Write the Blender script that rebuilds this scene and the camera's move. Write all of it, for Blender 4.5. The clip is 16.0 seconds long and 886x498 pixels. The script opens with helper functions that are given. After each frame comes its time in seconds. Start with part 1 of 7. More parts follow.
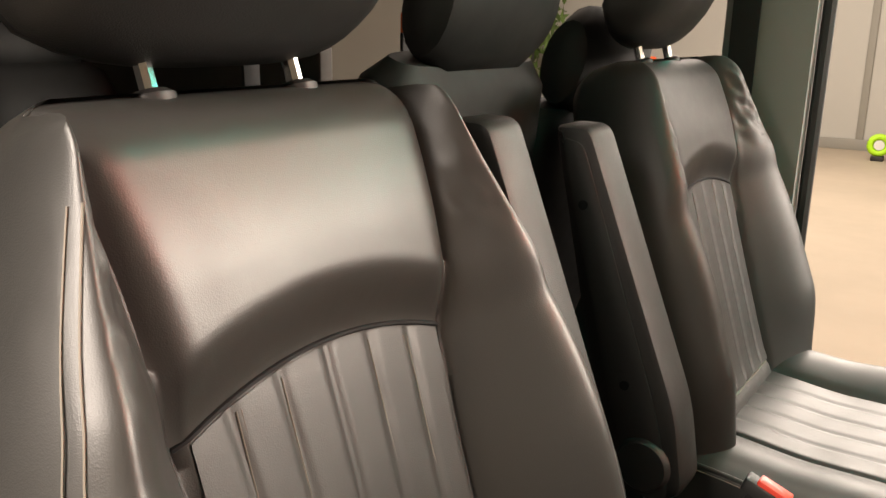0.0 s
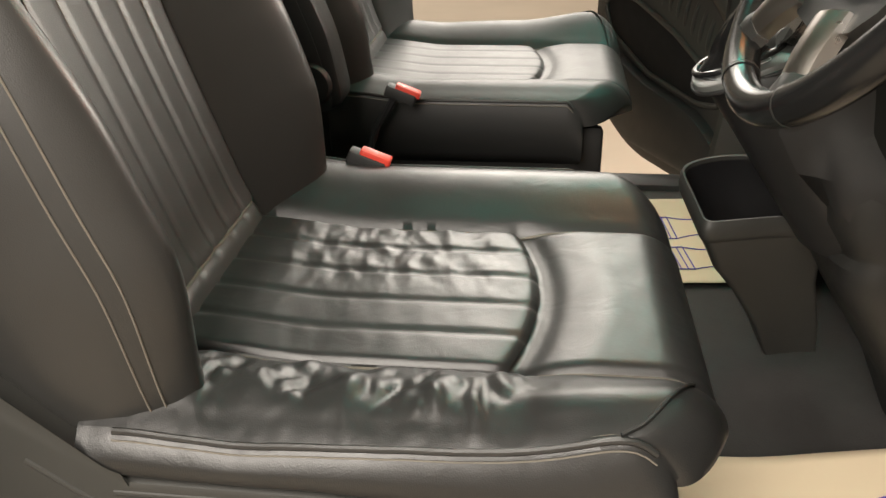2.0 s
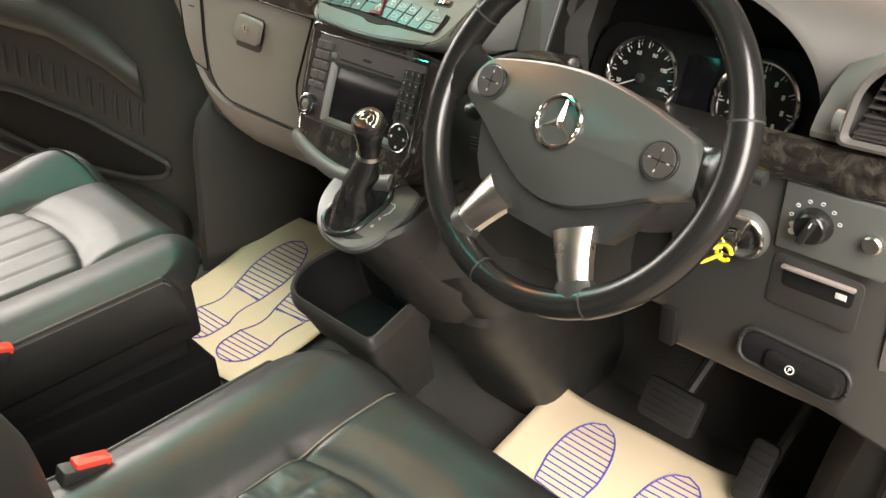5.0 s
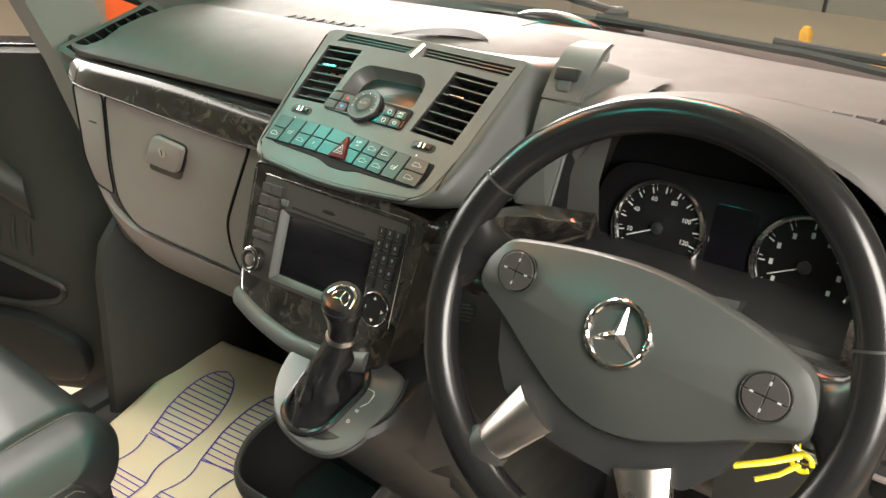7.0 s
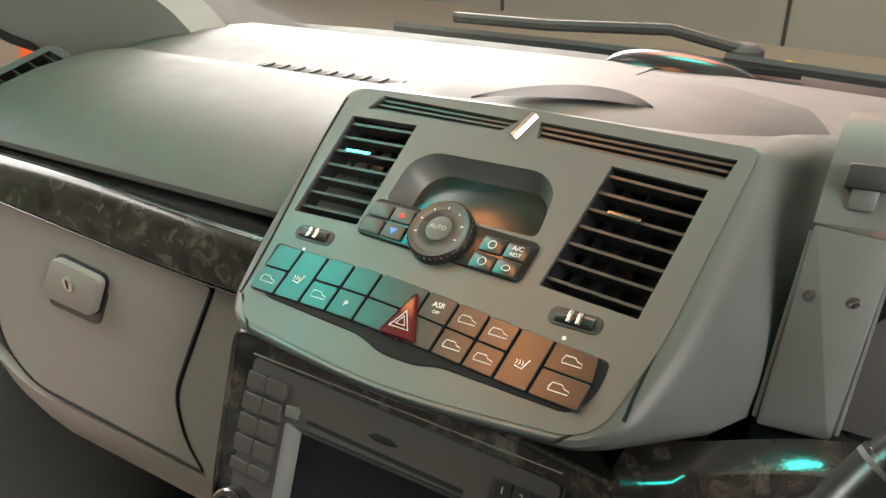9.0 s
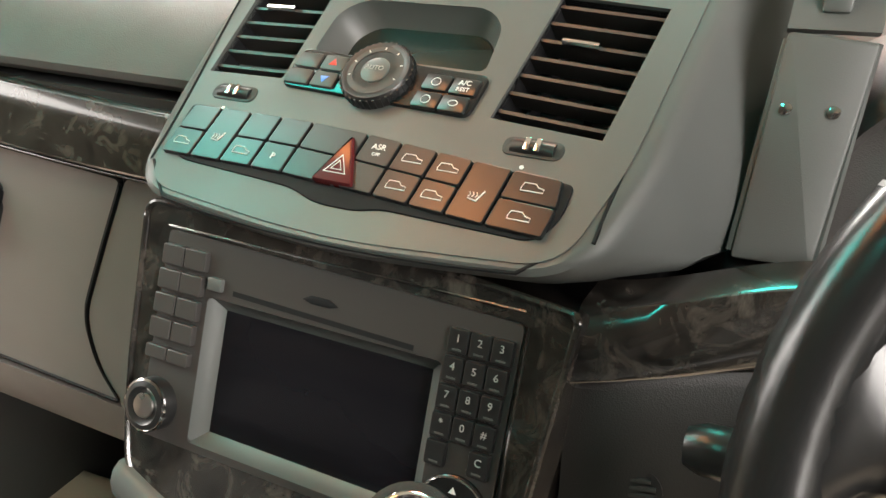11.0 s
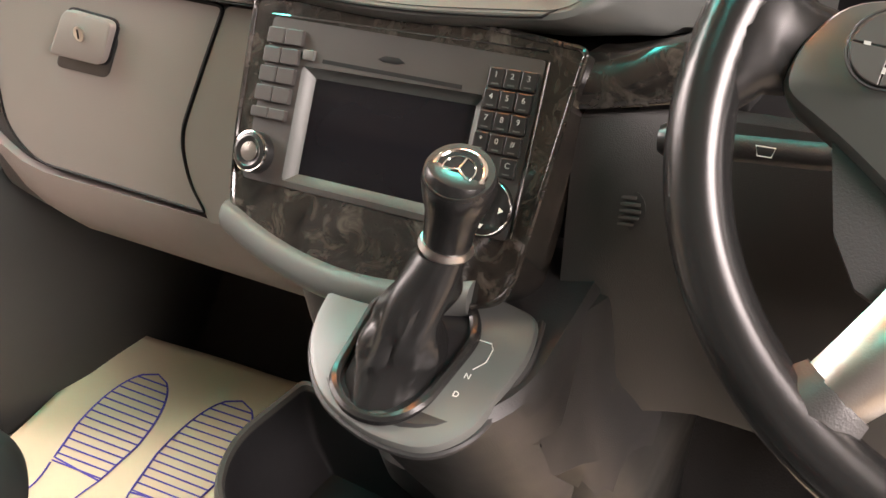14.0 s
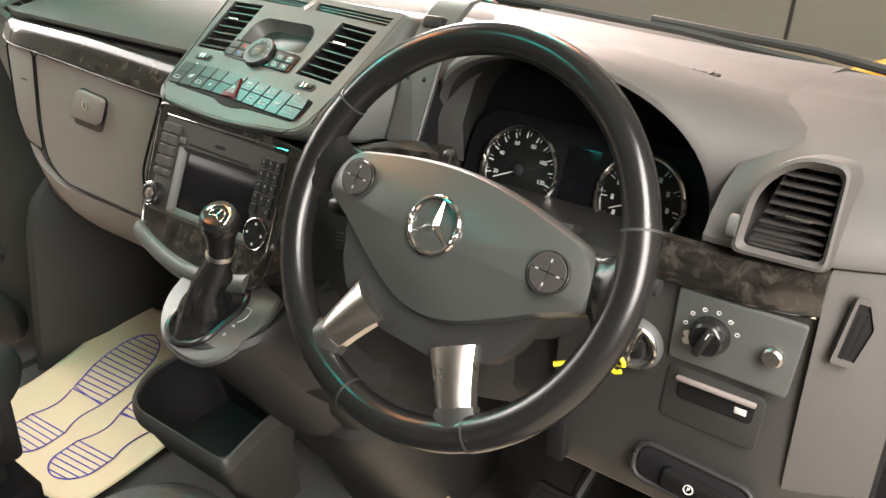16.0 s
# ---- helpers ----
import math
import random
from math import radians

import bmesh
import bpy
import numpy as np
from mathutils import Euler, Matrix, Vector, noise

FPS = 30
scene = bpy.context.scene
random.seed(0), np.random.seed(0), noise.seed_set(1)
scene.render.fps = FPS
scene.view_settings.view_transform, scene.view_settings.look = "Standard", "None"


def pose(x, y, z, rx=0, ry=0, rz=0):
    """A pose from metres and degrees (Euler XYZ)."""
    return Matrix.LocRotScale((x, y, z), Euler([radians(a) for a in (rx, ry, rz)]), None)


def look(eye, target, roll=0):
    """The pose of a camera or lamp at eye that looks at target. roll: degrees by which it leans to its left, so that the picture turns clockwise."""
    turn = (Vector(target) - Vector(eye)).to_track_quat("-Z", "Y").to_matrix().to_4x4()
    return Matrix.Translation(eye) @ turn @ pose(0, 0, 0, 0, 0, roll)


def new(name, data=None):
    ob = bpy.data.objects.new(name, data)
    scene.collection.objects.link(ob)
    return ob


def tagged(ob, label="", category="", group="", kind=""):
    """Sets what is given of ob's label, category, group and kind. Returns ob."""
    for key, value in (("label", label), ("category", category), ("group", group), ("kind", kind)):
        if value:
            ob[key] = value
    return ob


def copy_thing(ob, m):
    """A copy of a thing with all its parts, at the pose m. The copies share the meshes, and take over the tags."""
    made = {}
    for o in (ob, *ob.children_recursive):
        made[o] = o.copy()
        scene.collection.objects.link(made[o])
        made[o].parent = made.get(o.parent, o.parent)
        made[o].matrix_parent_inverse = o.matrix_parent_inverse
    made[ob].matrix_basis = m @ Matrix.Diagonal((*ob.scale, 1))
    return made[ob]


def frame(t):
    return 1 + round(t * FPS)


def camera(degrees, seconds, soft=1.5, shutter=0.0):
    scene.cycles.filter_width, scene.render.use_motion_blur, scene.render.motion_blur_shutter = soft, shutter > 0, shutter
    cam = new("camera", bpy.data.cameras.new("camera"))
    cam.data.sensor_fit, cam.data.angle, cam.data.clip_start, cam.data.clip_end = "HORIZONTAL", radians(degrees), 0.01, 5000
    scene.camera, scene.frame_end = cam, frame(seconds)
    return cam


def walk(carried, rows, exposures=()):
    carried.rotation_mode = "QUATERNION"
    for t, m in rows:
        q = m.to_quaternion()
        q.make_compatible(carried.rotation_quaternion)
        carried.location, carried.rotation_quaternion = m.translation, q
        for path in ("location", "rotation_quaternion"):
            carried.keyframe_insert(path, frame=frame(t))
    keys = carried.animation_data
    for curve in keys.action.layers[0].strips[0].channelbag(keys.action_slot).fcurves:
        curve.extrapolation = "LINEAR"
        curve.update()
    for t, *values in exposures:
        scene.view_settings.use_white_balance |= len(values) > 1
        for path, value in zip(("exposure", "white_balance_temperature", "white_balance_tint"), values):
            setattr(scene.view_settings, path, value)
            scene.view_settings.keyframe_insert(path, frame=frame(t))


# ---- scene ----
cam = camera(55.6, 16.0)
PATH = [
    (0, (0.841, -0.36, 1.519), (-0.751, -1.458, 1.006), 0.7),
    (0.5, (0.888, -0.349, 1.47), (-0.752, -1.301, 0.834), 0.9),
    (1, (0.927, -0.338, 1.426), (-0.773, -1.083, 0.682), 0.4),
    (1.5, (1.015, -0.358, 1.39), (-0.745, -0.803, 0.551), 0.4),
    (2, (1.152, -0.333, 1.377), (-0.606, -0.55, 0.448), -1.2),
    (2.5, (1.212, -0.382, 1.318), (-0.526, -0.307, 0.333), -1.0),
    (3, (1.261, -0.454, 1.257), (-0.412, -0.095, 0.221), -1.5),
    (3.5, (1.32, -0.534, 1.263), (-0.238, 0.093, 0.176), -1.5),
    (4, (1.268, -0.602, 1.449), (-0.147, 0.259, 0.328), -1.7),
    (4.5, (1.082, -0.671, 1.592), (-0.226, 0.363, 0.486), -1.6),
    (5, (0.919, -0.72, 1.673), (-0.311, 0.447, 0.612), -1.7),
    (5.2, (0.884, -0.718, 1.696), (-0.318, 0.49, 0.649), -1.7),
    (7.3, (0.563, -0.55, 1.712), (-0.507, 0.839, 0.749), -0.1),
    (7.5, (0.484, -0.505, 1.695), (-0.578, 0.895, 0.741), -0.1),
    (8, (0.35, -0.407, 1.659), (-0.691, 1.023, 0.727), 0.1),
    (8.2, (0.315, -0.374, 1.648), (-0.714, 1.071, 0.723), 0.2),
    (10.3, (0.24, -0.294, 1.538), (-0.64, 1.261, 0.639), 0.3),
    (10.5, (0.238, -0.3, 1.527), (-0.616, 1.262, 0.615), 0.5),
    (11, (0.247, -0.31, 1.501), (-0.586, 1.266, 0.594), 0.8),
    (11.5, (0.255, -0.323, 1.484), (-0.557, 1.261, 0.572), 1.0),
    (12, (0.258, -0.35, 1.46), (-0.542, 1.241, 0.549), 1.2),
    (12.5, (0.261, -0.379, 1.444), (-0.533, 1.211, 0.527), 1.1),
    (13, (0.277, -0.414, 1.436), (-0.524, 1.171, 0.517), 1.5),
    (13.5, (0.299, -0.453, 1.42), (-0.524, 1.119, 0.497), 1.9),
    (14, (0.336, -0.494, 1.425), (-0.537, 1.051, 0.503), 2.3),
    (14.5, (0.407, -0.532, 1.463), (-0.536, 0.97, 0.538), 2.4),
    (15, (0.516, -0.556, 1.537), (-0.494, 0.902, 0.612), 2.5),
    (15.5, (0.686, -0.586, 1.627), (-0.361, 0.847, 0.704), 2.5),
    (16, (0.842, -0.628, 1.655), (-0.219, 0.797, 0.737), 2.4),
]
walk(cam, [(t, look(eye, target, roll)) for t, eye, target, roll in PATH],
     [(0, 0.95, 7000, 19), (1.0, 0.9, 6850, 18), (1.5, 0.5, 6650, 15), (2.5, 0.25, 6550, 14), (3.5, 0.5, 6700, 15), (4.0, 0.5, 6650, 15), (4.5, 0.85, 6500, 15), (5.0, 1.0, 6450, 15), (8, 0.85, 6300, 13),
      (10.5, 0.95, 6200, 15), (11, 1.0, 6200, 15), (12, 1.4, 6300, 18), (13, 1.5, 6550, 24), (14, 1.5, 6550, 27), (14.5, 1.35, 6550, 26), (15.5, 1.15, 6300, 17), (16, 1.0, 6250, 16)])

# ---------------------------------------------------------------- world and lights
world = bpy.data.worlds.new("world")
scene.world = world
world.use_nodes = True
world.node_tree.nodes["Background"].inputs[0].default_value = (0.9, 0.88, 0.8, 1)
world.node_tree.nodes["Background"].inputs[1].default_value = 0.05


def area_lamp(name, eye, target, sx, sy, power, col, spread=180):
    d = bpy.data.lights.new(name, "AREA")
    d.shape, d.size, d.size_y, d.energy, d.color = "RECTANGLE", sx, sy, power, col
    d.spread = radians(spread)
    ob = new(name, d)
    ob.matrix_basis = look(eye, target)
    return ob


WARM = (1.0, 0.945, 0.83)
area_lamp("tube_light_right", (2.6, -1.1, 3.2), (0.3, 0.0, 1.1), 1.4, 3.4, 200, WARM)
area_lamp("tube_light_front", (-3.2, 4.2, 3.2), (0.0, -0.3, 1.15), 2.8, 1.4, 165, WARM, 130)
# Unseen red lamp, added to redden the top of the dash hood
area_lamp("red_sign_light", (-0.9, 2.9, 3.6), (0.2, 0.3, 1.3), 1.2, 0.4, 46, (1.0, 0.22, 0.13))
area_lamp("tube_light_left", (-3.0, -0.2, 2.9), (-0.3, -0.1, 1.1), 1.5, 3.0, 34, WARM, 100)
# Unseen teal lamp, added for the teal sheen on cushion and wheel hub
area_lamp("teal_sign_light", (-0.5, 1.7, 3.5), (0.4, -0.1, 1.0), 0.6, 0.3, 18, (0.03, 0.8, 0.62))
area_lamp("tube_light_far_left", (-7.0, -2.0, 4.0), (-7.0, -2.0, 0.0), 4.0, 4.0, 190, WARM)
area_lamp("tube_light_far_front", (-1.0, 5.5, 3.8), (-1.0, 5.5, 0.0), 4.0, 1.0, 40, WARM)


# ---------------------------------------------------------------- materials
def material(name, col, rough=0.5, metal=0.0, grain=0.0, grain_scale=600.0, var=0.15, var_scale=6.0, rough_var=0.1,
             wrinkle=0.0, wrinkle_scale=25.0, coat=0.0, spec=0.5, voronoi=False, alpha=1.0):
    m = bpy.data.materials.new(name)
    m.use_nodes = True
    nt = m.node_tree
    b = nt.nodes["Principled BSDF"]
    b.inputs["Roughness"].default_value = rough
    b.inputs["Metallic"].default_value = metal
    b.inputs["Coat Weight"].default_value = coat
    b.inputs["Coat Roughness"].default_value = 0.06
    b.inputs["Specular IOR Level"].default_value = spec
    b.inputs["Alpha"].default_value = alpha
    tc = nt.nodes.new("ShaderNodeTexCoord")
    n1 = nt.nodes.new("ShaderNodeTexNoise")
    n1.inputs["Scale"].default_value = var_scale
    n1.inputs["Detail"].default_value = 6
    nt.links.new(tc.outputs["Object"], n1.inputs["Vector"])
    mix = nt.nodes.new("ShaderNodeMix")
    mix.data_type = "RGBA"
    mix.inputs[6].default_value = (*[c * (1 - var) for c in col], 1)
    mix.inputs[7].default_value = (*[min(1, c * (1 + var)) for c in col], 1)
    nt.links.new(n1.outputs["Fac"], mix.inputs[0])
    nt.links.new(mix.outputs[2], b.inputs["Base Color"])
    if rough_var:
        n2 = nt.nodes.new("ShaderNodeTexNoise")
        n2.inputs["Scale"].default_value = var_scale * 5
        n2.inputs["Detail"].default_value = 4
        nt.links.new(tc.outputs["Object"], n2.inputs["Vector"])
        r = nt.nodes.new("ShaderNodeMapRange")
        r.inputs["To Min"].default_value = max(0.02, rough - rough_var)
        r.inputs["To Max"].default_value = min(1, rough + rough_var)
        nt.links.new(n2.outputs["Fac"], r.inputs["Value"])
        nt.links.new(r.outputs["Result"], b.inputs["Roughness"])
    last = None
    if wrinkle:
        nw = nt.nodes.new("ShaderNodeTexNoise")
        nw.inputs["Scale"].default_value = wrinkle_scale
        nw.inputs["Detail"].default_value = 3
        nw.inputs["Distortion"].default_value = 1.2
        nt.links.new(tc.outputs["Object"], nw.inputs["Vector"])
        bw = nt.nodes.new("ShaderNodeBump")
        bw.inputs["Strength"].default_value = wrinkle
        bw.inputs["Distance"].default_value = 0.006
        nt.links.new(nw.outputs["Fac"], bw.inputs["Height"])
        last = bw
    if grain:
        ng = nt.nodes.new("ShaderNodeTexVoronoi" if voronoi else "ShaderNodeTexNoise")
        ng.inputs["Scale"].default_value = grain_scale
        nt.links.new(tc.outputs["Object"], ng.inputs["Vector"])
        bg = nt.nodes.new("ShaderNodeBump")
        bg.inputs["Strength"].default_value = grain
        bg.inputs["Distance"].default_value = 0.001
        nt.links.new(ng.outputs[0], bg.inputs["Height"])
        if last:
            nt.links.new(last.outputs["Normal"], bg.inputs["Normal"])
        last = bg
    if last:
        nt.links.new(last.outputs["Normal"], b.inputs["Normal"])
    return m


def glowing(name, col, strength):
    m = material(name, col, 0.4, rough_var=0)
    b = m.node_tree.nodes["Principled BSDF"]
    b.inputs["Emission Color"].default_value = (*col, 1)
    b.inputs["Emission Strength"].default_value = strength
    return m


def glass_material(name):
    m = bpy.data.materials.new(name)
    m.use_nodes = True
    nt = m.node_tree
    nt.nodes.clear()
    out = nt.nodes.new("ShaderNodeOutputMaterial")
    mix = nt.nodes.new("ShaderNodeMixShader")
    tr = nt.nodes.new("ShaderNodeBsdfTransparent")
    tr.inputs[0].default_value = (0.86, 0.9, 0.86, 1)
    gl = nt.nodes.new("ShaderNodeBsdfGlossy")
    gl.inputs["Roughness"].default_value = 0.02
    fr = nt.nodes.new("ShaderNodeFresnel")
    fr.inputs["IOR"].default_value = 1.12
    nt.links.new(fr.outputs[0], mix.inputs[0])
    nt.links.new(tr.outputs[0], mix.inputs[1])
    nt.links.new(gl.outputs[0], mix.inputs[2])
    nt.links.new(mix.outputs[0], out.inputs[0])
    return m


def burl(name):
    m = material(name, (0.03, 0.026, 0.022), 0.18, coat=0.8, rough_var=0.05)
    nt = m.node_tree
    b = nt.nodes["Principled BSDF"]
    tc = nt.nodes.new("ShaderNodeTexCoord")
    n = nt.nodes.new("ShaderNodeTexNoise")
    n.inputs["Scale"].default_value = 42
    n.inputs["Detail"].default_value = 8
    n.inputs["Roughness"].default_value = 0.7
    n.inputs["Distortion"].default_value = 1.1
    ramp = nt.nodes.new("ShaderNodeValToRGB")
    e = ramp.color_ramp.elements
    e[0].position, e[0].color = 0.38, (0.008, 0.0075, 0.007, 1)
    e[1].position, e[1].color = 0.72, (0.10, 0.088, 0.074, 1)
    x = e.new(0.54)
    x.color = (0.032, 0.028, 0.024, 1)
    nt.links.new(tc.outputs["Object"], n.inputs["Vector"])
    nt.links.new(n.outputs["Fac"], ramp.inputs["Fac"])
    nt.links.new(ramp.outputs["Color"], b.inputs["Base Color"])
    return m


LEATHER = material("black_leather", (0.028, 0.0275, 0.026), 0.38, grain=0.10, grain_scale=900, var=0.3, wrinkle=0.10, wrinkle_scale=10, voronoi=True, rough_var=0.07, spec=0.6)
# Less worn leather, also darkened for the driver seat's shade on the passenger seat
LEATHER_NEW_SHADED = material("unworn_shaded_black_leather", (0.018, 0.018, 0.0175), 0.48, grain=0.10, grain_scale=900, var=0.25, wrinkle=0.08, wrinkle_scale=10, voronoi=True, rough_var=0.07, spec=0.6)
LEATHER_WORN = material("worn_black_leather", (0.020, 0.020, 0.0195), 0.36, grain=0.12, grain_scale=800, var=0.35, wrinkle=0.14, wrinkle_scale=18, voronoi=True, rough_var=0.08, spec=0.6)
LEATHER_SIDE = material("dark_leatherette", (0.012, 0.012, 0.012), 0.5, grain=0.2, grain_scale=800, var=0.25, voronoi=True)
GRIP = material("shiny_black_leather", (0.012, 0.012, 0.012), 0.24, grain=0.03, grain_scale=1500, var=0.2, voronoi=True, rough_var=0.05)
STITCH = material("grey_thread", (0.15, 0.135, 0.11), 0.75)
TRIM = material("grey_textured_plastic", (0.034, 0.034, 0.031), 0.5, grain=0.2, grain_scale=1300, var=0.12)
DASH = material("grey_grained_dash_plastic", (0.088, 0.083, 0.078), 0.64, grain=0.22, grain_scale=1100, var=0.1, voronoi=True)
DASH_LOWER = material("taupe_dash_plastic", (0.25, 0.217, 0.202), 0.5, grain=0.3, grain_scale=700, var=0.06)
DARK = material("black_plastic", (0.02, 0.02, 0.02), 0.5, grain=0.2, grain_scale=800)
# Knee plastics, lowered in colour for the steering wheel's shade and light falloff
KNEE = material("shade_darkened_knee_plastic", (0.023, 0.023, 0.0215), 0.5, grain=0.2, grain_scale=1100, var=0.12, voronoi=True)
KNEE_GREY = material("grey_knee_plastic", (0.034, 0.034, 0.032), 0.5, grain=0.2, grain_scale=1300, var=0.12)
# Black parts; also holds the shade inside recesses, slots and ducts as colour
BLACK = material("black_plastic_and_shade", (0.008, 0.008, 0.009), 0.7, spec=0.25)
PANEL = material("satin_grey_panel", (0.092, 0.097, 0.092), 0.42, grain=0.12, grain_scale=1500, var=0.05)
HUB = material("satin_hub_plastic", (0.056, 0.060, 0.056), 0.33, grain=0.06, grain_scale=1500, var=0.08)
GLOSS = material("gloss_black_plastic", (0.012, 0.012, 0.012), 0.22, rough_var=0.05)
BUTTON = material("black_button_plastic", (0.018, 0.018, 0.018), 0.30, rough_var=0.05)
KEY = material("dark_grey_key", (0.045, 0.041, 0.0385), 0.42)
SCREEN = material("dark_display_glass", (0.008, 0.0075, 0.010), 0.16, rough_var=0.06, var_scale=9, spec=0.28)
CHROME = material("chrome", (0.75, 0.74, 0.72), 0.12, metal=1.0, rough_var=0.04)
SATIN = material("satin_aluminium", (0.6, 0.57, 0.53), 0.3, metal=1.0, grain=0.1, grain_scale=900)
WOOD = burl("dark_burl_wood_lacquer")
WHITE_INK = material("white_print", (0.75, 0.75, 0.72), 0.6)
GREY_INK = material("grey_print", (0.36, 0.36, 0.34), 0.6)
RED = material("red_plastic", (0.75, 0.06, 0.035), 0.4)
RED_LENS = material("dark_red_lens", (0.10, 0.015, 0.016), 0.25)
BLUE = material("blue_mark", (0.05, 0.2, 0.7), 0.4)
PAPER = material("cream_paper", (0.70, 0.575, 0.40), 0.85, var=0.06, wrinkle=0.2, wrinkle_scale=9)
INK = material("blue_ink", (0.09, 0.07, 0.42), 0.8)
CARPET = material("dark_carpet", (0.036, 0.034, 0.032), 0.95, grain=0.9, grain_scale=350, var=0.3)
FELT = material("dark_grey_felt", (0.045, 0.043, 0.04), 0.9, grain=0.6, grain_scale=500, var=0.2)
RUBBER = material("grey_rubber", (0.06, 0.056, 0.05), 0.7, grain=0.4, grain_scale=500, var=0.25)
BLACK_RUBBER = material("black_rubber", (0.014, 0.014, 0.014), 0.65)
YELLOW = material("yellow_plastic", (0.85, 0.72, 0.02), 0.45)
CONCRETE = material("sandy_concrete", (0.43, 0.36, 0.275), 0.65, grain=0.4, grain_scale=90, var=0.16, var_scale=1.3)
WALL_PAINT = material("cream_wall_paint", (0.5, 0.49, 0.45), 0.8, var=0.08, var_scale=0.9)
WALL_GREY = material("grey_wall_panel", (0.3, 0.29, 0.255), 0.6, var=0.1, var_scale=0.7)
LINING = material("grey_headlining", (0.55, 0.54, 0.5), 0.95, grain=0.3, grain_scale=700)
PILLAR = material("grey_pillar_trim", (0.24, 0.235, 0.22), 0.6, grain=0.2, grain_scale=800, var=0.06)
BODY_PAINT = material("black_body_paint", (0.012, 0.012, 0.013), 0.25, coat=0.8)
WEBBING = material("black_webbing", (0.016, 0.016, 0.017), 0.8, grain=0.6, grain_scale=900)
GLASS = glass_material("clear_glass")
# Dark display whose teal tint carries the reflection of the teal light
TEAL_TINTED_LCD = material("display_with_teal_reflection", (0.010, 0.026, 0.024), 0.26, rough_var=0.04)
MACHINE = material("chipped_yellow_paint", (0.72, 0.4, 0.03), 0.5, var=0.35, var_scale=14, grain=0.3, grain_scale=60)
ORANGE = material("orange_plastic", (0.85, 0.13, 0.02), 0.5)
LIME = material("lime_hose", (0.45, 0.85, 0.02), 0.5)
STEEL = material("worn_steel", (0.45, 0.43, 0.4), 0.35, metal=1.0, grain=0.3, grain_scale=200)
# Glow of unseen strips, added to tint reflections on the switches and hub
TEAL_GLOW = glowing("teal_reflection_glow", (0.03, 0.75, 0.58), 15)
ORANGE_GLOW = glowing("orange_reflection_glow", (1.0, 0.36, 0.10), 13)
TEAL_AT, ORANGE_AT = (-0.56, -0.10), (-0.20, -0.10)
LEAF = material("leaf_green", (0.09, 0.16, 0.03), 0.7, var=0.5)


# ---------------------------------------------------------------- mesh helpers
def smooth(me, angle=40):
    me.shade_smooth()
    bm = bmesh.new()
    bm.from_mesh(me)
    for e in bm.edges:
        if len(e.link_faces) == 2 and e.calc_face_angle(0) > radians(angle):
            e.smooth = False
    bm.to_mesh(me)
    bm.free()


def part(name, bm, mat, parent=None, label="", m=None, angle=40):
    me = bpy.data.meshes.new(name)
    bmesh.ops.recalc_face_normals(bm, faces=bm.faces[:])
    bm.to_mesh(me)
    bm.free()
    me.materials.append(mat)
    smooth(me, angle)
    ob = new(name, me)
    if m is not None:
        ob.matrix_basis = m
    if parent is not None:
        ob.parent = parent
        ob.matrix_parent_inverse = root_matrix(parent).inverted()
    if label:
        tagged(ob, label)
    return ob


def root_matrix(ob):
    m = Matrix()
    while ob is not None:
        m = ob.matrix_parent_inverse @ ob.matrix_basis @ m if ob.parent else ob.matrix_basis @ m
        ob = ob.parent
    return m


def thing(name, label, category, at=(0, 0, 0), group="", kind=""):
    ob = new(name)
    ob.matrix_basis = pose(*at)
    ob.empty_display_size = 0.05
    return tagged(ob, label, category, group, kind)


def settle(things, m):
    """Sets whole things over by a matrix in the world."""
    for ob in things:
        ob.matrix_basis = m @ ob.matrix_basis


def about(at, to, sx=1.0, sy=1.0, sz=1.0, rx=0.0, ry=0.0, rz=0.0):
    """A matrix that takes the place at to the place to, scaled and turned about it."""
    return pose(*to, rx, ry, rz) @ Matrix.Diagonal((sx, sy, sz, 1)) @ Matrix.Translation((-at[0], -at[1], -at[2]))


def rbox(x0, x1, y0, y1, z0, z1, bevel=0.004, segs=2, bm=None, m=None):
    bm2 = bmesh.new()
    bmesh.ops.create_cube(bm2, size=1)
    bmesh.ops.transform(bm2, matrix=Matrix.LocRotScale(((x0 + x1) / 2, (y0 + y1) / 2, (z0 + z1) / 2), None, (abs(x1 - x0), abs(y1 - y0), abs(z1 - z0))), verts=bm2.verts)
    if bevel:
        bmesh.ops.bevel(bm2, geom=bm2.edges[:], offset=bevel, segments=segs, affect="EDGES", profile=0.5)
    if m is not None:
        bmesh.ops.transform(bm2, matrix=m, verts=bm2.verts)
    return join(bm, bm2)


def join(bm, bm2):
    if bm is None:
        return bm2
    me = bpy.data.meshes.new("tmp")
    bm2.to_mesh(me)
    bm2.free()
    bm.from_mesh(me)
    bpy.data.meshes.remove(me)
    return bm


def loft(rings, closed=True, caps=True, bm=None):
    """Skins rings of equal length."""
    bm2 = bmesh.new()
    vs = [[bm2.verts.new(p) for p in r] for r in rings]
    n = len(rings[0])
    for a, b in zip(vs, vs[1:]):
        for i in range(n if closed else n - 1):
            j = (i + 1) % n
            bm2.faces.new((a[i], a[j], b[j], b[i]))
    if caps and closed:
        bm2.faces.new(list(reversed(vs[0])))
        bm2.faces.new(vs[-1])
    return join(bm, bm2)


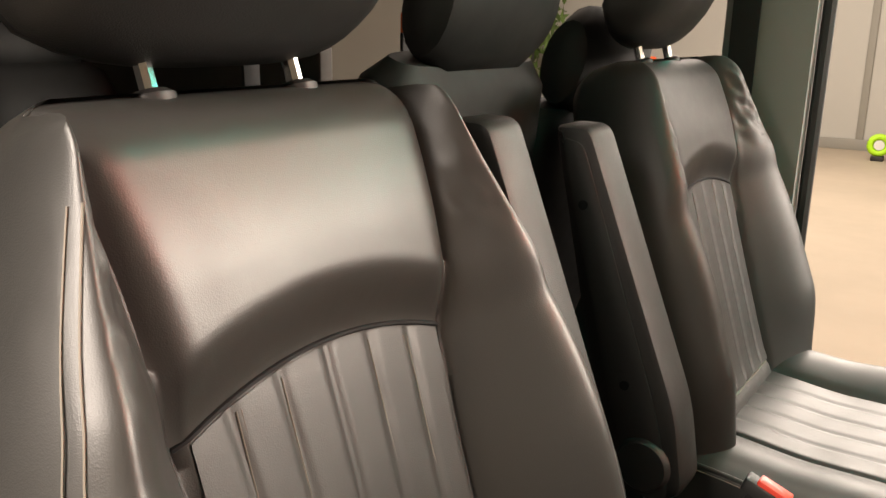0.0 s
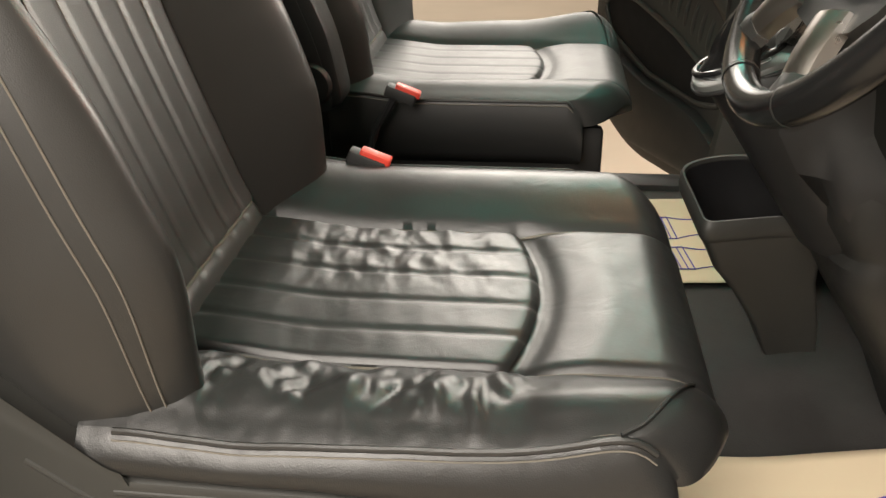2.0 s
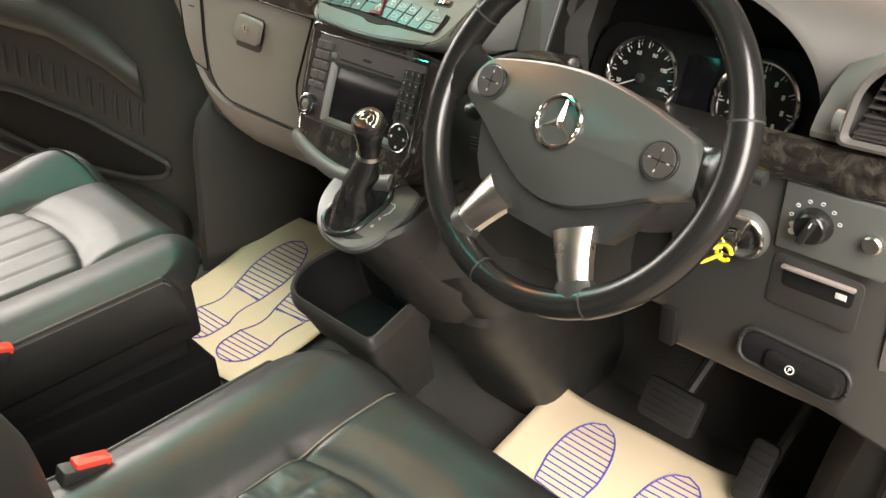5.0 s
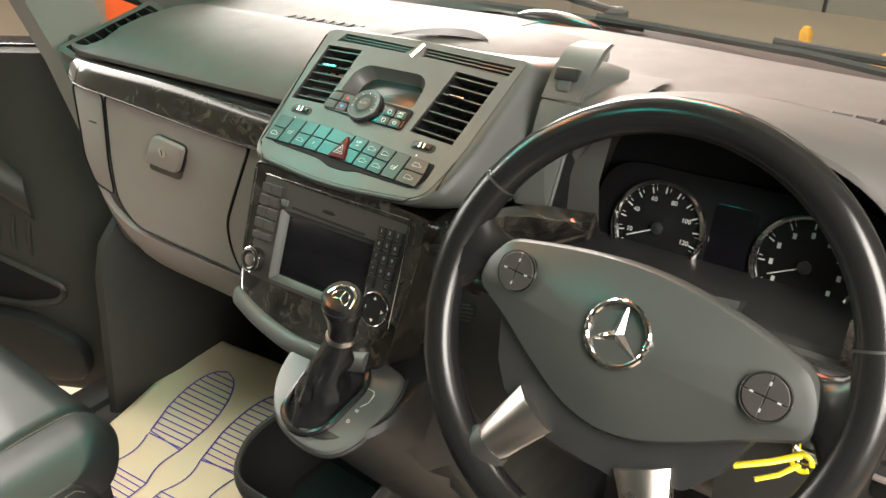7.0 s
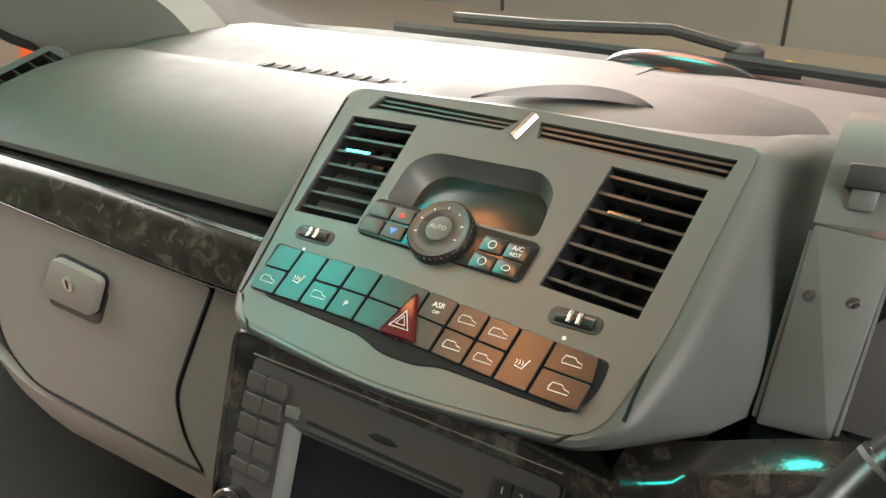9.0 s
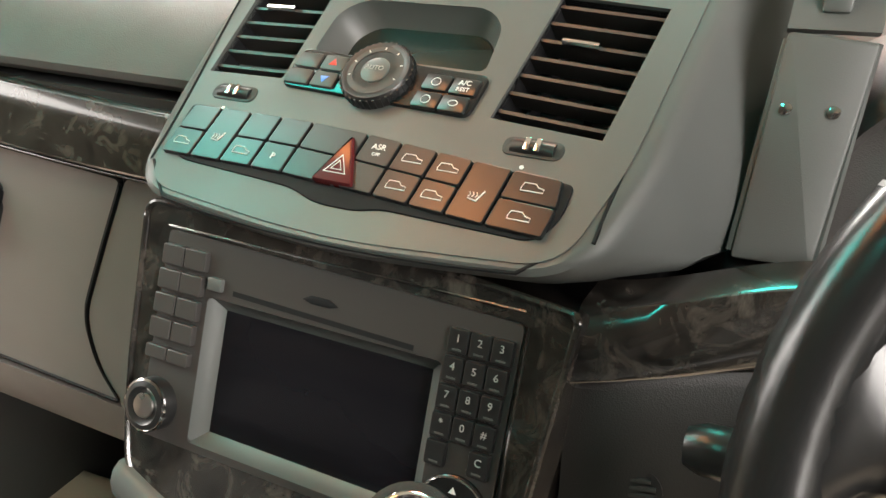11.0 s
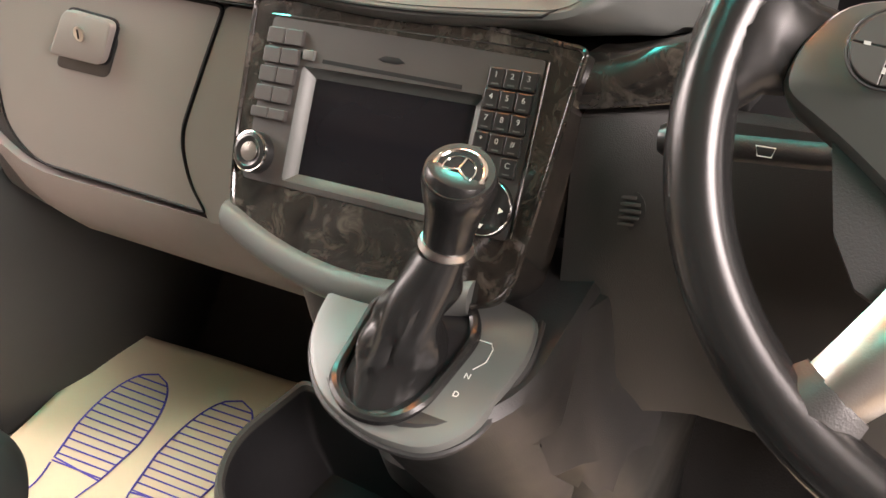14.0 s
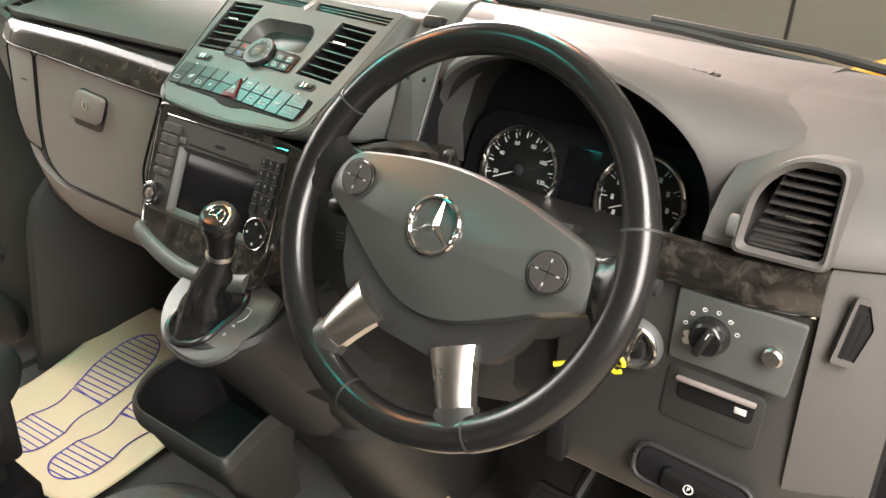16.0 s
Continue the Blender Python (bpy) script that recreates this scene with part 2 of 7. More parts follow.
def tube(points, radius, sides=10, closed=False, bm=None, flat=1.0, side=None):
    pts = [Vector(p) for p in points]
    n = len(pts)
    rings = []
    ref = Vector(side) if side else Vector((0.13, 0.31, 0.94))
    for i, p in enumerate(pts):
        a = pts[(i - 1) % n] if closed or i else pts[0]
        b = pts[(i + 1) % n] if closed or i < n - 1 else pts[-1]
        d = (b - a).normalized()
        u = d.cross(ref).normalized()
        w = u.cross(d)
        r = radius(i / max(1, n - 1)) if callable(radius) else radius
        rings.append([p + r * (math.cos(k * math.tau / sides) * u + flat * math.sin(k * math.tau / sides) * w) for k in range(sides)])
    if closed:
        rings.append(rings[0])
        bm2 = loft(rings, True, False)
        bmesh.ops.remove_doubles(bm2, verts=bm2.verts, dist=1e-6)
        return join(bm, bm2)
    return loft(rings, True, True, bm)


def revolve(profile, sides=32, m=None, bm=None):
    """profile: (radius, height) from the foot up, about local z."""
    rings = [[Vector((max(r, 1e-5) * math.cos(k * math.tau / sides), max(r, 1e-5) * math.sin(k * math.tau / sides), h)) for k in range(sides)] for r, h in profile]
    bm2 = loft(rings, True, True)
    if m is not None:
        bmesh.ops.transform(bm2, matrix=m, verts=bm2.verts)
    return join(bm, bm2)


def rounded(pts, r=0.008, n=5):
    """A polygon's corners, rounded; r is one radius or one a corner."""
    out = []
    k = len(pts)
    for i, p in enumerate(pts):
        p = Vector(p)
        a, b = Vector(pts[i - 1]), Vector(pts[(i + 1) % k])
        rr = r[i] if isinstance(r, (list, tuple)) else r
        da, db = (a - p), (b - p)
        t = min(rr, 0.48 * da.length, 0.48 * db.length)
        s, e = p + da.normalized() * t, p + db.normalized() * t
        for j in range(n + 1):
            f = j / n
            out.append(s * (1 - f) ** 2 + 2 * p * f * (1 - f) + e * f * f)
    return out


def plate(outer, holes=(), depth=0.004, m=None, bm=None, top=0.0):
    """A flat plate in local x, y with holes; its face at z = top, its back depth below."""
    bm2 = bmesh.new()
    edges = []
    for loop in (outer, *holes):
        vs = [bm2.verts.new((p[0], p[1], top)) for p in loop]
        edges += [bm2.edges.new((vs[i - 1], vs[i])) for i in range(len(vs))]
    bmesh.ops.triangle_fill(bm2, use_beauty=True, use_dissolve=False, edges=edges)
    for f in bm2.faces:
        if f.normal.z < 0:
            f.normal_flip()
    faces = bm2.faces[:]
    ret = bmesh.ops.extrude_face_region(bm2, geom=faces)
    vs = [v for v in ret["geom"] if isinstance(v, bmesh.types.BMVert)]
    bmesh.ops.translate(bm2, vec=(0, 0, -depth), verts=vs)
    if m is not None:
        bmesh.ops.transform(bm2, matrix=m, verts=bm2.verts)
    return join(bm, bm2)


def pad(outline, depth, bevel=0.002, m=None, bm=None, base=0.0, dome=0.0):
    """A raised key or pad over an outline in local x, y, its edge rounded off; from base up to base + depth."""
    o = [Vector((p[0], p[1])) for p in outline]
    c = sum(o, Vector((0, 0))) / len(o)

    def ring(inset, z):
        out = []
        for i, p in enumerate(o):
            t = (o[(i + 1) % len(o)] - o[i - 1])
            nrm = Vector((-t.y, t.x)).normalized()
            if nrm.dot(c - p) < 0:
                nrm = -nrm
            q = p + nrm * inset
            out.append(Vector((q.x, q.y, z)))
        return out
    rings = [ring(0, base), ring(0, base + depth - bevel), ring(bevel * 0.3, base + depth - bevel * 0.3), ring(bevel, base + depth)]
    if dome:
        for f in (0.7, 0.4, 0.15):
            rings.append([Vector((c.x + (v.x - c.x) * f, c.y + (v.y - c.y) * f, base + depth + dome * (1 - f * f))) for v in rings[3]])
    bm2 = loft(rings)
    if m is not None:
        bmesh.ops.transform(bm2, matrix=m, verts=bm2.verts)
    return join(bm, bm2)


def circle(r, n=24, cx=0.0, cy=0.0, squash=1.0):
    return [(cx + r * math.cos(i * math.tau / n), cy + squash * r * math.sin(i * math.tau / n)) for i in range(n)]


def surface(f, nu, nv, bm=None):
    """An open grid f(u, v), u and v from 0 to 1."""
    return loft([[Vector(f(i / nu, j / nv)) for j in range(nv + 1)] for i in range(nu + 1)], closed=False, caps=False, bm=bm)


def lettering(name, body, size, m, parent, mat=None, depth=0.0002):
    c = bpy.data.curves.new(name, "FONT")
    c.body, c.size, c.align_x, c.align_y, c.extrude = body, size, "CENTER", "CENTER", depth
    c.materials.append(mat or WHITE_INK)
    ob = new(name, c)
    ob.matrix_basis = m
    ob.parent = parent
    ob.matrix_parent_inverse = root_matrix(parent).inverted()
    return ob


def frame_at(origin, right, up):
    """A local frame: x along right, y along up, z out of the face."""
    r, u = Vector(right).normalized(), Vector(up).normalized()
    n = r.cross(u)
    return Matrix(((r.x, u.x, n.x, origin[0]), (r.y, u.y, n.y, origin[1]), (r.z, u.z, n.z, origin[2]), (0, 0, 0, 1)))


def bump(x, w):
    return math.exp(-(x / w) ** 2)


def step(x, a, b):
    t = min(1, max(0, (x - a) / (b - a)))
    return t * t * (3 - 2 * t)


# ---------------------------------------------------------------- garage
def slab(name, x0, x1, y0, y1, z0, z1, mat, label, cat="", kind="structure", bevel=0.0):
    ob = part(name, rbox(x0, x1, y0, y1, z0, z1, bevel), mat)
    return tagged(ob, label, cat or name.split("_")[0], kind=kind)


slab("ground", -20, 6, -12, 9, -0.1, 0.0, CONCRETE, "sandy worn concrete garage floor", "floor")
slab("wall_left", -11.6, -11.4, -12, 9, 0, 5, WALL_PAINT, "pale cream painted garage wall with panel seams", "wall")
slab("wall_front", -20, 6, 7.0, 7.2, 0, 5, WALL_GREY, "plain grey garage wall ahead of the van", "wall")
slab("wall_back", -20, 6, -12.2, -12, 0, 5, WALL_PAINT, "pale painted rear garage wall", "wall")
# Unseen right wall, kept pale to bounce light into the cab
slab("wall_right", 5.0, 5.2, -12, 9, 0, 5, WALL_PAINT, "unseen pale garage side wall that bounces light", "wall")
slab("ceiling", -20, 6, -12, 9, 5.0, 5.1, WALL_PAINT, "pale garage ceiling", "ceiling")
wl = bpy.data.objects["wall_left"]
for i in range(8):
    y = -7.0 + i * 1.6
    part("panel_strip", rbox(-11.4, -11.36, y, y + 0.09, 0.0, 4.9, 0.005), WALL_GREY, wl)
part("skirting", rbox(-11.4, -11.35, -11.9, 6.9, 0.0, 0.14, 0.005), WALL_GREY, wl)
wf = bpy.data.objects["wall_front"]
for x in (-3.9, -1.25, 1.4):
    part("panel_joint", rbox(x, x + 0.03, 6.985, 7.0, 0, 4.9, 0.002), TRIM, wf)
part("wall_rail", rbox(-3.0, -1.6, 6.96, 7.0, 1.05, 1.12, 0.004), WALL_PAINT, wf)
part("wall_rail", rbox(0.2, 0.6, 6.96, 7.0, 0.72, 0.78, 0.004), WALL_PAINT, wf)

# hose reel by the far wall
reel = thing("hose_reel", "lime green hose reel standing by the pale wall", "hose reel", (-10.5, -1.8, 0.0))
rm = pose(-10.5, -1.8, 0.19, 0, 90, 12)
part("hose", tube([rm @ Vector((0.10 * math.cos(a), 0.10 * math.sin(a), 0)) for a in [i * math.tau / 24 for i in range(24)]], 0.038, closed=True), LIME, reel)
part("drum", revolve([(0.06, -0.03), (0.06, 0.03)], 20, rm), WHITE_INK, reel)
part("stand", rbox(-10.56, -10.44, -1.87, -1.73, 0.0, 0.06, 0.01), DARK, reel)

# yellow machine arm ahead of the windscreen
mach = thing("engine_crane", "chipped yellow workshop crane arm beyond the windscreen", "crane", (-0.5, 5.6, 0.0))
part("foot", rbox(-0.9, 0.5, 5.4, 5.8, 0.0, 0.1, 0.02), MACHINE, mach)
part("column", rbox(-0.94, -0.80, 5.53, 5.67, 0.1, 0.33, 0.02), MACHINE, mach)
part("arm", tube([(-0.95, 5.6, 0.32), (-0.82, 5.6, 0.36), (-0.70, 5.6, 0.34), (-0.56, 5.6, 0.26), (-0.44, 5.6, 0.29), (-0.34, 5.6, 0.40), (-0.19, 5.6, 0.53), (0.03, 5.6, 0.63), (0.4, 5.6, 0.72)], lambda f: 0.055 + 0.04 * f, 12), MACHINE, mach)
part("brace", tube([(-0.34, 5.6, 0.30), (-0.1, 5.6, 0.36), (0.1, 5.6, 0.60)], 0.03, 8), STEEL, mach)
part("hook_post", tube([(-0.86, 5.6, 0.34), (-0.86, 5.6, 0.45), (-0.86, 5.6, 0.5)], 0.022, 8), MACHINE, mach)
part("knob", revolve([(0.012, 0), (0.04, 0.02), (0.044, 0.08), (0.022, 0.12), (0.002, 0.125)], 16, pose(-0.86, 5.6, 0.46)), MACHINE, mach)

settle([mach], about((-0.86, 5.6, 0.585), (-0.656, 4.4, 0.50), 0.85, 0.85, 0.855))
cone = thing("orange_barrel", "orange plastic barrel standing beyond the side window", "barrel", (-4.3, 2.62, 0.0), "barrels")
part("drum", revolve([(0.26, 0), (0.29, 0.05), (0.29, 0.35), (0.3, 0.40), (0.29, 0.45), (0.28, 0.70), (0.24, 0.73), (0.02, 0.73)], 28, pose(-4.3, 2.62, 0)), ORANGE, cone)
part("rim", tube([(-4.3 + 0.27 * math.cos(i * math.tau / 24), 2.62 + 0.27 * math.sin(i * math.tau / 24), 0.71) for i in range(24)], 0.018, 8, True), ORANGE, cone)

copy_thing(cone, pose(-9.5, -4.6, 0.45))
rack = thing("parts_shelf", "grey steel shelf standing against the far wall", "shelf", (-9.5, -4.6, 0.0))
part("top", rbox(-9.9, -9.1, -5.6, -4.2, 0.40, 0.45, 0.005), STEEL, rack)
for x in (-9.85, -9.15):
    for y in (-5.55, -4.25):
        part("leg", rbox(x - 0.03, x + 0.03, y - 0.03, y + 0.03, 0.0, 0.40, 0.003), STEEL, rack)
shrub = thing("potted_shrub", "leafy green shrub in a dark pot near the wall", "plant", (-10.5, -6.6, 0.0))
part("pot", revolve([(0.2, 0), (0.27, 0.4), (0.29, 0.42), (0.25, 0.40), (0.0, 0.38)], 20, pose(-10.5, -6.6, 0)), DARK, shrub)
part("stem", tube([(-10.5, -6.6, 0.35), (-10.47, -6.6, 0.9), (-10.52, -6.57, 1.6)], 0.025, 8), RUBBER, shrub)
bm = bmesh.new()
for i in range(420):
    d = Vector((random.gauss(0, 1), random.gauss(0, 1), random.gauss(0, 1))).normalized() * random.uniform(0.2, 0.75)
    p = Vector((-10.5, -6.6, 1.5)) + Vector((d.x, d.y, d.z * 1.1))
    m = Matrix.Translation(p) @ Euler((random.uniform(0, 6), random.uniform(0, 6), random.uniform(0, 6))).to_matrix().to_4x4()
    vs = [bm.verts.new(m @ Vector(q)) for q in ((-0.09, 0, 0), (0, 0.035, 0.012), (0.09, 0, 0), (0, -0.035, 0.012))]
    bm.faces.new(vs)
part("foliage", bm, LEAF, shrub)


# ---------------------------------------------------------------- van shell
van = thing("van_body", "black van body shell with open front doors", "van", (0, -0.5, 0.0), kind="structure")
nose = thing("van_nose", "black van nose with windscreen, grey pillars and bonnet", "van", (0, 0.6, 0.0), kind="structure")
post = thing("front_door_post", "black painted front door post with a rubber seal", "door post", (0.85, 0.3, 0.3), kind="structure")
part("roof", rbox(-0.82, 0.82, -3.2, 0.03, 1.97, 2.03, 0.02), BODY_PAINT, van)
part("headlining", surface(lambda u, v: (-0.80 + 1.6 * u, -3.1 + 3.12 * v, 1.965 - 0.05 * (2 * u - 1) ** 4), 16, 4), LINING, van)
for s in (-1, 1):
    part("door_sill", rbox(s * 0.79, s * 0.86, -1.0, 0.34, 0.30, 0.42, 0.015), BODY_PAINT, van)
    if s < 0:
        part("sill_plate", rbox(-0.80, -0.70, -0.55, 0.30, 0.425, 0.432, 0.003), STEEL, van)
    # lower windscreen pillars and the hinge posts under them
    part("hinge_post", loft([[(s * x, y, z) for x, y in ((0.80, y0), (0.87, y0), (0.89, 0.62), (0.80, 0.62))] for z, y0 in ((0.35, 0.27 - 0.13 * (s > 0)), (0.8, 0.27 - 0.11 * (s > 0)), (1.0, 0.25 - 0.05 * (s > 0)), (1.2, 0.24), (1.34, 0.24))]), BODY_PAINT, post if s > 0 else nose)
    fy = 0.0 if s < 0 else 0.145
    part("seal", tube([(s * 0.80, -0.62, 0.46), (s * 0.80, -0.2, 0.42), (s * 0.80, 0.18 - fy, 0.43), (s * 0.80, 0.25 - fy, 0.48), (s * 0.80, 0.27 - fy, 0.55), (s * 0.80, 0.28 - fy, 0.9), (s * 0.81, 0.25 - 0.6 * fy, 1.05), (s * 0.81, 0.24 - 0.2 * fy, 1.34)], 0.014, 8), BLACK_RUBBER, post if s > 0 else nose)
part("windscreen_pillar", loft([[Vector(p) for p in (a, b, (Vector(b) + Vector((-0.03, 0.05, 0.0))), (Vector(a) + Vector((0.0, 0.06, 0.0))))] for a, b in (
    ((-0.585, 0.42, 1.385), (-0.835, 0.375, 1.335)), ((-0.61, 0.40, 1.428), (-0.835, 0.33, 1.385)), ((-0.648, 0.375, 1.47), (-0.832, 0.25, 1.445)), ((-0.665, 0.27, 1.58), (-0.815, 0.12, 1.58)), ((-0.675, 0.0, 1.90), (-0.77, -0.10, 1.90)))]), PILLAR, nose)
part("windscreen_pillar", loft([[Vector(p) for p in (a, b, (Vector(b) + Vector((0.03, 0.05, 0.0))), (Vector(a) + Vector((0.0, 0.06, 0.0))))] for a, b in (
    ((0.70, 0.44, 1.36), (0.82, 0.38, 1.30)), ((0.72, 0.40, 1.43), (0.82, 0.33, 1.40)), ((0.70, 0.27, 1.58), (0.80, 0.14, 1.58)), ((0.68, 0.0, 1.90), (0.76, -0.10, 1.90)))]), PILLAR, nose)
part("quarter_seal", tube([(-0.828, 0.385, 1.352), (-0.83, 0.31, 1.392), (-0.83, 0.25, 1.436)], 0.006, 8), BLACK_RUBBER, nose)
part("quarter_post", loft([[(x, y, z) for x, y in ((-0.80, y0), (-0.86, y0), (-0.86, y0 - w), (-0.80, y0 - w))] for z, y0, w in ((1.10, 0.25, 0.06), (1.30, 0.245, 0.10), (1.40, 0.232, 0.12), (1.50, 0.20, 0.12), (1.90, -0.12, 0.10))]), PILLAR, nose)
part("windscreen", surface(lambda u, v: (-0.72 + 1.46 * u, 0.56 - 0.57 * v + 0.06 * math.sin(math.pi * u), 1.365 - 0.03 * step(u, 0.5, 1) * (1 - v) + 0.58 * v), 16, 8), GLASS, nose)
bpy.data.objects["windscreen"].visible_shadow = False
part("cowl", loft([[(x, y + 0.05 * (1 - (x / 0.8) ** 2), z - 0.045 * step(x, 0.0, 0.75)) for y, z in ((0.55, 1.33), (0.56, 1.372), (0.60, 1.380), (0.78, 1.34), (0.78, 1.28))] for x in [-0.8 + 0.1 * i for i in range(17)]]), BLACK_RUBBER, nose)
part("bonnet", surface(lambda u, v: (-0.78 + 1.56 * u, 0.74 + 0.75 * v, 1.32 - 0.28 * v - 0.05 * (2 * u - 1) ** 2), 12, 8), BODY_PAINT, nose)
part("passenger_centre_post", loft([[(x, y, z) for x, y in ((-0.80, y0), (-0.86, y0), (-0.87, y0 - 0.16), (-0.80, y0 - 0.16))] for z, y0 in ((0.4, -0.70), (1.2, -0.70), (1.62, -0.695), (1.95, -0.71))]), PILLAR, van)
part("post_edge", tube([(-0.835, -0.688, 0.5), (-0.835, -0.686, 1.2), (-0.835, -0.682, 1.62), (-0.83, -0.695, 1.95)], 0.012, 8), BLACK_RUBBER, van)
part("driver_centre_post", loft([[(x, y, z) for x, y in ((0.80, y0), (0.86, y0), (0.87, y0 - 0.16), (0.80, y0 - 0.16))] for z, y0 in ((0.4, -0.86), (1.2, -0.86), (1.62, -0.9), (1.95, -0.95))]), BODY_PAINT, van)
part("side_wall", rbox(0.82, 0.87, -3.1, -1.0, 0.4, 1.96, 0.01), FELT, van)
part("side_wall", rbox(-0.87, -0.82, -3.1, -1.9, 0.4, 1.96, 0.01), FELT, van)
part("side_wall_lower", rbox(-0.87, -0.82, -1.9, -0.78, 0.4, 1.15, 0.01), FELT, van)
part("rear_wall", rbox(-0.86, 0.86, -3.15, -3.1, 0.4, 1.5, 0.01), FELT, van)

cab = thing("cab_floor", "dark carpeted cab floor", "floor", (0, -0.3, 0.49), kind="structure")
part("carpet", rbox(-0.58, 0.584, -3.1, 0.42, 0.44, 0.487, 0.004), CARPET, cab)
part("carpet_end", rbox(0.585, 0.80, 0.20, 0.62, 0.42, 0.486, 0.004), CARPET, cab)
part("toe_board", loft([[(x, y, z) for y, z in ((0.38, 0.46), (0.44, 0.50), (0.62, 0.80), (0.64, 1.0), (0.70, 1.0), (0.68, 0.44))] for x in (-0.80, 0.80)]), CARPET, cab)
part("rear_floor", rbox(-0.82, 0.82, -3.1, -0.75, 0.42, 0.46, 0.0), CARPET, cab)
for s in (-1, 1):
    # entry step: a moulded tray with a raised rim
    rim = rounded([(0.582, -0.62), (0.80, -0.62), (0.80, 0.15), (0.735, 0.185), (0.65, 0.195), (0.582, 0.165)], [0.01, 0.01, 0.03, 0.05, 0.06, 0.05], 5)

    def ring(off, z, rim=rim, s=s):
        c = Vector((0.69, -0.2))
        out = []
        for i, p in enumerate(rim):
            t = rim[(i + 1) % len(rim)] - rim[i - 1]
            n = Vector((-t.y, t.x)).normalized()
            if n.dot(c - p) < 0:
                n = -n
            q = p + n * off
            out.append((s * q.x, q.y, z))
        return out
    bm = loft([ring(0, 0.44), ring(0, 0.476), ring(0.006, 0.482), ring(0.028, 0.482), ring(0.036, 0.474), ring(0.055, 0.38), ring(0.065, 0.365), ring(0.075, 0.362)], True, False)
    bm.faces.new([bm.verts.new(p) for p in ring(0.0752, 0.362)])
    part("step_tray", bm, RUBBER, cab)
    for i in range(7):
        part("tread_rib", rbox(s * 0.64, s * 0.745, -0.30 + i * 0.055, -0.292 + i * 0.055, 0.362, 0.366, 0.001), RUBBER, cab)


settle([cab], Matrix.Translation((0.02, 0.0, 0.048)))

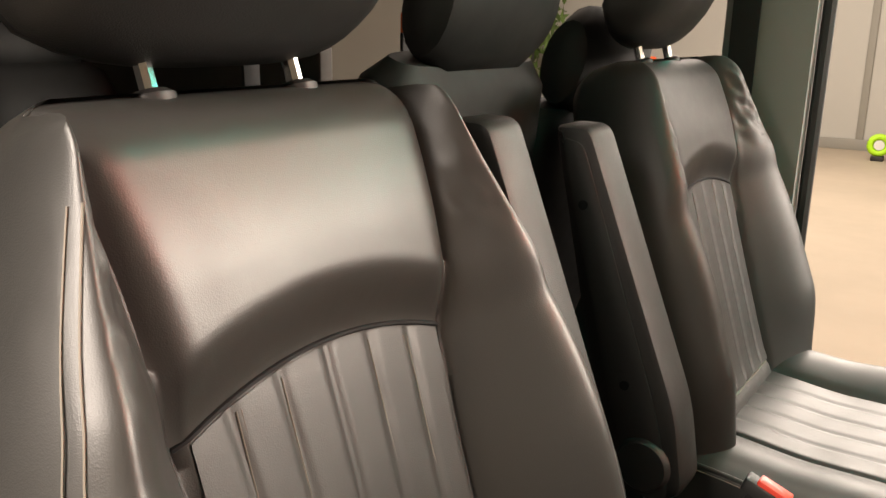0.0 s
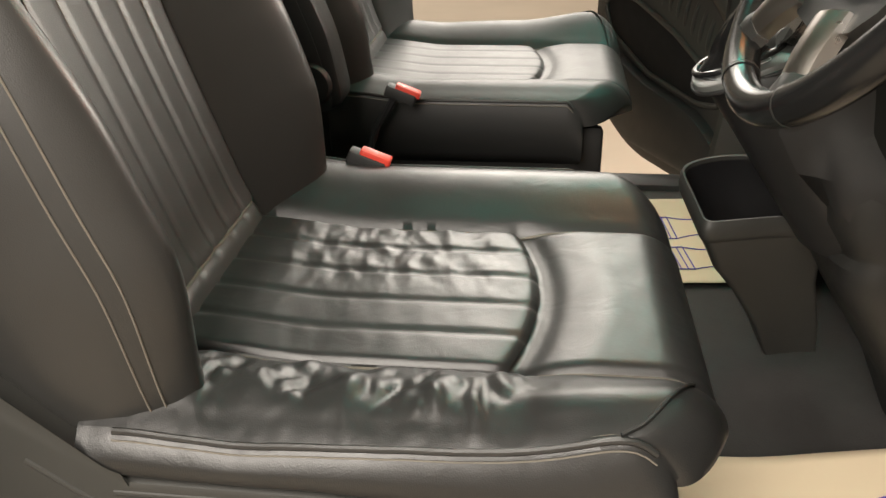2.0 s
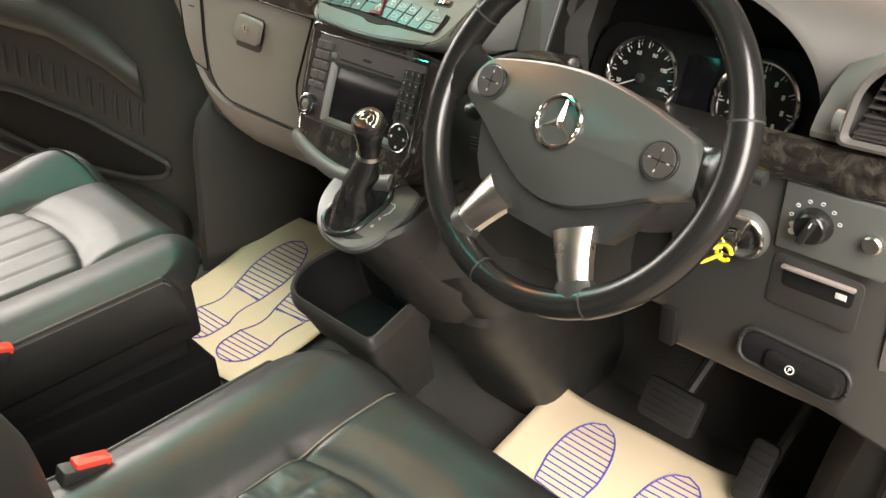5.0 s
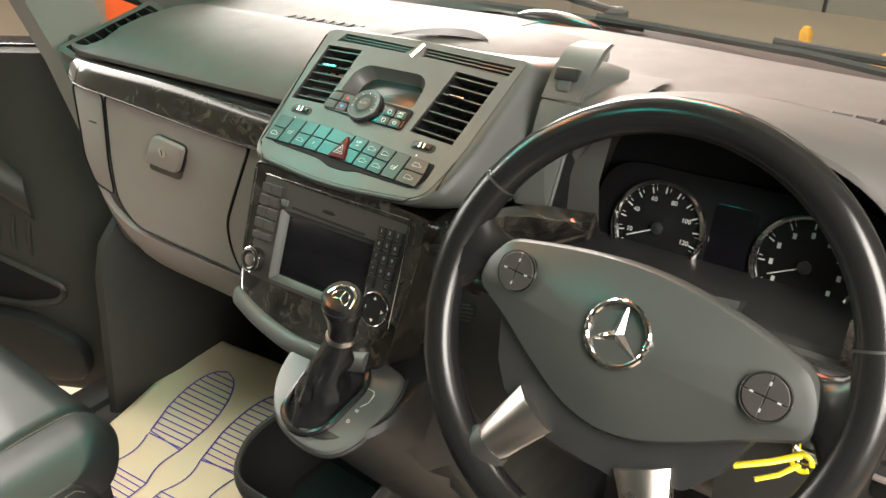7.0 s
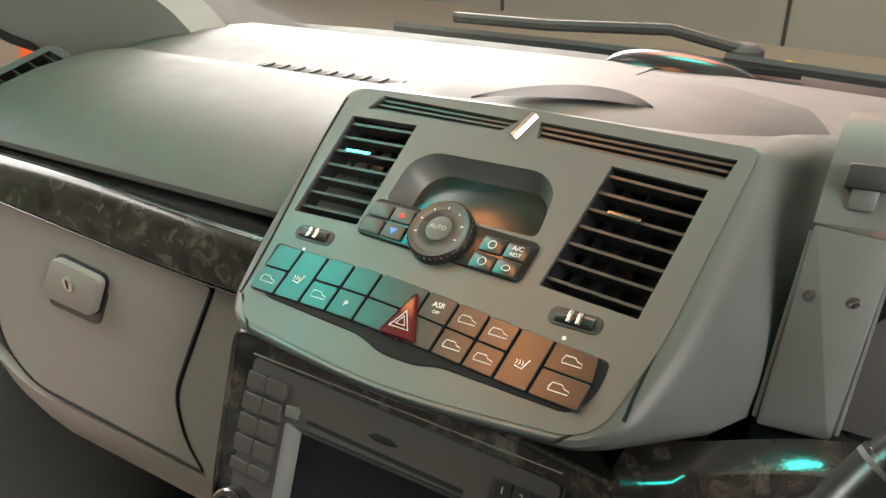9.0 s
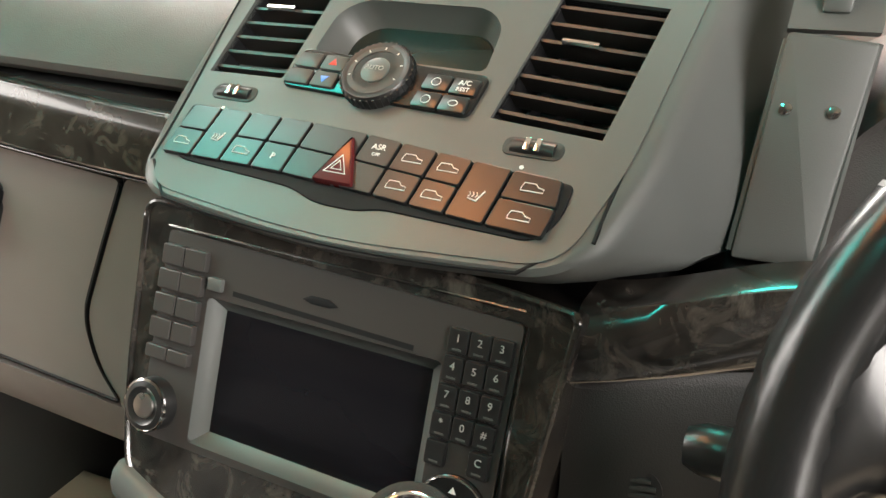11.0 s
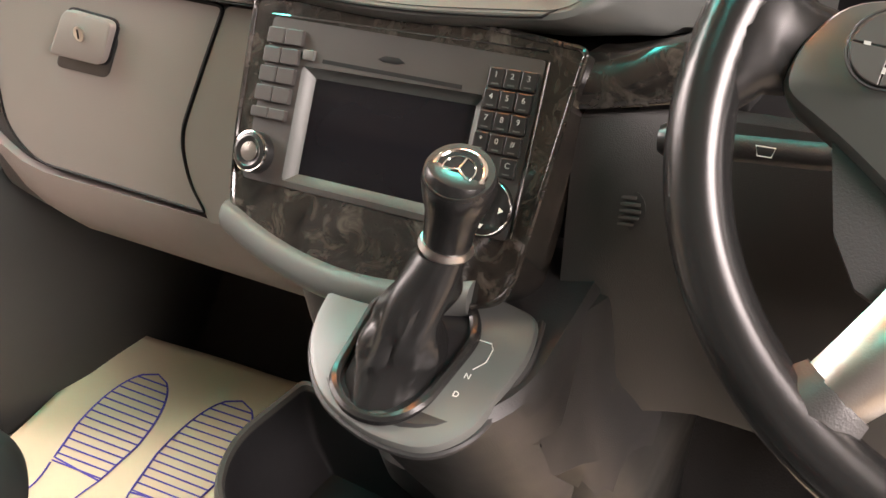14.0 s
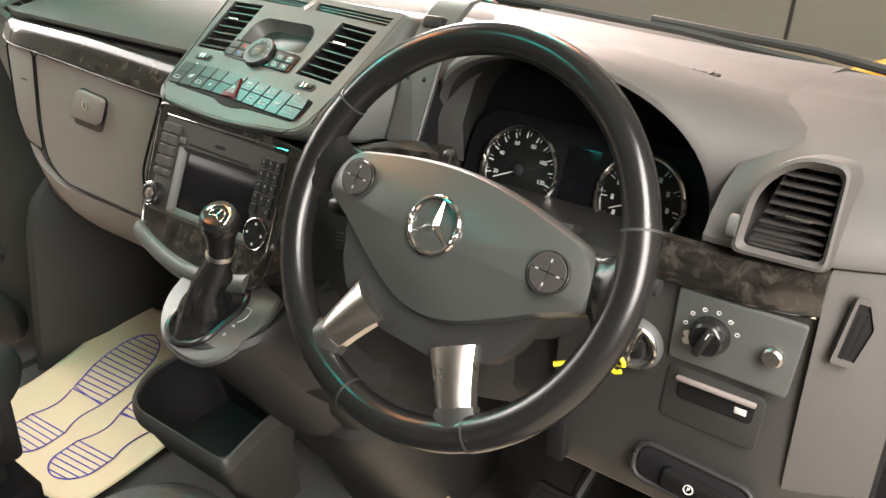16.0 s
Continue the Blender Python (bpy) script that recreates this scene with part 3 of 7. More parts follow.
# ---------------------------------------------------------------- seats
def seat(name, cx, dy, inner, label, worn, db=0.0, arm_out=0.0, arm_back=0.0, buckle=0.29, arm_top=0.505, wide=0.0):
    """inner: the side, -1 or 1, that faces the middle of the van."""
    st = thing(name, label, "car seat", (cx, -0.4 + dy, 0.7), "front seats")
    out = -inner
    # cushion
    y0, y1 = -0.66 + dy, -0.142 + dy
    xi = 0.147

    def edge(x):
        return 0.278 if x * out > 0 else 0.302

    def front(x, y):
        """The front edge rounds away towards both corners."""
        a = min(1.0, abs(x) / edge(x))
        c, r = (0.52, 0.055) if x * out > 0 else (0.40, 0.095)
        d = r * (1 - math.sqrt(max(0.0, 1 - (max(0.0, a - c) / (1 - c)) ** 2)))
        return y - d * step(y, y1 - 0.16, y1)

    def arc_y(x):
        return y1 - 0.160 - 0.028 * (x / xi) ** 2

    def top(x, y):
        a = abs(x)
        z = 0.906
        t = (a - xi) / (edge(x) - xi)
        if t > 0:
            z += 0.034 * math.sin(min(1, t / 0.85) * math.pi * 0.62)
            z -= 0.014 * max(0, t - 0.6) ** 2 / 0.16
        fy = y - arc_y(min(a, xi))
        z += (0.008 * step(fy, 0.012, 0.075) - 0.006 * bump(fy - 0.008, 0.014)) * (1 - step(a, xi - 0.012, xi + 0.02))
        z -= 0.003 * bump(y - arc_y(a), 0.005) * (1 - step(a, xi - 0.002, xi + 0.012))
        z -= 0.007 * bump(a - xi, 0.006) * step(y, y0, y0 + 0.05)
        if a < xi and y < arc_y(a):
            ph = (x / xi + 1) * 2.5
            z += 0.0022 * min(1.0, 2.2 * abs(math.sin(ph * math.pi))) - 0.002
        r = y - (y1 - 0.055)
        if r > 0:
            z -= 0.055 - math.sqrt(max(0, 0.055 ** 2 - r * r))
        z += 0.012 * step(y, -0.5 + dy, -0.64 + dy)
        z += (0.020 * step(y, y1 - 0.22, y1 - 0.06) - 0.012 * step(dy - y, 0.35, 0.65)) * step(x * out, 0.15, 0.27)
        if worn:
            o = x * out
            if o > xi and y < y1 - 0.12:
                f = bump(o - xi - 0.055, 0.05) * step(y1 - 0.12 - y, 0, 0.08)
                w = noise.noise(Vector((o * 14, y * 26, 3.1)))
                w2 = noise.noise(Vector((o * 30, y * 60, 7.7)))
                z += f * (0.013 * w + 0.010 * abs(w2) - 0.005)
            if a < xi and y < arc_y(a):
                f = step(arc_y(a) - y, 0.0, 0.05) * step(0.32 - (arc_y(a) - y), 0.0, 0.1)
                w = noise.noise(Vector((x * 26 + y * 10, y * 50 - x * 16, 1.3)))
                w2 = noise.noise(Vector((x * 70, y * 110, 4.3)))
                z += f * (0.0022 * w + 0.0007 * w2) * (0.15 + 0.85 * step(-x * out, -0.05, 0.07))
        return z

    ny, nx = 150, 96
    rings = []
    for i in range(ny + 1):
        y = y0 + (y1 - y0) * (1 - (1 - i / ny) ** 1.25)
        ring = []
        for j in range(nx + 1):
            u = 2 * j / nx - 1
            x = math.copysign(xi * abs(u) / 0.5 if abs(u) < 0.5 else xi + (edge(u) - xi) * math.sin((abs(u) - 0.5) * math.pi), u)
            yy = y + (arc_y(min(abs(x), xi)) - arc_y(0)) * bump(y - arc_y(0), 0.09)
            ring.append((cx + x, front(x, yy), top(x, yy)))
        el, er = ring[0][2], ring[-1][2]
        for s, e in ((1, er), (-1, el)):
            hw = edge(s)
            yf = front(s * hw, y)
            if s == out:
                lo = min(e - 0.02, float(np.interp(y - dy, (-0.63, -0.47, -0.303, -0.188), (0.880, 0.877, 0.862, 0.852))) - 0.004)
                side = [(cx + s * (hw + 0.005), yf, e - 0.006), (cx + s * (hw + 0.016), yf, e - 0.35 * (e - lo)), (cx + s * (hw + 0.017), yf, e - 0.7 * (e - lo)), (cx + s * (hw + 0.004), yf - 0.004, lo)]
            else:
                lo = 0.80
                side = [(cx + s * hw * 1.014, yf, e - 0.010), (cx + s * hw * 1.02, yf, lo + 0.6 * (e - lo)), (cx + s * hw * 1.008, yf, lo + 0.25 * (e - lo)), (cx + s * (hw - 0.035), yf - 0.01, lo)]
            ring += side if s > 0 else side[::-1]
        rings.append(ring)
    part("cushion", loft(rings), LEATHER_WORN if worn else LEATHER_NEW_SHADED, st, angle=75)
    # the ribbed insert lies a hair above it
    part("cushion_insert", surface(lambda u, v: (lambda x: (cx + x, y0 + 0.02 + (arc_y(x) - 0.0015 - y0 - 0.02) * u, top(x, y0 + 0.02 + (arc_y(x) - 0.0015 - y0 - 0.02) * u) + 0.0026))((2 * v - 1) * (xi - 0.004)), 150, 80), LEATHER_WORN if worn else LEATHER_NEW_SHADED, st, angle=75)
    for k in range(1, 5):
        x = (k / 2.5 - 1) * xi
        for o in (-0.002, 0.002):
            part("seam", tube([(cx + x + o, y, top(x, y) + 0.0012) for y in [y0 + 0.05 + (arc_y(x) - y0 - 0.056) * i / 24 for i in range(25)]], 0.0007, 5), STITCH, st)
    for s in (-1, 1):
        part("bolster_seam", tube([(cx + s * xi, front(s * xi, y), top(s * xi, y) + 0.0022) for y in [y0 + 0.06 + (y1 - 0.03 - y0 - 0.06) * i / 30 for i in range(31)]], 0.0016, 6), STITCH, st)
        pts = [(cx + s * (edge(s) + 0.003), front(s * edge(s), y), top(s * edge(s), y) - 0.001) for y in [y0 + 0.03 + (y1 - y0 - 0.052) * i / 40 for i in range(41)]]
        part("piping", tube(pts, 0.0030, 8), LEATHER, st)
        for o, d in ((0.006, 0.0045), (-0.001, -0.006)):
            part("stitching", tube([(p[0] + s * d, p[1], p[2] - o) for p in pts], 0.0008, 5), STITCH, st)
    # the bolster seam turns out round the front corner
    part("corner_seam", tube([(cx + out * x, front(out * x, y), top(out * x, y) + 0.002) for x, y in [(xi + (edge(out) - xi) * f, y1 - 0.030 - 0.035 * f * f) for f in [k / 16 for k in range(17)]]], 0.0018, 6), LEATHER_NEW_SHADED, st)

    # backrest
    m = frame_at((cx, -0.612 + dy + db, 0.905), (1, 0, 0), (0, -0.300, 0.954))  # local z points backwards here
    H = 0.570

    def bhalf(h):
        return 0.262 + wide + 0.012 * math.sin(max(0, min(1, (h + 0.06) / 0.4)) * math.pi) - 0.085 * step(h, 0.30, 0.63)

    def bxi(h):
        return 0.143 + 0.032 * step(h, 0.2, 0.58)

    def arc_h(x):
        return 0.372 - 0.028 * (x / 0.15) ** 2

    def face(x, h):
        """How far the face stands forward."""
        a, w, e = abs(x), bhalf(h), ((0.1 if worn else 0.075) - (0.062 if worn else 0.04) * step(h, 0.2, 0.53)) * (0.62 + 0.38 * step(h, -0.02, 0.14))
        i = bxi(h)
        d = 0.0
        if a > i:
            t = (a - i) / (w - i)
            d = e * math.sin(min(1.0, t / 0.78) * math.pi / 2) ** 1.15
            d -= e * 0.75 * max(0, (t - 0.66) / 0.34) ** 2.2
        d += 0.026 * step(h, arc_h(min(a, i)) - 0.004, arc_h(min(a, i)) + 0.055) * (1 - 0.6 * step(a, i - 0.03, i + 0.02)) * (1 - 0.6 * step(h, 0.44, 0.6))
        d -= 0.008 * bump(a - i, 0.0055)
        if a < i and 0.03 < h < arc_h(a):
            d += 0.0022 * min(1.0, 2.2 * abs(math.sin((x / i + 1) * 3 * math.pi))) - 0.002
        if a < i:
            d += 0.006 * bump(h - 0.015, 0.03) - 0.004 * bump(h - 0.036, 0.003)
        r = h - (H - 0.05)
        if r > 0:
            d -= 0.05 - math.sqrt(max(0, 0.05 ** 2 - r * r))
        d += 0.0035 * noise.noise(Vector((x * 9, h * 9, cx))) * step(a, i, i + 0.03)
        if a > i and h > 0.40:
            d += 0.007 * noise.noise(Vector((x * 70 - h * 40, h * 40 + x * 26, 5.0 + cx))) * step(h, 0.38, 0.46) * step(a, i, i + 0.02) * (1 - step(a, w * 0.86, w * 0.93))
        return d

    rings, nh, nx = [], 140, 96
    for i in range(nh + 1):
        h = -0.09 + (H + 0.09) * (1 - (1 - i / nh) ** 1.2)
        w = bhalf(h)
        r = max(0.0, h - (H - 0.05)) / 0.05
        w -= 0.03 * (1 - math.sqrt(max(0, 1 - r * r)))
        bk = 0.095 - 0.04 * (1 - math.sqrt(max(0, 1 - r * r)))
        ring = []
        for j in range(nx + 1):
            u = 2 * j / nx - 1
            i2 = min(bxi(h), w * 0.86)
            x = math.copysign(i2 * abs(u) / 0.5 if abs(u) < 0.5 else i2 + (w - i2) * (abs(u) - 0.5) / 0.5, u)
            hh = h + (arc_h(min(abs(x), i2)) - arc_h(0)) * bump(h - arc_h(0), 0.08)
            ring.append(m @ Vector((x, hh, -face(x, hh))))
        ring += [m @ Vector(p) for p in ((w * 1.02, h, 0.02), (w * 0.99, h, bk * 0.8), (w * 0.9, h, bk), (-w * 0.9, h, bk), (-w * 0.99, h, bk * 0.8), (-w * 1.02, h, 0.02))]
        rings.append(ring)
    part("backrest", loft(rings), LEATHER if worn else LEATHER_NEW_SHADED, st, angle=75)
    part("back_insert", surface(lambda u, v: (lambda x: m @ Vector((x, 0.04 + (arc_h(x) - 0.044) * u, -face(x, 0.04 + (arc_h(x) - 0.044) * u) - 0.0015)))((2 * v - 1) * 0.139), 80, 72), LEATHER if worn else LEATHER_NEW_SHADED, st, angle=75)
    # Black line on the arc seam draws the shadow of the overlapping upper panel
    part("arc_seam", tube([m @ Vector((x, arc_h(x), -face(x, arc_h(x)) - 0.0008)) for x in [-0.15 + 0.3 * i / 30 for i in range(31)]], 0.0022, 6), BLACK, st)
    for k in range(1, 6):
        x = (k / 3 - 1) * 0.143
        for o in (-0.0022, 0.0022):
            part("seam", tube([m @ Vector((x + o, h, -face(x, h) - 0.0012)) for h in [0.045 + (arc_h(x) - 0.055) * i / 20 for i in range(21)]], 0.0007, 5), STITCH, st)
    for s in (-1, 1):
        part("piping", tube([m @ Vector((s * bxi(h), h, -face(bxi(h), h) - 0.001)) for h in [0.0 + 0.55 * i / 30 for i in range(31)]], 0.0028, 6), LEATHER_SIDE, st)
        for k in (0.958, 0.978) if s == out else ():
            part("stitching", tube([m @ Vector((s * bhalf(h) * k, h, -face(bhalf(h) * k, h) - 0.0016)) for h in [0.0 + 0.5 * i / 40 for i in range(41)]], 0.0009, 5), STITCH, st)
    part("lower_piping", tube([m @ Vector((x, 0.037, -face(x, 0.037) - 0.002)) for x in [-0.138 + 0.276 * i / 14 for i in range(15)]], 0.002, 6), STITCH, st)
    # headrest on two posts
    hr = []
    hw = 0.185 if worn else 0.158
    for i in range(15):
        t = -1 + 2 * i / 14
        k = math.sqrt(max(0.0, 1 - abs(t) ** 3.0))
        hr.append([m @ Vector((t * hw, 0.688 + 0.10 * (0.35 + 0.65 * k) * math.sin(a), 0.01 + 0.062 * (0.35 + 0.65 * k) * math.cos(a) - 0.02 * math.cos(2 * a))) for a in [j * math.tau / 24 for j in range(24)]])
    # The darker leatherette puts the roof's shade into the headrest's colour
    part("headrest", loft(hr), LEATHER_SIDE, st, angle=60)
    for s in (-0.4 * hw, 0.4 * hw):
        part("headrest_post", tube([m @ Vector((s, h, 0.03)) for h in (0.52, 0.59, 0.67)], 0.007, 8), CHROME, st)
        part("post_collar", revolve([(0.018, 0), (0.018, 0.012), (0.012, 0.016)], 16, m @ pose(s, 0.557, 0.03, -90, 0, 0)), DARK, st)
    # folded armrest standing against the inner side
    ax = inner * 0.325
    o = rounded([(-0.035, 0.06), (0.045, 0.05), (0.06, 0.16), (0.035, arm_top), (-0.01, arm_top + 0.015), (-0.04, 0.2)], [0.03, 0.03, 0.03, 0.015, 0.012, 0.03], 5)
    am = m @ Matrix.Translation((ax - 0.03 + inner * arm_out, -0.02 if arm_out > 0 else -0.035, arm_back)) @ Matrix(((0, 0, 1, 0), (0, 1, 0, 0), (-1, 0, 0, 0), (0, 0, 0, 1)))
    arm = part("armrest", pad(o, 0.06, 0.01, am), LEATHER_SIDE, st)
    part("armrest_plate", pad([(p[0] * 0.55 + 0.004, 0.1 + (p[1] - 0.1) * 0.96) for p in o], 0.004, 0.001, am @ Matrix.Translation((0, 0, 0.058 if inner > 0 else -0.004))), DARK, arm)
    for h in (0.42, 0.2):
        part("screw_hole", revolve([(0.006, 0), (0.006, 0.0015)], 12, am @ Matrix.Translation((0.006, h, 0.062 if inner > 0 else -0.006))), BLACK, arm)
    part("armrest_hinge", revolve([(0.035, 0), (0.035, 0.066), (0.03, 0.072)], 24, am @ Matrix.Translation((0.005, 0.1, -0.004))), DARK, st)
    # outer side trim with its seat switch
    tx = out * 0.268
    prof = rounded([(-0.80, 0.80), (-0.78, 0.99), (-0.74, 0.985), (-0.63, 0.884), (-0.47, 0.881), (-0.303, 0.866), (-0.196, 0.856), (-0.202, 0.815), (-0.236, 0.766), (-0.285, 0.744), (-0.62, 0.752)], 0.02, 5)
    tm = frame_at((cx + tx, dy, 0), (0, out, 0), (0, 0, 1)) if out > 0 else frame_at((cx + tx, dy, 0), (0, -1, 0), (0, 0, 1))
    px = 1 if out > 0 else -1
    trim = part("side_trim", pad([(px * p[0], p[1]) for p in prof], 0.028, 0.006, tm), TRIM, st, "grey moulded plastic side trim")
    part("trim_ridge", tube([tm @ Vector((px * y, z, 0.027)) for y, z in ((-0.632, 0.872), (-0.55, 0.8715), (-0.47, 0.869), (-0.303, 0.853), (-0.235, 0.848))], 0.003, 8), TRIM, trim)
    part("trim_ridge", tube([tm @ Vector((px * y, z, 0.027)) for y, z in ((-0.70, 0.90), (-0.66, 0.868), (-0.61, 0.832), (-0.564, 0.812), (-0.52, 0.801), (-0.45, 0.794), (-0.326, 0.783))], 0.003, 8), TRIM, trim)
    part("screw_cap", revolve([(0.009, 0), (0.009, 0.002), (0.0, 0.003)], 18, tm @ pose(px * -0.705, 0.81, 0.027)), TRIM, trim)
    part("switch_boss", revolve([(0.036, 0), (0.036, 0.003), (0.033, 0.005), (0.0, 0.005)], 32, tm @ pose(px * -0.266, 0.809, 0.026)), TRIM, trim)
    sw = part("seat_switch", pad(rounded([(-0.022, -0.012), (0.022, -0.012), (0.022, 0.012), (-0.022, 0.012)], 0.004), 0.008, 0.002, tm @ pose(px * -0.268, 0.808, 0.026)), GLOSS, trim)
    part("rocker_line", rbox(-0.014, 0.014, 0.003, 0.006, 0.0078, 0.0088, 0, m=tm @ pose(px * -0.268, 0.808, 0.026)), CHROME, sw)
    part("minus_mark", rbox(-0.015, -0.009, -0.006, -0.005, 0.0078, 0.0084, 0, m=tm @ pose(px * -0.268, 0.808, 0.026)), WHITE_INK, sw)
    bm = rbox(0.009, 0.015, -0.006, -0.005, 0.0078, 0.0084, 0)
    rbox(0.0115, 0.0125, -0.0085, -0.0025, 0.0078, 0.0084, 0, bm=bm)
    bmesh.ops.transform(bm, matrix=tm @ pose(px * -0.268, 0.808, 0.026), verts=bm.verts)
    part("plus_mark", bm, WHITE_INK, sw)
    # inner side panel and slide rails
    part("inner_trim", rbox(cx + inner * 0.245, cx + inner * 0.27, -0.66 + dy, -0.2 + dy, 0.76, 0.87, 0.012), LEATHER_SIDE, st)
    for s in (-0.2, 0.2):
        part("slide_rail", rbox(cx + s - 0.02, cx + s + 0.02, -0.66 + dy, -0.215 + dy, 0.70, 0.80, 0.004), DARK, st)
    # belt buckle on its stalk
    bx = cx + inner * buckle
    bk = thing("belt_buckle", "black seat belt buckle with a red release button", "buckle", (bx, -0.56 + dy, 0.85), "seat belt buckles")
    part("stalk", tube([(bx, -0.60 + dy, 0.78), (bx, -0.575 + dy, 0.87), (bx, -0.54 + dy, 0.922)], 0.007, 8), WEBBING, bk)
    bmx = frame_at((bx, -0.525 + dy, 0.930), (0, 0.93, -0.36), (-1, 0, 0))
    part("buckle_body", pad(rounded([(-0.03, -0.012), (0.022, -0.012), (0.022, 0.012), (-0.03, 0.012)], 0.005), 0.018, 0.004, bmx @ Matrix.Translation((0, 0, -0.014))), DARK, bk)
    part("release_button", pad(rounded([(-0.016, -0.010), (0.026, -0.010), (0.026, 0.010), (-0.016, 0.010)], 0.004), 0.010, 0.003, bmx), RED, bk)
    return st


for args in (("driver_seat", 0.407, -0.024, -1, "worn black leather driver seat with ribbed inserts", True, -0.02, -0.042, 0.0, 0.262, 0.545),
             ("passenger_seat", -0.46, -0.025, 1, "black leather passenger seat with ribbed inserts", False, -0.02, 0.085, 0.0, 0.317, 0.505, 0.02)):
    front_seat = seat(*args)
    settle([front_seat], about((args[1], 0, 0), (args[1], 0, 0.031), 0.945))
settle([ob for ob in scene.collection.all_objects if ob.name.startswith("belt_buckle")], Matrix.Translation((0, 0, 0.045)))


def seat_base(name, cx, dy, out, label, mat):
    b = thing(name, label, "seat base", (cx, -0.4 + dy, 0.49), "seat bases")
    x0, x1 = cx - 0.25, cx + 0.25
    o = rounded([(-0.61 + dy, 0.474), (-0.184 + dy, 0.474), (-0.184 + dy, 0.696), (-0.60 + dy, 0.722), (-0.66 + dy, 0.66)], [0.0, 0.0, 0.012, 0.02, 0.05], 4)
    m = frame_at((x0, 0, 0), (0, 1, 0), (0, 0, 1))
    part("housing", pad(o, 0.5, 0.01, m), mat, b)
    fx = (x1 if out > 0 else x0)
    fm = frame_at((fx, dy, 0), (0, 1, 0), (0, 0, 1)) if out > 0 else frame_at((fx, dy, 0), (0, -1, 0), (0, 0, 1))
    k = 1 if out > 0 else -1
    q = rounded([(k * -0.50, 0.53), (k * -0.296, 0.525), (k * -0.292, 0.662), (k * -0.498, 0.68)], 0.012, 4)
    door = part("access_panel", pad(q, 0.004, 0.002, fm), mat, b)
    part("panel_ridge", tube([fm @ Vector((p[0], p[1], 0.004)) for p in q], 0.0022, 6, True), mat, door)
    part("front_panel", pad(rounded([(k * -0.272, 0.50), (k * -0.196, 0.50), (k * -0.196, 0.68), (k * -0.272, 0.685)], 0.008, 3), 0.003, 0.0015, fm), mat, b)
    kn = part("lock_knob", revolve([(0.026, 0), (0.026, 0.004), (0.02, 0.007), (0.0, 0.007)], 24, fm @ pose(k * -0.248, 0.587, 0.003)), mat, b)
    part("knob_grip", rbox(-0.018, 0.018, -0.007, 0.007, 0.006, 0.016, 0.003, m=fm @ pose(k * -0.248, 0.587, 0.003, 0, 0, 8)), TRIM, kn)
    return b


seat_base("driver_seat_base", 0.403, -0.024, 1, "grey plastic seat base box with an access panel", TRIM)
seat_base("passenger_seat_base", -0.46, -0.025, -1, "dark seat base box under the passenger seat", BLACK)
settle([ob for ob in scene.collection.all_objects if ob.name.endswith("seat_base")], Matrix.Translation((0, 0, 0.033)))


# ---------------------------------------------------------------- dashboard
CLIM = frame_at((0, 0.075, 1.35), (1, 0, 0), (0, math.cos(radians(35)), math.sin(radians(35))))
RADIO = frame_at((0, 0.01, 1.248), (1, 0, 0), (0, math.cos(radians(67)), math.sin(radians(67))))
WHEEL = frame_at((0.43, -0.08, 1.305), (1, 0, 0), (0, math.sin(radians(28.8)), math.cos(radians(28.8)))) @ pose(0, 0, 0, 0, 0, -6)
FACE_L = frame_at((0, 0.108, 0), (1, 0, 0), (0, 0, 1))
FACE_R = frame_at((0, 0.092, 0), (1, 0, 0), (0, 0, 1))

dash = thing("dashboard", "grey and taupe moulded van dashboard with burl trim", "dashboard", (0, 0.3, 1.0))


def end_curve(x):
    return 0.05 * max(0, (abs(x) - 0.64) / 0.15) ** 2


def dash_section(x, prof):
    return [(x, y + end_curve(x), z) for y, z in prof]


xs_l = [-0.795 + 0.04 * i for i in range(17)]
xs_r = [0.16 + 0.04 * i for i in range(17)]
LOW = ((0.34, 0.945), (0.19, 0.948), (0.155, 0.956), (0.128, 0.985), (0.116, 1.03), (0.114, 1.06), (0.114, 1.335), (0.34, 1.335))
PAD_L = ((0.15, 1.333), (0.122, 1.340), (0.114, 1.346), (0.113, 1.352), (0.12, 1.361), (0.14, 1.375), (0.175, 1.39), (0.22, 1.399), (0.29, 1.404), (0.315, 1.402), (0.326, 1.397), (0.335, 1.397), (0.37, 1.401), (0.43, 1.404), (0.52, 1.398), (0.60, 1.376), (0.60, 1.30), (0.2, 1.32))
part("lower_shell", loft([dash_section(x, LOW) for x in xs_l]), DARK, dash)
part("top_pad", loft([dash_section(x, [(y, z - 0.045 * step(-x, 0.61, 0.73) * step(y, 0.11, 0.15)) for y, z in PAD_L]) for x in xs_l + [-0.12, -0.02]]), DASH, dash)
# glovebox door, the lid beside it and the fixed panels round them
gd = rounded([(-0.604, 1.290), (-0.247, 1.272), (-0.29, 1.20), (-0.33, 1.13), (-0.326, 1.08), (-0.306, 1.046), (-0.59, 1.052), (-0.635, 1.09), (-0.632, 1.16)], [0.012, 0.01, 0.03, 0.03, 0.02, 0.006, 0.03, 0.03, 0.04], 5)
door = part("glovebox_door", plate(gd, (), 0.012, FACE_L, top=0.006), DASH_LOWER, dash, "taupe glovebox door with a latch")
part("door_edge", tube([FACE_L @ Vector((p[0], p[1], 0.0052)) for p in gd], 0.0024, 6, True), BLACK, door)
hp = rounded([(-0.510, 1.197), (-0.424, 1.194), (-0.394, 1.243), (-0.470, 1.250)], 0.012, 5)
part("latch_gap", tube([FACE_L @ Vector((p[0], p[1], 0.0075)) for p in hp], 0.0022, 6, True), BLACK, door)
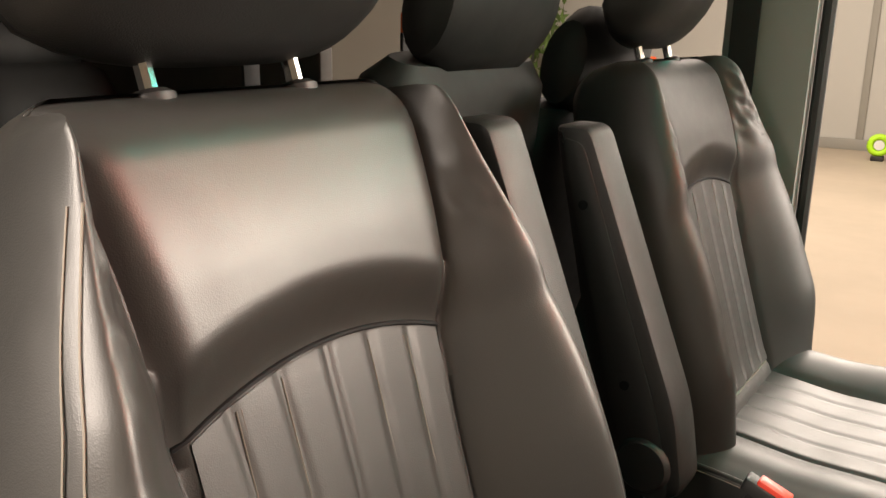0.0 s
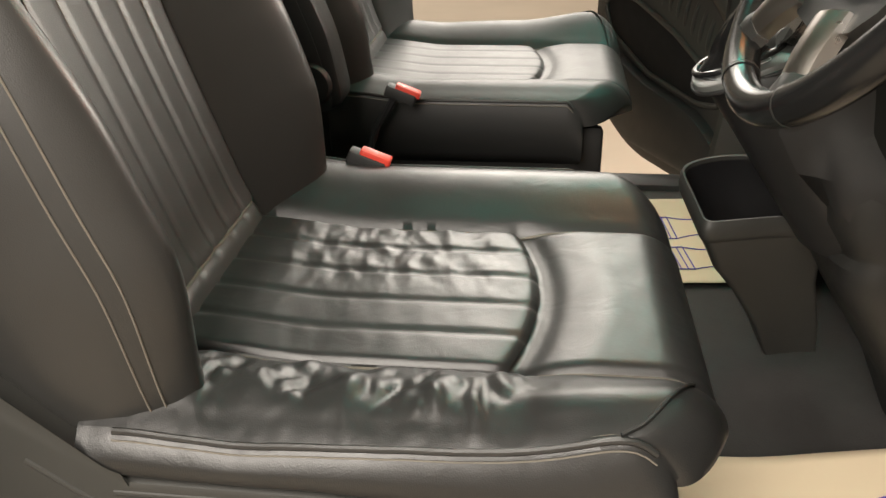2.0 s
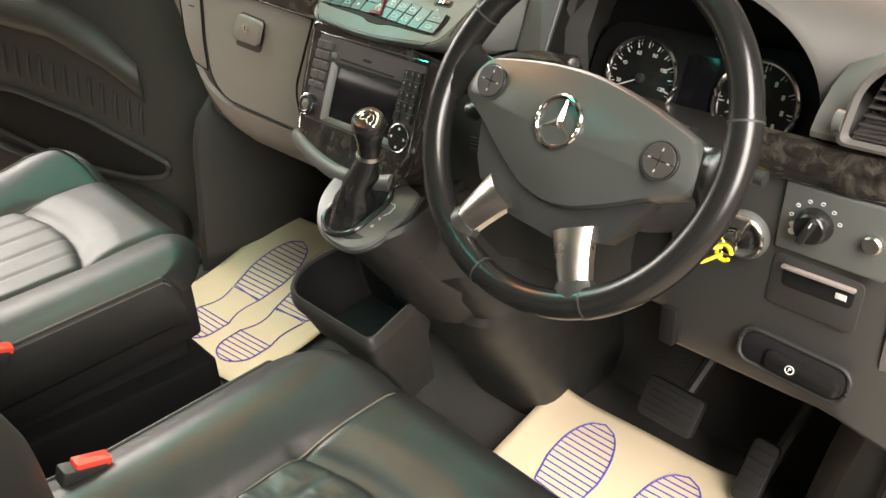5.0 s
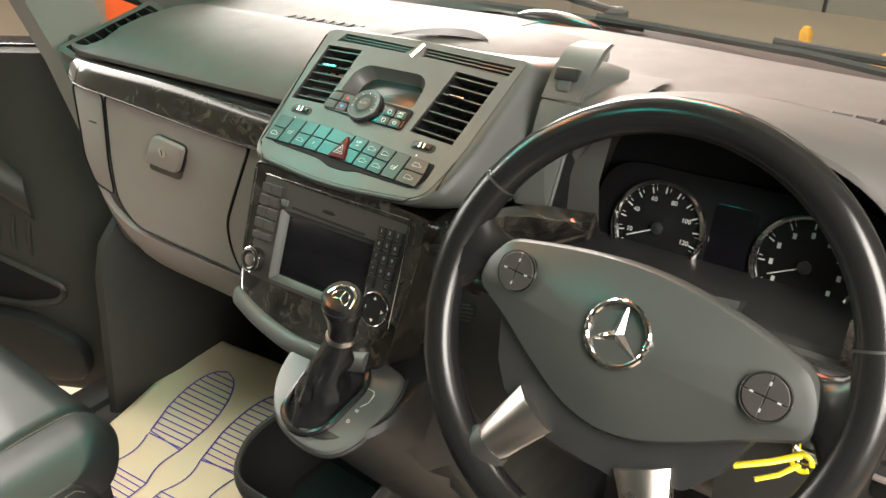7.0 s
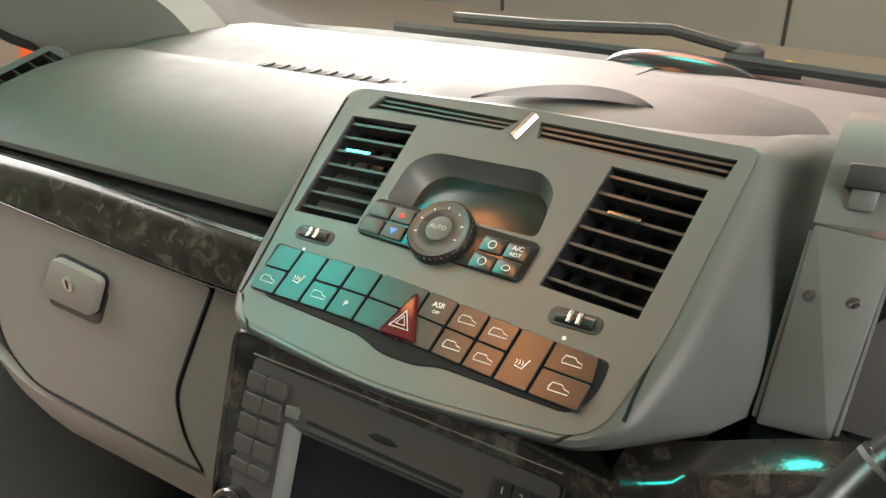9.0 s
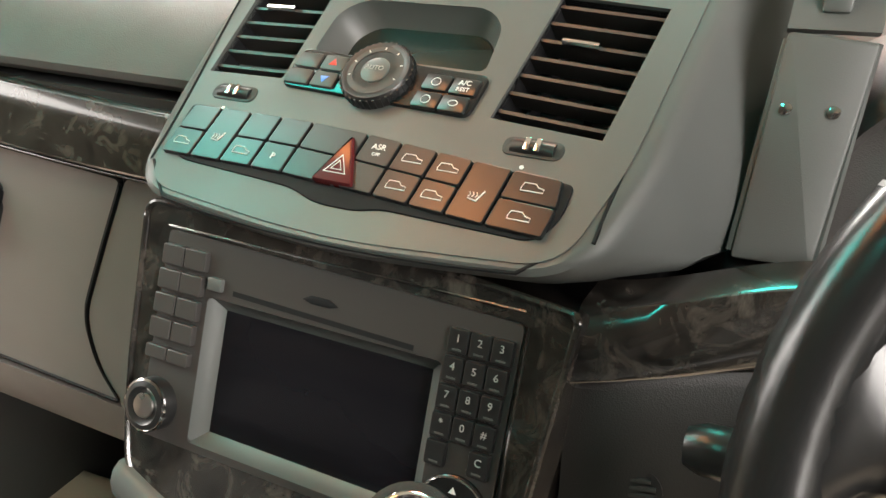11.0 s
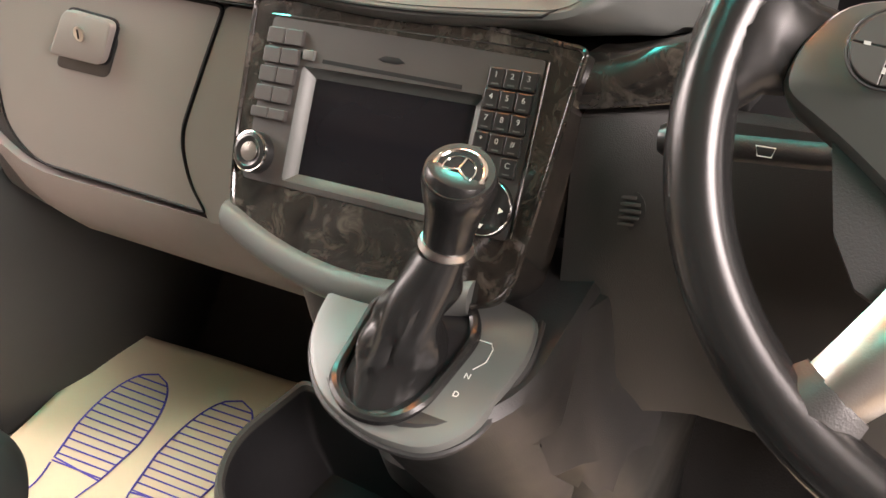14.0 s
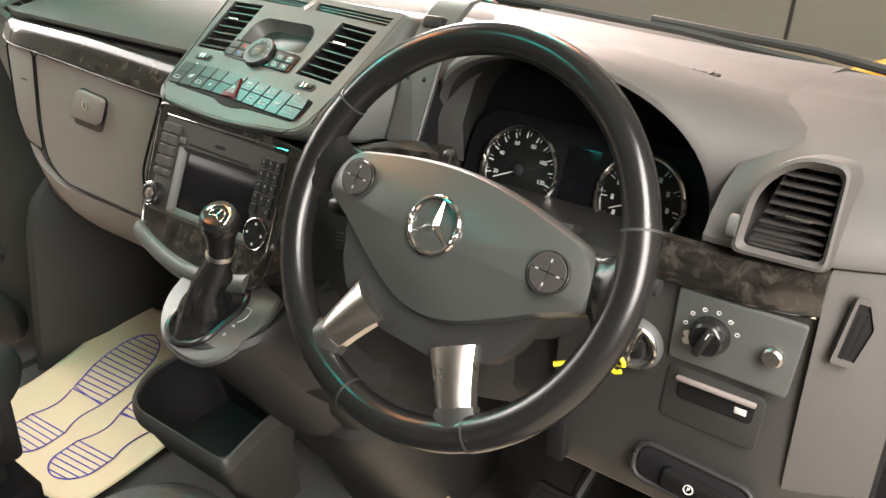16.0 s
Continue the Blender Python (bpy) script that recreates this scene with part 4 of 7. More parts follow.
part("latch_recess", pad([(p[0] - 0.005, p[1] - 0.016) for p in hp], 0.001, 0.0005, FACE_L @ Matrix.Translation((0, 0, 0.006))), DARK, door)
part("latch_lever", pad(hp, 0.011, 0.003, FACE_L @ Matrix.Translation((0, 0, 0.006))), DASH_LOWER, door)
part("key_barrel", revolve([(0.008, 0), (0.008, 0.002), (0.006, 0.0025), (0.0, 0.002)], 20, FACE_L @ pose(-0.449, 1.226, 0.0168)), SATIN, door)
part("key_slot", rbox(-0.001, 0.001, -0.005, 0.005, 0, 0.0008, 0, m=FACE_L @ pose(-0.449, 1.226, 0.019)), BLACK, door)
lid = rounded([(-0.70, 1.296), (-0.612, 1.291), (-0.641, 1.16), (-0.644, 1.10), (-0.70, 1.112), (-0.716, 1.16)], 0.014, 4)
part("lid_gap", tube([FACE_L @ Vector((p[0], p[1], 0.0055)) for p in lid], 0.0018, 6, True), BLACK, dash)
part("side_lid", pad(rounded([(-0.70, 1.296), (-0.612, 1.291), (-0.641, 1.16), (-0.644, 1.10), (-0.70, 1.112), (-0.716, 1.16)], 0.014, 4), 0.012, 0.004, FACE_L @ Matrix.Translation((0, 0, -0.006))), DASH_LOWER, dash)
part("lid_mark", rbox(-0.672, -0.65, 1.232, 1.235, 0.0, 0.0065, 0, m=FACE_L), DARK, dash)
part("centre_panel", plate(rounded([(-0.2435, 1.272), (-0.140, 1.272), (-0.140, 1.07), (-0.302, 1.034), (-0.3225, 1.080), (-0.3265, 1.129), (-0.2865, 1.199)], [0.006, 0.004, 0.01, 0.01, 0.02, 0.03, 0.03], 4), (), 0.014, FACE_L, top=0.006), DASH_LOWER, dash)
part("lower_panel", loft([[(x, y + end_curve(x), z + (0.07 * step(-x, 0.58, 0.78))) for y, z in ((0.102, 1.040), (0.104, 1.028), (0.112, 1.0), (0.125, 0.972), (0.150, 0.945), (0.30, 0.925), (0.30, 0.94), (0.155, 0.96), (0.12, 1.04))] for x in [-0.78 + 0.04 * i for i in range(16)] + [-0.148]]), DASH_LOWER, dash)
part("outer_end_cap", loft([[(x, y + 0.012 + end_curve(x), z) for y, z in ((0.098, 1.33), (0.094, 1.27), (0.096, 1.16), (0.105, 1.10), (0.20, 1.06), (0.24, 1.33))] for x in (-0.80, -0.77, -0.74, -0.722)]), DASH_LOWER, dash)
# burl strip over the glovebox
ws = []
for i in range(24):
    x = -0.715 + 0.545 * i / 23
    lo, hi = 1.278 + 0.020 * step(-x, 0.2, 0.70), 1.327 + 0.012 * step(-x, 0.15, 0.5)
    ws.append([(x, 0.108 + end_curve(x) - d, lo + (hi - lo) * f) for d, f in ((0.0, 0), (0.0135, 0.01), (0.0155, 0.08), (0.0085, 0.5), (0.0005, 0.92), (-0.004, 0.99), (-0.012, 1))])
part("burl_strip", loft(ws), WOOD, dash, "glossy dark burl strip")
part("strip_edge", tube([(x, 0.0945 + end_curve(x), 1.2768 + 0.020 * step(-x, 0.2, 0.70)) for x in [-0.70 + 0.525 * i / 12 for i in range(13)]], 0.0008, 6), GLOSS, dash)


def vent(name, quad, m, parent, slats=7, tab=0.5, depth=0.03, tab_at=0.4):
    """A vent: a dark duct behind thin slats with a sliding tab. quad: bottom left, bottom right, top right, top left."""
    a, b, c, d = [Vector(p) for p in quad]
    v = part(name, loft([[m @ Vector((*p, z)) for p in (a, b, c, d)] for z in (-0.001, -depth)], True, False), BLACK, parent)
    part("duct_back", loft([[m @ Vector((*p, z)) for p in (a, b, c, d)] for z in (-depth, -depth - 0.002)]), BLACK, v)
    for i in range(slats):
        f = (i + 0.6) / slats
        l, r = a.lerp(d, f), b.lerp(c, f)
        o = (d - a).normalized() * 0.0016
        part("slat", loft([[m @ Vector((*p, z)) for p, z in ((q - o * 0.6, -0.002), (q + o * 0.6, -0.0015), (q + o * 2.2, -0.016), (q + o * 1.0, -0.0165))] for q in (l, r)]), KEY, v)
    for i in range(4):
        f = (i + 0.5) / 4
        q0, q1 = a.lerp(b, f), d.lerp(c, f)
        part("vane", loft([[m @ Vector((p.x + s, p.y, z)) for s, z in ((-0.0007, -0.018), (0.0007, -0.018), (0.0007, -0.029), (-0.0007, -0.029))] for p in (q0, q1)]), BLACK, v)
    if tab_at is None:
        return v
    i = round(tab * slats)
    f = (i + 0.6) / slats
    q = a.lerp(d, f).lerp(b.lerp(c, f), tab_at)
    e = (b - a).normalized()
    part("slider_tab", tube([m @ Vector((*(q - e * 0.011), 0.0)), m @ Vector((*(q + e * 0.011), 0.0))], 0.0032, 8, flat=0.7), CHROME, v)
    return v


# side demister vent at the passenger end of the pad
sv = frame_at((-0.702, 0.208, 1.360), (0.93, 0.09, -0.35), (0, 0.966, 0.258))
SV = [(-0.032, -0.085), (0.016, -0.085), (0.012, 0.09), (-0.022, 0.09)]
vent("demister_vent", SV, sv, dash, 8, tab_at=None)
part("demister_frame", plate(rounded([(-0.042, -0.098), (0.026, -0.098), (0.020, 0.102), (-0.032, 0.102)], 0.014), [SV], 0.02, sv), DASH, dash)
# slot vents along the rear ledge
for x0, x1 in ((-0.40, -0.20), (0.30, 0.52)):
    part("ledge_slot", pad(rounded([(x0, 0.325), (x1, 0.325), (x1, 0.345), (x0, 0.345)], 0.006), 0.002, 0.0008, Matrix.Translation((0, 0, 1.3965 if x0 < 0 else 1.384))), BLACK, dash)
    for i in range(9):
        xx = x0 + 0.012 + (x1 - x0 - 0.024) * i / 8
        part("ledge_fin", rbox(xx, xx + 0.003, 0.327, 0.343, 1.396 if x0 < 0 else 1.3835, 1.4005 if x0 < 0 else 1.388, 0), DASH, dash)

# centre hood: a rounded skirt round the control panel
outline = rounded([(-0.132, -0.062), (0.0, -0.074), (0.134, -0.062), (0.150, 0.0), (0.163, 0.143), (0.0, 0.148), (-0.146, 0.145), (-0.140, 0.0)], [0.022, 0.05, 0.022, 0.02, 0.008, 0.05, 0.008, 0.02], 6)


def skirt_ring(off, w, back, drop):
    out = []
    for i, p in enumerate(outline):
        t = outline[(i + 1) % len(outline)] - outline[i - 1]
        n = Vector((t.y, -t.x)).normalized()
        right, topk, low = max(0, n.x), max(0, n.y), max(0, -n.y)
        o = off * (1 - 0.75 * topk) * (1 + 0.8 * right * step(off, 0.012, 0.04)) * (1 - 0.55 * low)
        q = CLIM @ Vector((p.x + n.x * o, p.y + n.y * o, w * (1 - 0.55 * topk)))
        q += Vector((0, back, -drop))
        if low > 0.2:
            q.z = max(q.z, 1.293)
        out.append(q)
    return out


part("hood_skirt", loft([skirt_ring(*r) for r in ((-0.003, -0.004, 0, 0), (-0.001, 0.0005, 0, 0), (0.006, 0.0008, 0, 0), (0.012, -0.002, 0, 0), (0.017, -0.006, 0.004, 0), (0.021, -0.008, 0.014, 0.002), (0.027, -0.008, 0.035, 0.006), (0.034, -0.008, 0.065, 0.014), (0.04, -0.008, 0.10, 0.026), (0.045, -0.008, 0.16, 0.05))], True, False), PANEL, dash)
# top of the hood runs back to the windscreen
part("hood_top", loft([[(0.002 + x * (1 + 0.25 * f), y, z - 0.035 * abs(x / 0.175) ** 5 - (0.1 if abs(x) > 0.19 else 0)) for x in (-0.196, -0.19, -0.182, -0.165, -0.14, -0.08, 0, 0.08, 0.14, 0.165, 0.182, 0.19, 0.196)]
                       for y, z, f in ((0.193, 1.433, 0), (0.21, 1.438, 0.0), (0.25, 1.440, 0.05), (0.32, 1.434, 0.1), (0.40, 1.417, 0.15), (0.47, 1.396, 0.2), (0.54, 1.37, 0.2))], False, False), DASH, dash)
part("top_slot", loft([[(0.018 + 0.062 * t, 0.212 + 0.034 * (1 - t * t) * k + 0.018 * t, 1.4425 - 0.004 * abs(t) ** 3 + 0.0015 * k) for k in (0, 0.5, 1)] for t in [-1 + 2 * i / 16 for i in range(17)]], False, False), BLACK, dash)
part("light_sensor", loft([[(0.0 + 0.085 * t, 0.535 + 0.03 * math.cos(a) * math.sqrt(max(0.02, 1 - t * t)), 1.386 - 0.006 * t + 0.025 * math.sin(a) * math.sqrt(max(0.02, 1 - t * t))) for a in [j * math.tau / 14 for j in range(14)]] for t in [-1 + 2 * i / 14 for i in range(15)]]), GLOSS, dash)

part("core", rbox(-0.13, 0.16, 0.118, 0.33, 1.05, 1.33, 0.004), BLACK, dash)
# control panel plate with its openings
V_L = [(-0.137, 0.027), (-0.079, 0.028), (-0.077, 0.119), (-0.137, 0.118)]
V_R = [(0.067, 0.019), (0.132, 0.014), (0.142, 0.108), (0.078, 0.113)]
T_L = [(-0.128, 0.127), (-0.010, 0.126), (0.000, 0.137), (-0.120, 0.141)]
T_R = [(0.019, 0.125), (0.149, 0.117), (0.152, 0.133), (0.016, 0.139)]
DISP = rounded([(-0.068, 0.052), (0.052, 0.050), (0.050, 0.086), (0.036, 0.099), (-0.052, 0.099), (-0.066, 0.086)], [0.006, 0.006, 0.012, 0.014, 0.014, 0.012], 4)
panel = thing("climate_panel", "satin grey centre panel with vents, dial and buttons", "control panel", (0, 0.1, 1.36))
part("panel_plate", plate(outline, [V_L, V_R, T_L, T_R, DISP], 0.006, CLIM, top=0.0015), PANEL, panel)
for s in (-1, 1):
    part("panel_groove", tube([CLIM @ Vector((0.003 + s * (0.1425 + 0.014 * step(v, -0.05, 0.14)), v, 0.0004)) for v in [-0.045 + 0.18 * i / 16 for i in range(17)]], 0.0011, 6), BLACK, panel)
part("panel_groove", tube([CLIM @ Vector((x, -0.0655 - 0.0105 * (1 - (x / 0.137) ** 2) + 0.02 * max(0, abs(x) - 0.115) / 0.022, 0.0004)) for x in [-0.137 + 0.274 * i / 24 for i in range(25)]], 0.0011, 6), BLACK, panel)
vent("side_vent", V_L, CLIM, panel, 7, 0.55, tab_at=0.42)
vent("side_vent", V_R, CLIM, panel, 7, 0.58, tab_at=0.40)
vent("top_vent", T_L, CLIM, panel, 3, tab_at=None)
vent("top_vent", T_R, CLIM, panel, 3, tab_at=None)
part("vent_divider", tube([CLIM @ Vector((0.002, 0.122, 0.002)), CLIM @ Vector((0.010, 0.143, 0.002))], 0.004, 8), CHROME, panel)
# display well
part("display_well", loft([[CLIM @ Vector((p[0] * k, 0.052 + (p[1] - 0.052) * k, z)) for p in DISP] for k, z in ((1, 0.001), (0.97, -0.006), (0.86, -0.016))], True, False), PANEL, panel)
part("display", pad([(p[0] * 0.87 - 0.002, 0.054 + (p[1] - 0.054) * 0.87) for p in DISP], 0.002, 0.0005, CLIM @ Matrix.Translation((0, 0, -0.018))), TEAL_TINTED_LCD, panel, "unlit dark display tinted for a teal reflection")
# dial and its flanking keys
part("key_bar", pad(rounded([(-0.076, 0.022), (0.055, 0.016), (0.058, 0.046), (-0.073, 0.052)], 0.006), 0.003, 0.001, CLIM @ Matrix.Translation((0, 0, 0.001))), GLOSS, panel)
for i, (x, y) in enumerate(((-0.064, 0.042), (-0.045, 0.0415), (-0.065, 0.029), (-0.046, 0.0285), (0.028, 0.036), (0.046, 0.035), (0.0265, 0.023), (0.044, 0.0225))):
    k = part("key", pad(rounded([(x - 0.0085, y - 0.0055), (x + 0.0085, y - 0.006), (x + 0.009, y + 0.0055), (x - 0.008, y + 0.006)], 0.0015, 2), 0.0022, 0.0008, CLIM @ Matrix.Translation((0, 0, 0.0035))), KEY if i < 4 else BUTTON, panel)
    if i == 1 or i == 3:
        part("temperature_mark", pad([(x - 0.003, y - 0.002), (x + 0.003, y - 0.002), (x, y + 0.003)] if i == 1 else [(x - 0.003, y + 0.002), (x, y - 0.003), (x + 0.003, y + 0.002)], 0.0003, 0.0001, CLIM @ Matrix.Translation((0, 0, 0.0057))), RED if i == 1 else BLUE, k)
    if i == 5:
        lettering("key_text", "A/C", 0.0048, CLIM @ pose(x, y + 0.0022, 0.0058), k)
        lettering("key_text", "REST", 0.0038, CLIM @ pose(x, y - 0.0025, 0.0058), k)
    if i in (4, 6, 7):
        part("key_icon", tube([CLIM @ Vector((x + 0.0028 * math.cos(a), y + 0.0028 * math.sin(a) * (1 if i != 7 else 0.7), 0.0058)) for a in [j * math.tau / 12 for j in range(12)]], 0.0003, 4, True), WHITE_INK, k)
DM = CLIM @ pose(-0.011, 0.036, 0) @ Matrix.Diagonal((0.87, 0.87, 0.75, 1))
dial = part("dial", revolve([(0.0255, 0), (0.0262, 0.002), (0.0262, 0.010), (0.0245, 0.0125), (0.019, 0.0125), (0.0175, 0.0115)], 48, DM @ pose(0, 0, 0.001)), BUTTON, panel, "ribbed black dial")
for i in range(36):
    a = i * math.tau / 36
    part("grip_rib", rbox(0.0258, 0.0268, -0.0008, 0.0008, 0.002, 0.0110, 0, m=DM @ pose(0, 0, 0.001, 0, 0, math.degrees(a))), BUTTON, dial)
part("dial_ring", revolve([(0.0205, 0), (0.0205, 0.0006), (0.0165, 0.0006), (0.0165, 0)], 40, DM @ pose(0, 0, 0.0130)), KEY, dial)
part("dial_cap", revolve([(0.0105, 0), (0.0105, 0.001), (0.008, 0.0022), (0.0, 0.003)], 32, DM @ pose(0, 0, 0.0128)), PANEL, dial)
lettering("dial_text", "AUTO", 0.0052, DM @ pose(0, 0, 0.0160), dial, GREY_INK)
for i in range(7):
    a = radians(-20 + 220 * i / 6)
    part("dial_mark", rbox(0.0178, 0.0196, -0.0004, 0.0004, 0, 0.0003, 0, m=DM @ pose(0, 0, 0.0137, 0, 0, math.degrees(a))), WHITE_INK, dial)
for sx, y in ((-0.107, 0.012), (0.098, 0.003)):
    w = part("wheel_slot", pad(rounded([(sx - 0.017, y - 0.006), (sx + 0.017, y - 0.006), (sx + 0.017, y + 0.006), (sx - 0.017, y + 0.006)], 0.006), 0.0012, 0.0005, CLIM @ Matrix.Translation((0, 0, 0.001))), DARK, panel)
    part("thumb_wheel", loft([[CLIM @ Vector((sx - 0.012 + 0.024 * i / 12, y + 0.0042 * math.cos(a), 0.002 + 0.0035 * math.sin(a) * (0.6 + 0.4 * math.sin(math.pi * i / 12)))) for a in [j * math.tau / 10 for j in range(10)]] for i in range(13)]), BUTTON, w)
    for o in (-0.004, 0.002):
        part("thumb_cleat", rbox(sx + o, sx + o + 0.003, y - 0.004, y + 0.004, 0.0045, 0.006, 0.0004, m=CLIM), CHROME, w)
    part("dot_mark", revolve([(0.0013, 0), (0.0013, 0.0003)], 8, CLIM @ pose(sx - 0.002, y - 0.0125, 0.0015)), WHITE_INK, panel)
# the row of switches
edges = (-0.130, -0.107, -0.084, -0.061, -0.038, 0.001, 0.024, 0.047, 0.069, 0.092, 0.124)


def sw_top(x):
    return -0.005 - 0.013 * step(x, -0.06, 0.14) + 0.002


def sw_bot(x):
    return -0.040 - 0.010 * step(x, -0.06, 0.14)


part("switch_bed", pad(rounded([(-0.132, sw_bot(-0.13) + 0.010), (-0.118, sw_bot(-0.1) - 0.002), (-0.03, -0.047), (-0.012, -0.054), (0.016, -0.054), (0.03, -0.050), (0.118, sw_bot(0.12) - 0.002), (0.127, -0.036), (0.127, sw_top(0.12)), (0.0, -0.007), (-0.132, -0.001)], [0.008, 0.008, 0.01, 0.012, 0.012, 0.01, 0.01, 0.01, 0.004, 0.05, 0.004], 4), 0.002, 0.0008, CLIM @ Matrix.Translation((0, 0, 0.0008))), BLACK, panel)
for i, (a, b) in enumerate(zip(edges, edges[1:])):
    a, b = a + 0.0008, b - 0.0008
    t0, t1, b0, b1 = sw_top(a), sw_top(b), sw_bot(a), sw_bot(b)
    sl = 0.004
    whole = i in (1, 8)
    rows = ((0.0, 1.0),) if whole else ((0.0, 0.49), (0.51, 1.0))
    for r, (f0, f1) in enumerate(rows):
        q = [(a + sl * f0, b0 + (t0 - b0) * f0), (b + sl * f0, b1 + (t1 - b1) * f0), (b + sl * f1 - (0.004 if i == 9 and f1 == 1 else 0), b1 + (t1 - b1) * f1), (a + sl * f1, b0 + (t0 - b0) * f1)]
        k = part("switch", pad(rounded(q, 0.0018, 3), 0.0034, 0.0006, CLIM @ Matrix.Translation((-0.002, 0, 0.002))), BUTTON, panel, angle=15)
        cx, cy = sum(p[0] for p in q) / 4 - 0.002, sum(p[1] for p in q) / 4
        if i == 5 and f0 > 0:
            lettering("switch_text", "ASR", 0.0052, CLIM @ pose(cx, cy + 0.002, 0.0056), k)
            lettering("switch_text", "OFF", 0.003, CLIM @ pose(cx, cy - 0.003, 0.0056), k)
        elif i == 3 and f0 == 0:
            lettering("switch_text", "P", 0.006, CLIM @ pose(cx, cy, 0.0056), k)
        elif i in (0, 2, 6, 7, 9) and not (i == 2 and f0 > 0) and not (i == 0 and f0 > 0):
            # little vehicle outline
            pts = [(-0.006, -0.0022), (0.006, -0.0022), (0.006, 0.0), (0.003, 0.0006), (0.001, 0.0026), (-0.005, 0.0026), (-0.006, 0.0)]
            part("van_icon", tube([CLIM @ Vector((cx + p[0], cy + p[1], 0.0057)) for p in pts], 0.0003, 4, True), WHITE_INK, k)
        elif whole:
            part("seat_icon", tube([CLIM @ Vector((cx + p[0], cy - 0.004 + p[1], 0.0057)) for p in ((-0.004, -0.001), (0.001, -0.002), (0.004, 0.0045))], 0.0005, 4), WHITE_INK, k)
            for o in (-0.004, -0.002, 0.0):
                part("heat_icon", tube([CLIM @ Vector((cx + o + p[0], cy - 0.004 + p[1], 0.0057)) for p in ((0, 0), (0.0008, 0.0016), (0, 0.003))], 0.0003, 4), WHITE_INK, k)
hz = part("hazard_switch", pad(rounded([(-0.017, -0.042), (0.010, -0.042), (-0.004, -0.010)], 0.002, 3), 0.0065, 0.0015, CLIM @ Matrix.Translation((0, 0, 0.002))), RED_LENS, panel, "dark red triangular hazard switch")
for k, r in ((1.0, 0.0005), (0.5, 0.0004)):
    part("hazard_triangle", tube([CLIM @ Vector((-0.0035 + x * k, -0.032 + y * k, 0.0088)) for x, y in ((-0.007, -0.0045), (0.007, -0.0045), (0, 0.0075))], r, 4, True), WHITE_INK, hz)

# ---------------------------------------------------------------- radio and its burl surround
UNIT = rounded([(-0.119, -0.088), (0.119, -0.088), (0.120, 0.036), (-0.116, 0.042)], 0.004, 3)
SUR = rounded([(-0.123, -0.120), (-0.06, -0.142), (0.0, -0.150), (0.07, -0.146), (0.128, -0.130), (0.146, 0.046), (0.0, 0.060), (-0.137, 0.056), (-0.133, -0.06)], [0.02, 0.06, 0.06, 0.06, 0.02, 0.006, 0.06, 0.01, 0.05], 5)
part("burl_surround", plate(SUR, [UNIT], 0.06, RADIO, top=0.004), WOOD, dash, "glossy dark burl radio surround")
part("surround_edge", tube([RADIO @ Vector((p[0], p[1], 0.004)) for p in SUR], 0.0022, 8, True), WOOD, dash)
part("surround_edge_line", tube([RADIO @ Vector((x, 0.0435 - 0.005 * (x + 0.116), 0.0046)) for x in (-0.117, -0.05, 0.03, 0.119)], 0.0008, 6), CHROME, dash)
part("surround_side", tube([RADIO @ Vector((0.1215, y, 0.0046)) for y in (0.035, -0.03, -0.085)], 0.0007, 6), CHROME, dash)
part("lower_lip", loft([[RADIO @ Vector((x, -0.147 + 0.030 * (x / 0.13) ** 2 + dy, dz)) for dy, dz in ((0.010, 0.003), (0.009, 0.008), (0.004, 0.012), (-0.004, 0.013), (-0.012, 0.010), (-0.017, 0.002), (-0.018, -0.02), (0.01, -0.02))] for x in [-0.128 + 0.23 * i / 20 for i in range(21)]]), PANEL, dash)
radio = thing("car_radio", "dark grey car radio with a blank colour display", "radio", (0, 0.0, 1.2))
SCR = [(-0.079, -0.083), (0.079, -0.083), (0.079, 0.007), (-0.079, 0.007)]
part("faceplate", plate([(p[0] * 0.995, p[1] * 0.995) for p in UNIT], [rounded(SCR, 0.003, 2)], 0.01, RADIO, top=0.005), KEY, radio)
part("screen_bezel", loft([[RADIO @ Vector((x * k, -0.038 + (y + 0.038) * k2, z)) for x, y in SCR] for k, k2, z in ((1, 1, 0.005), (0.98, 0.97, 0.001), (0.895, 0.84, -0.004))], True, False), PANEL, radio)
part("screen", pad([(x * 0.896, -0.038 + (y + 0.038) * 0.842) for x, y in SCR], 0.002, 0.0004, RADIO @ Matrix.Translation((0, 0, -0.006))), SCREEN, radio, "blank black display glass")
part("disc_slot", rbox(-0.061, 0.061, 0.0098, 0.0128, 0.0046, 0.0054, 0, m=RADIO @ pose(0, 0, 0, 0, 0, -1.3)), BLACK, radio)
part("card_slot", pad([(-0.012, 0.0205), (-0.006, 0.0188), (0.006, 0.0188), (0.012, 0.0205), (0.006, 0.0235), (-0.006, 0.0235)], 0.0005, 0.0002, RADIO @ Matrix.Translation((0, 0, 0.005))), BLACK, radio)
part("eject_key", pad(rounded([(-0.079, 0.0115), (-0.068, 0.0115), (-0.068, 0.0195), (-0.079, 0.0195)], 0.0015, 2), 0.003, 0.001, RADIO @ Matrix.Translation((0, 0, 0.005))), PANEL, radio)
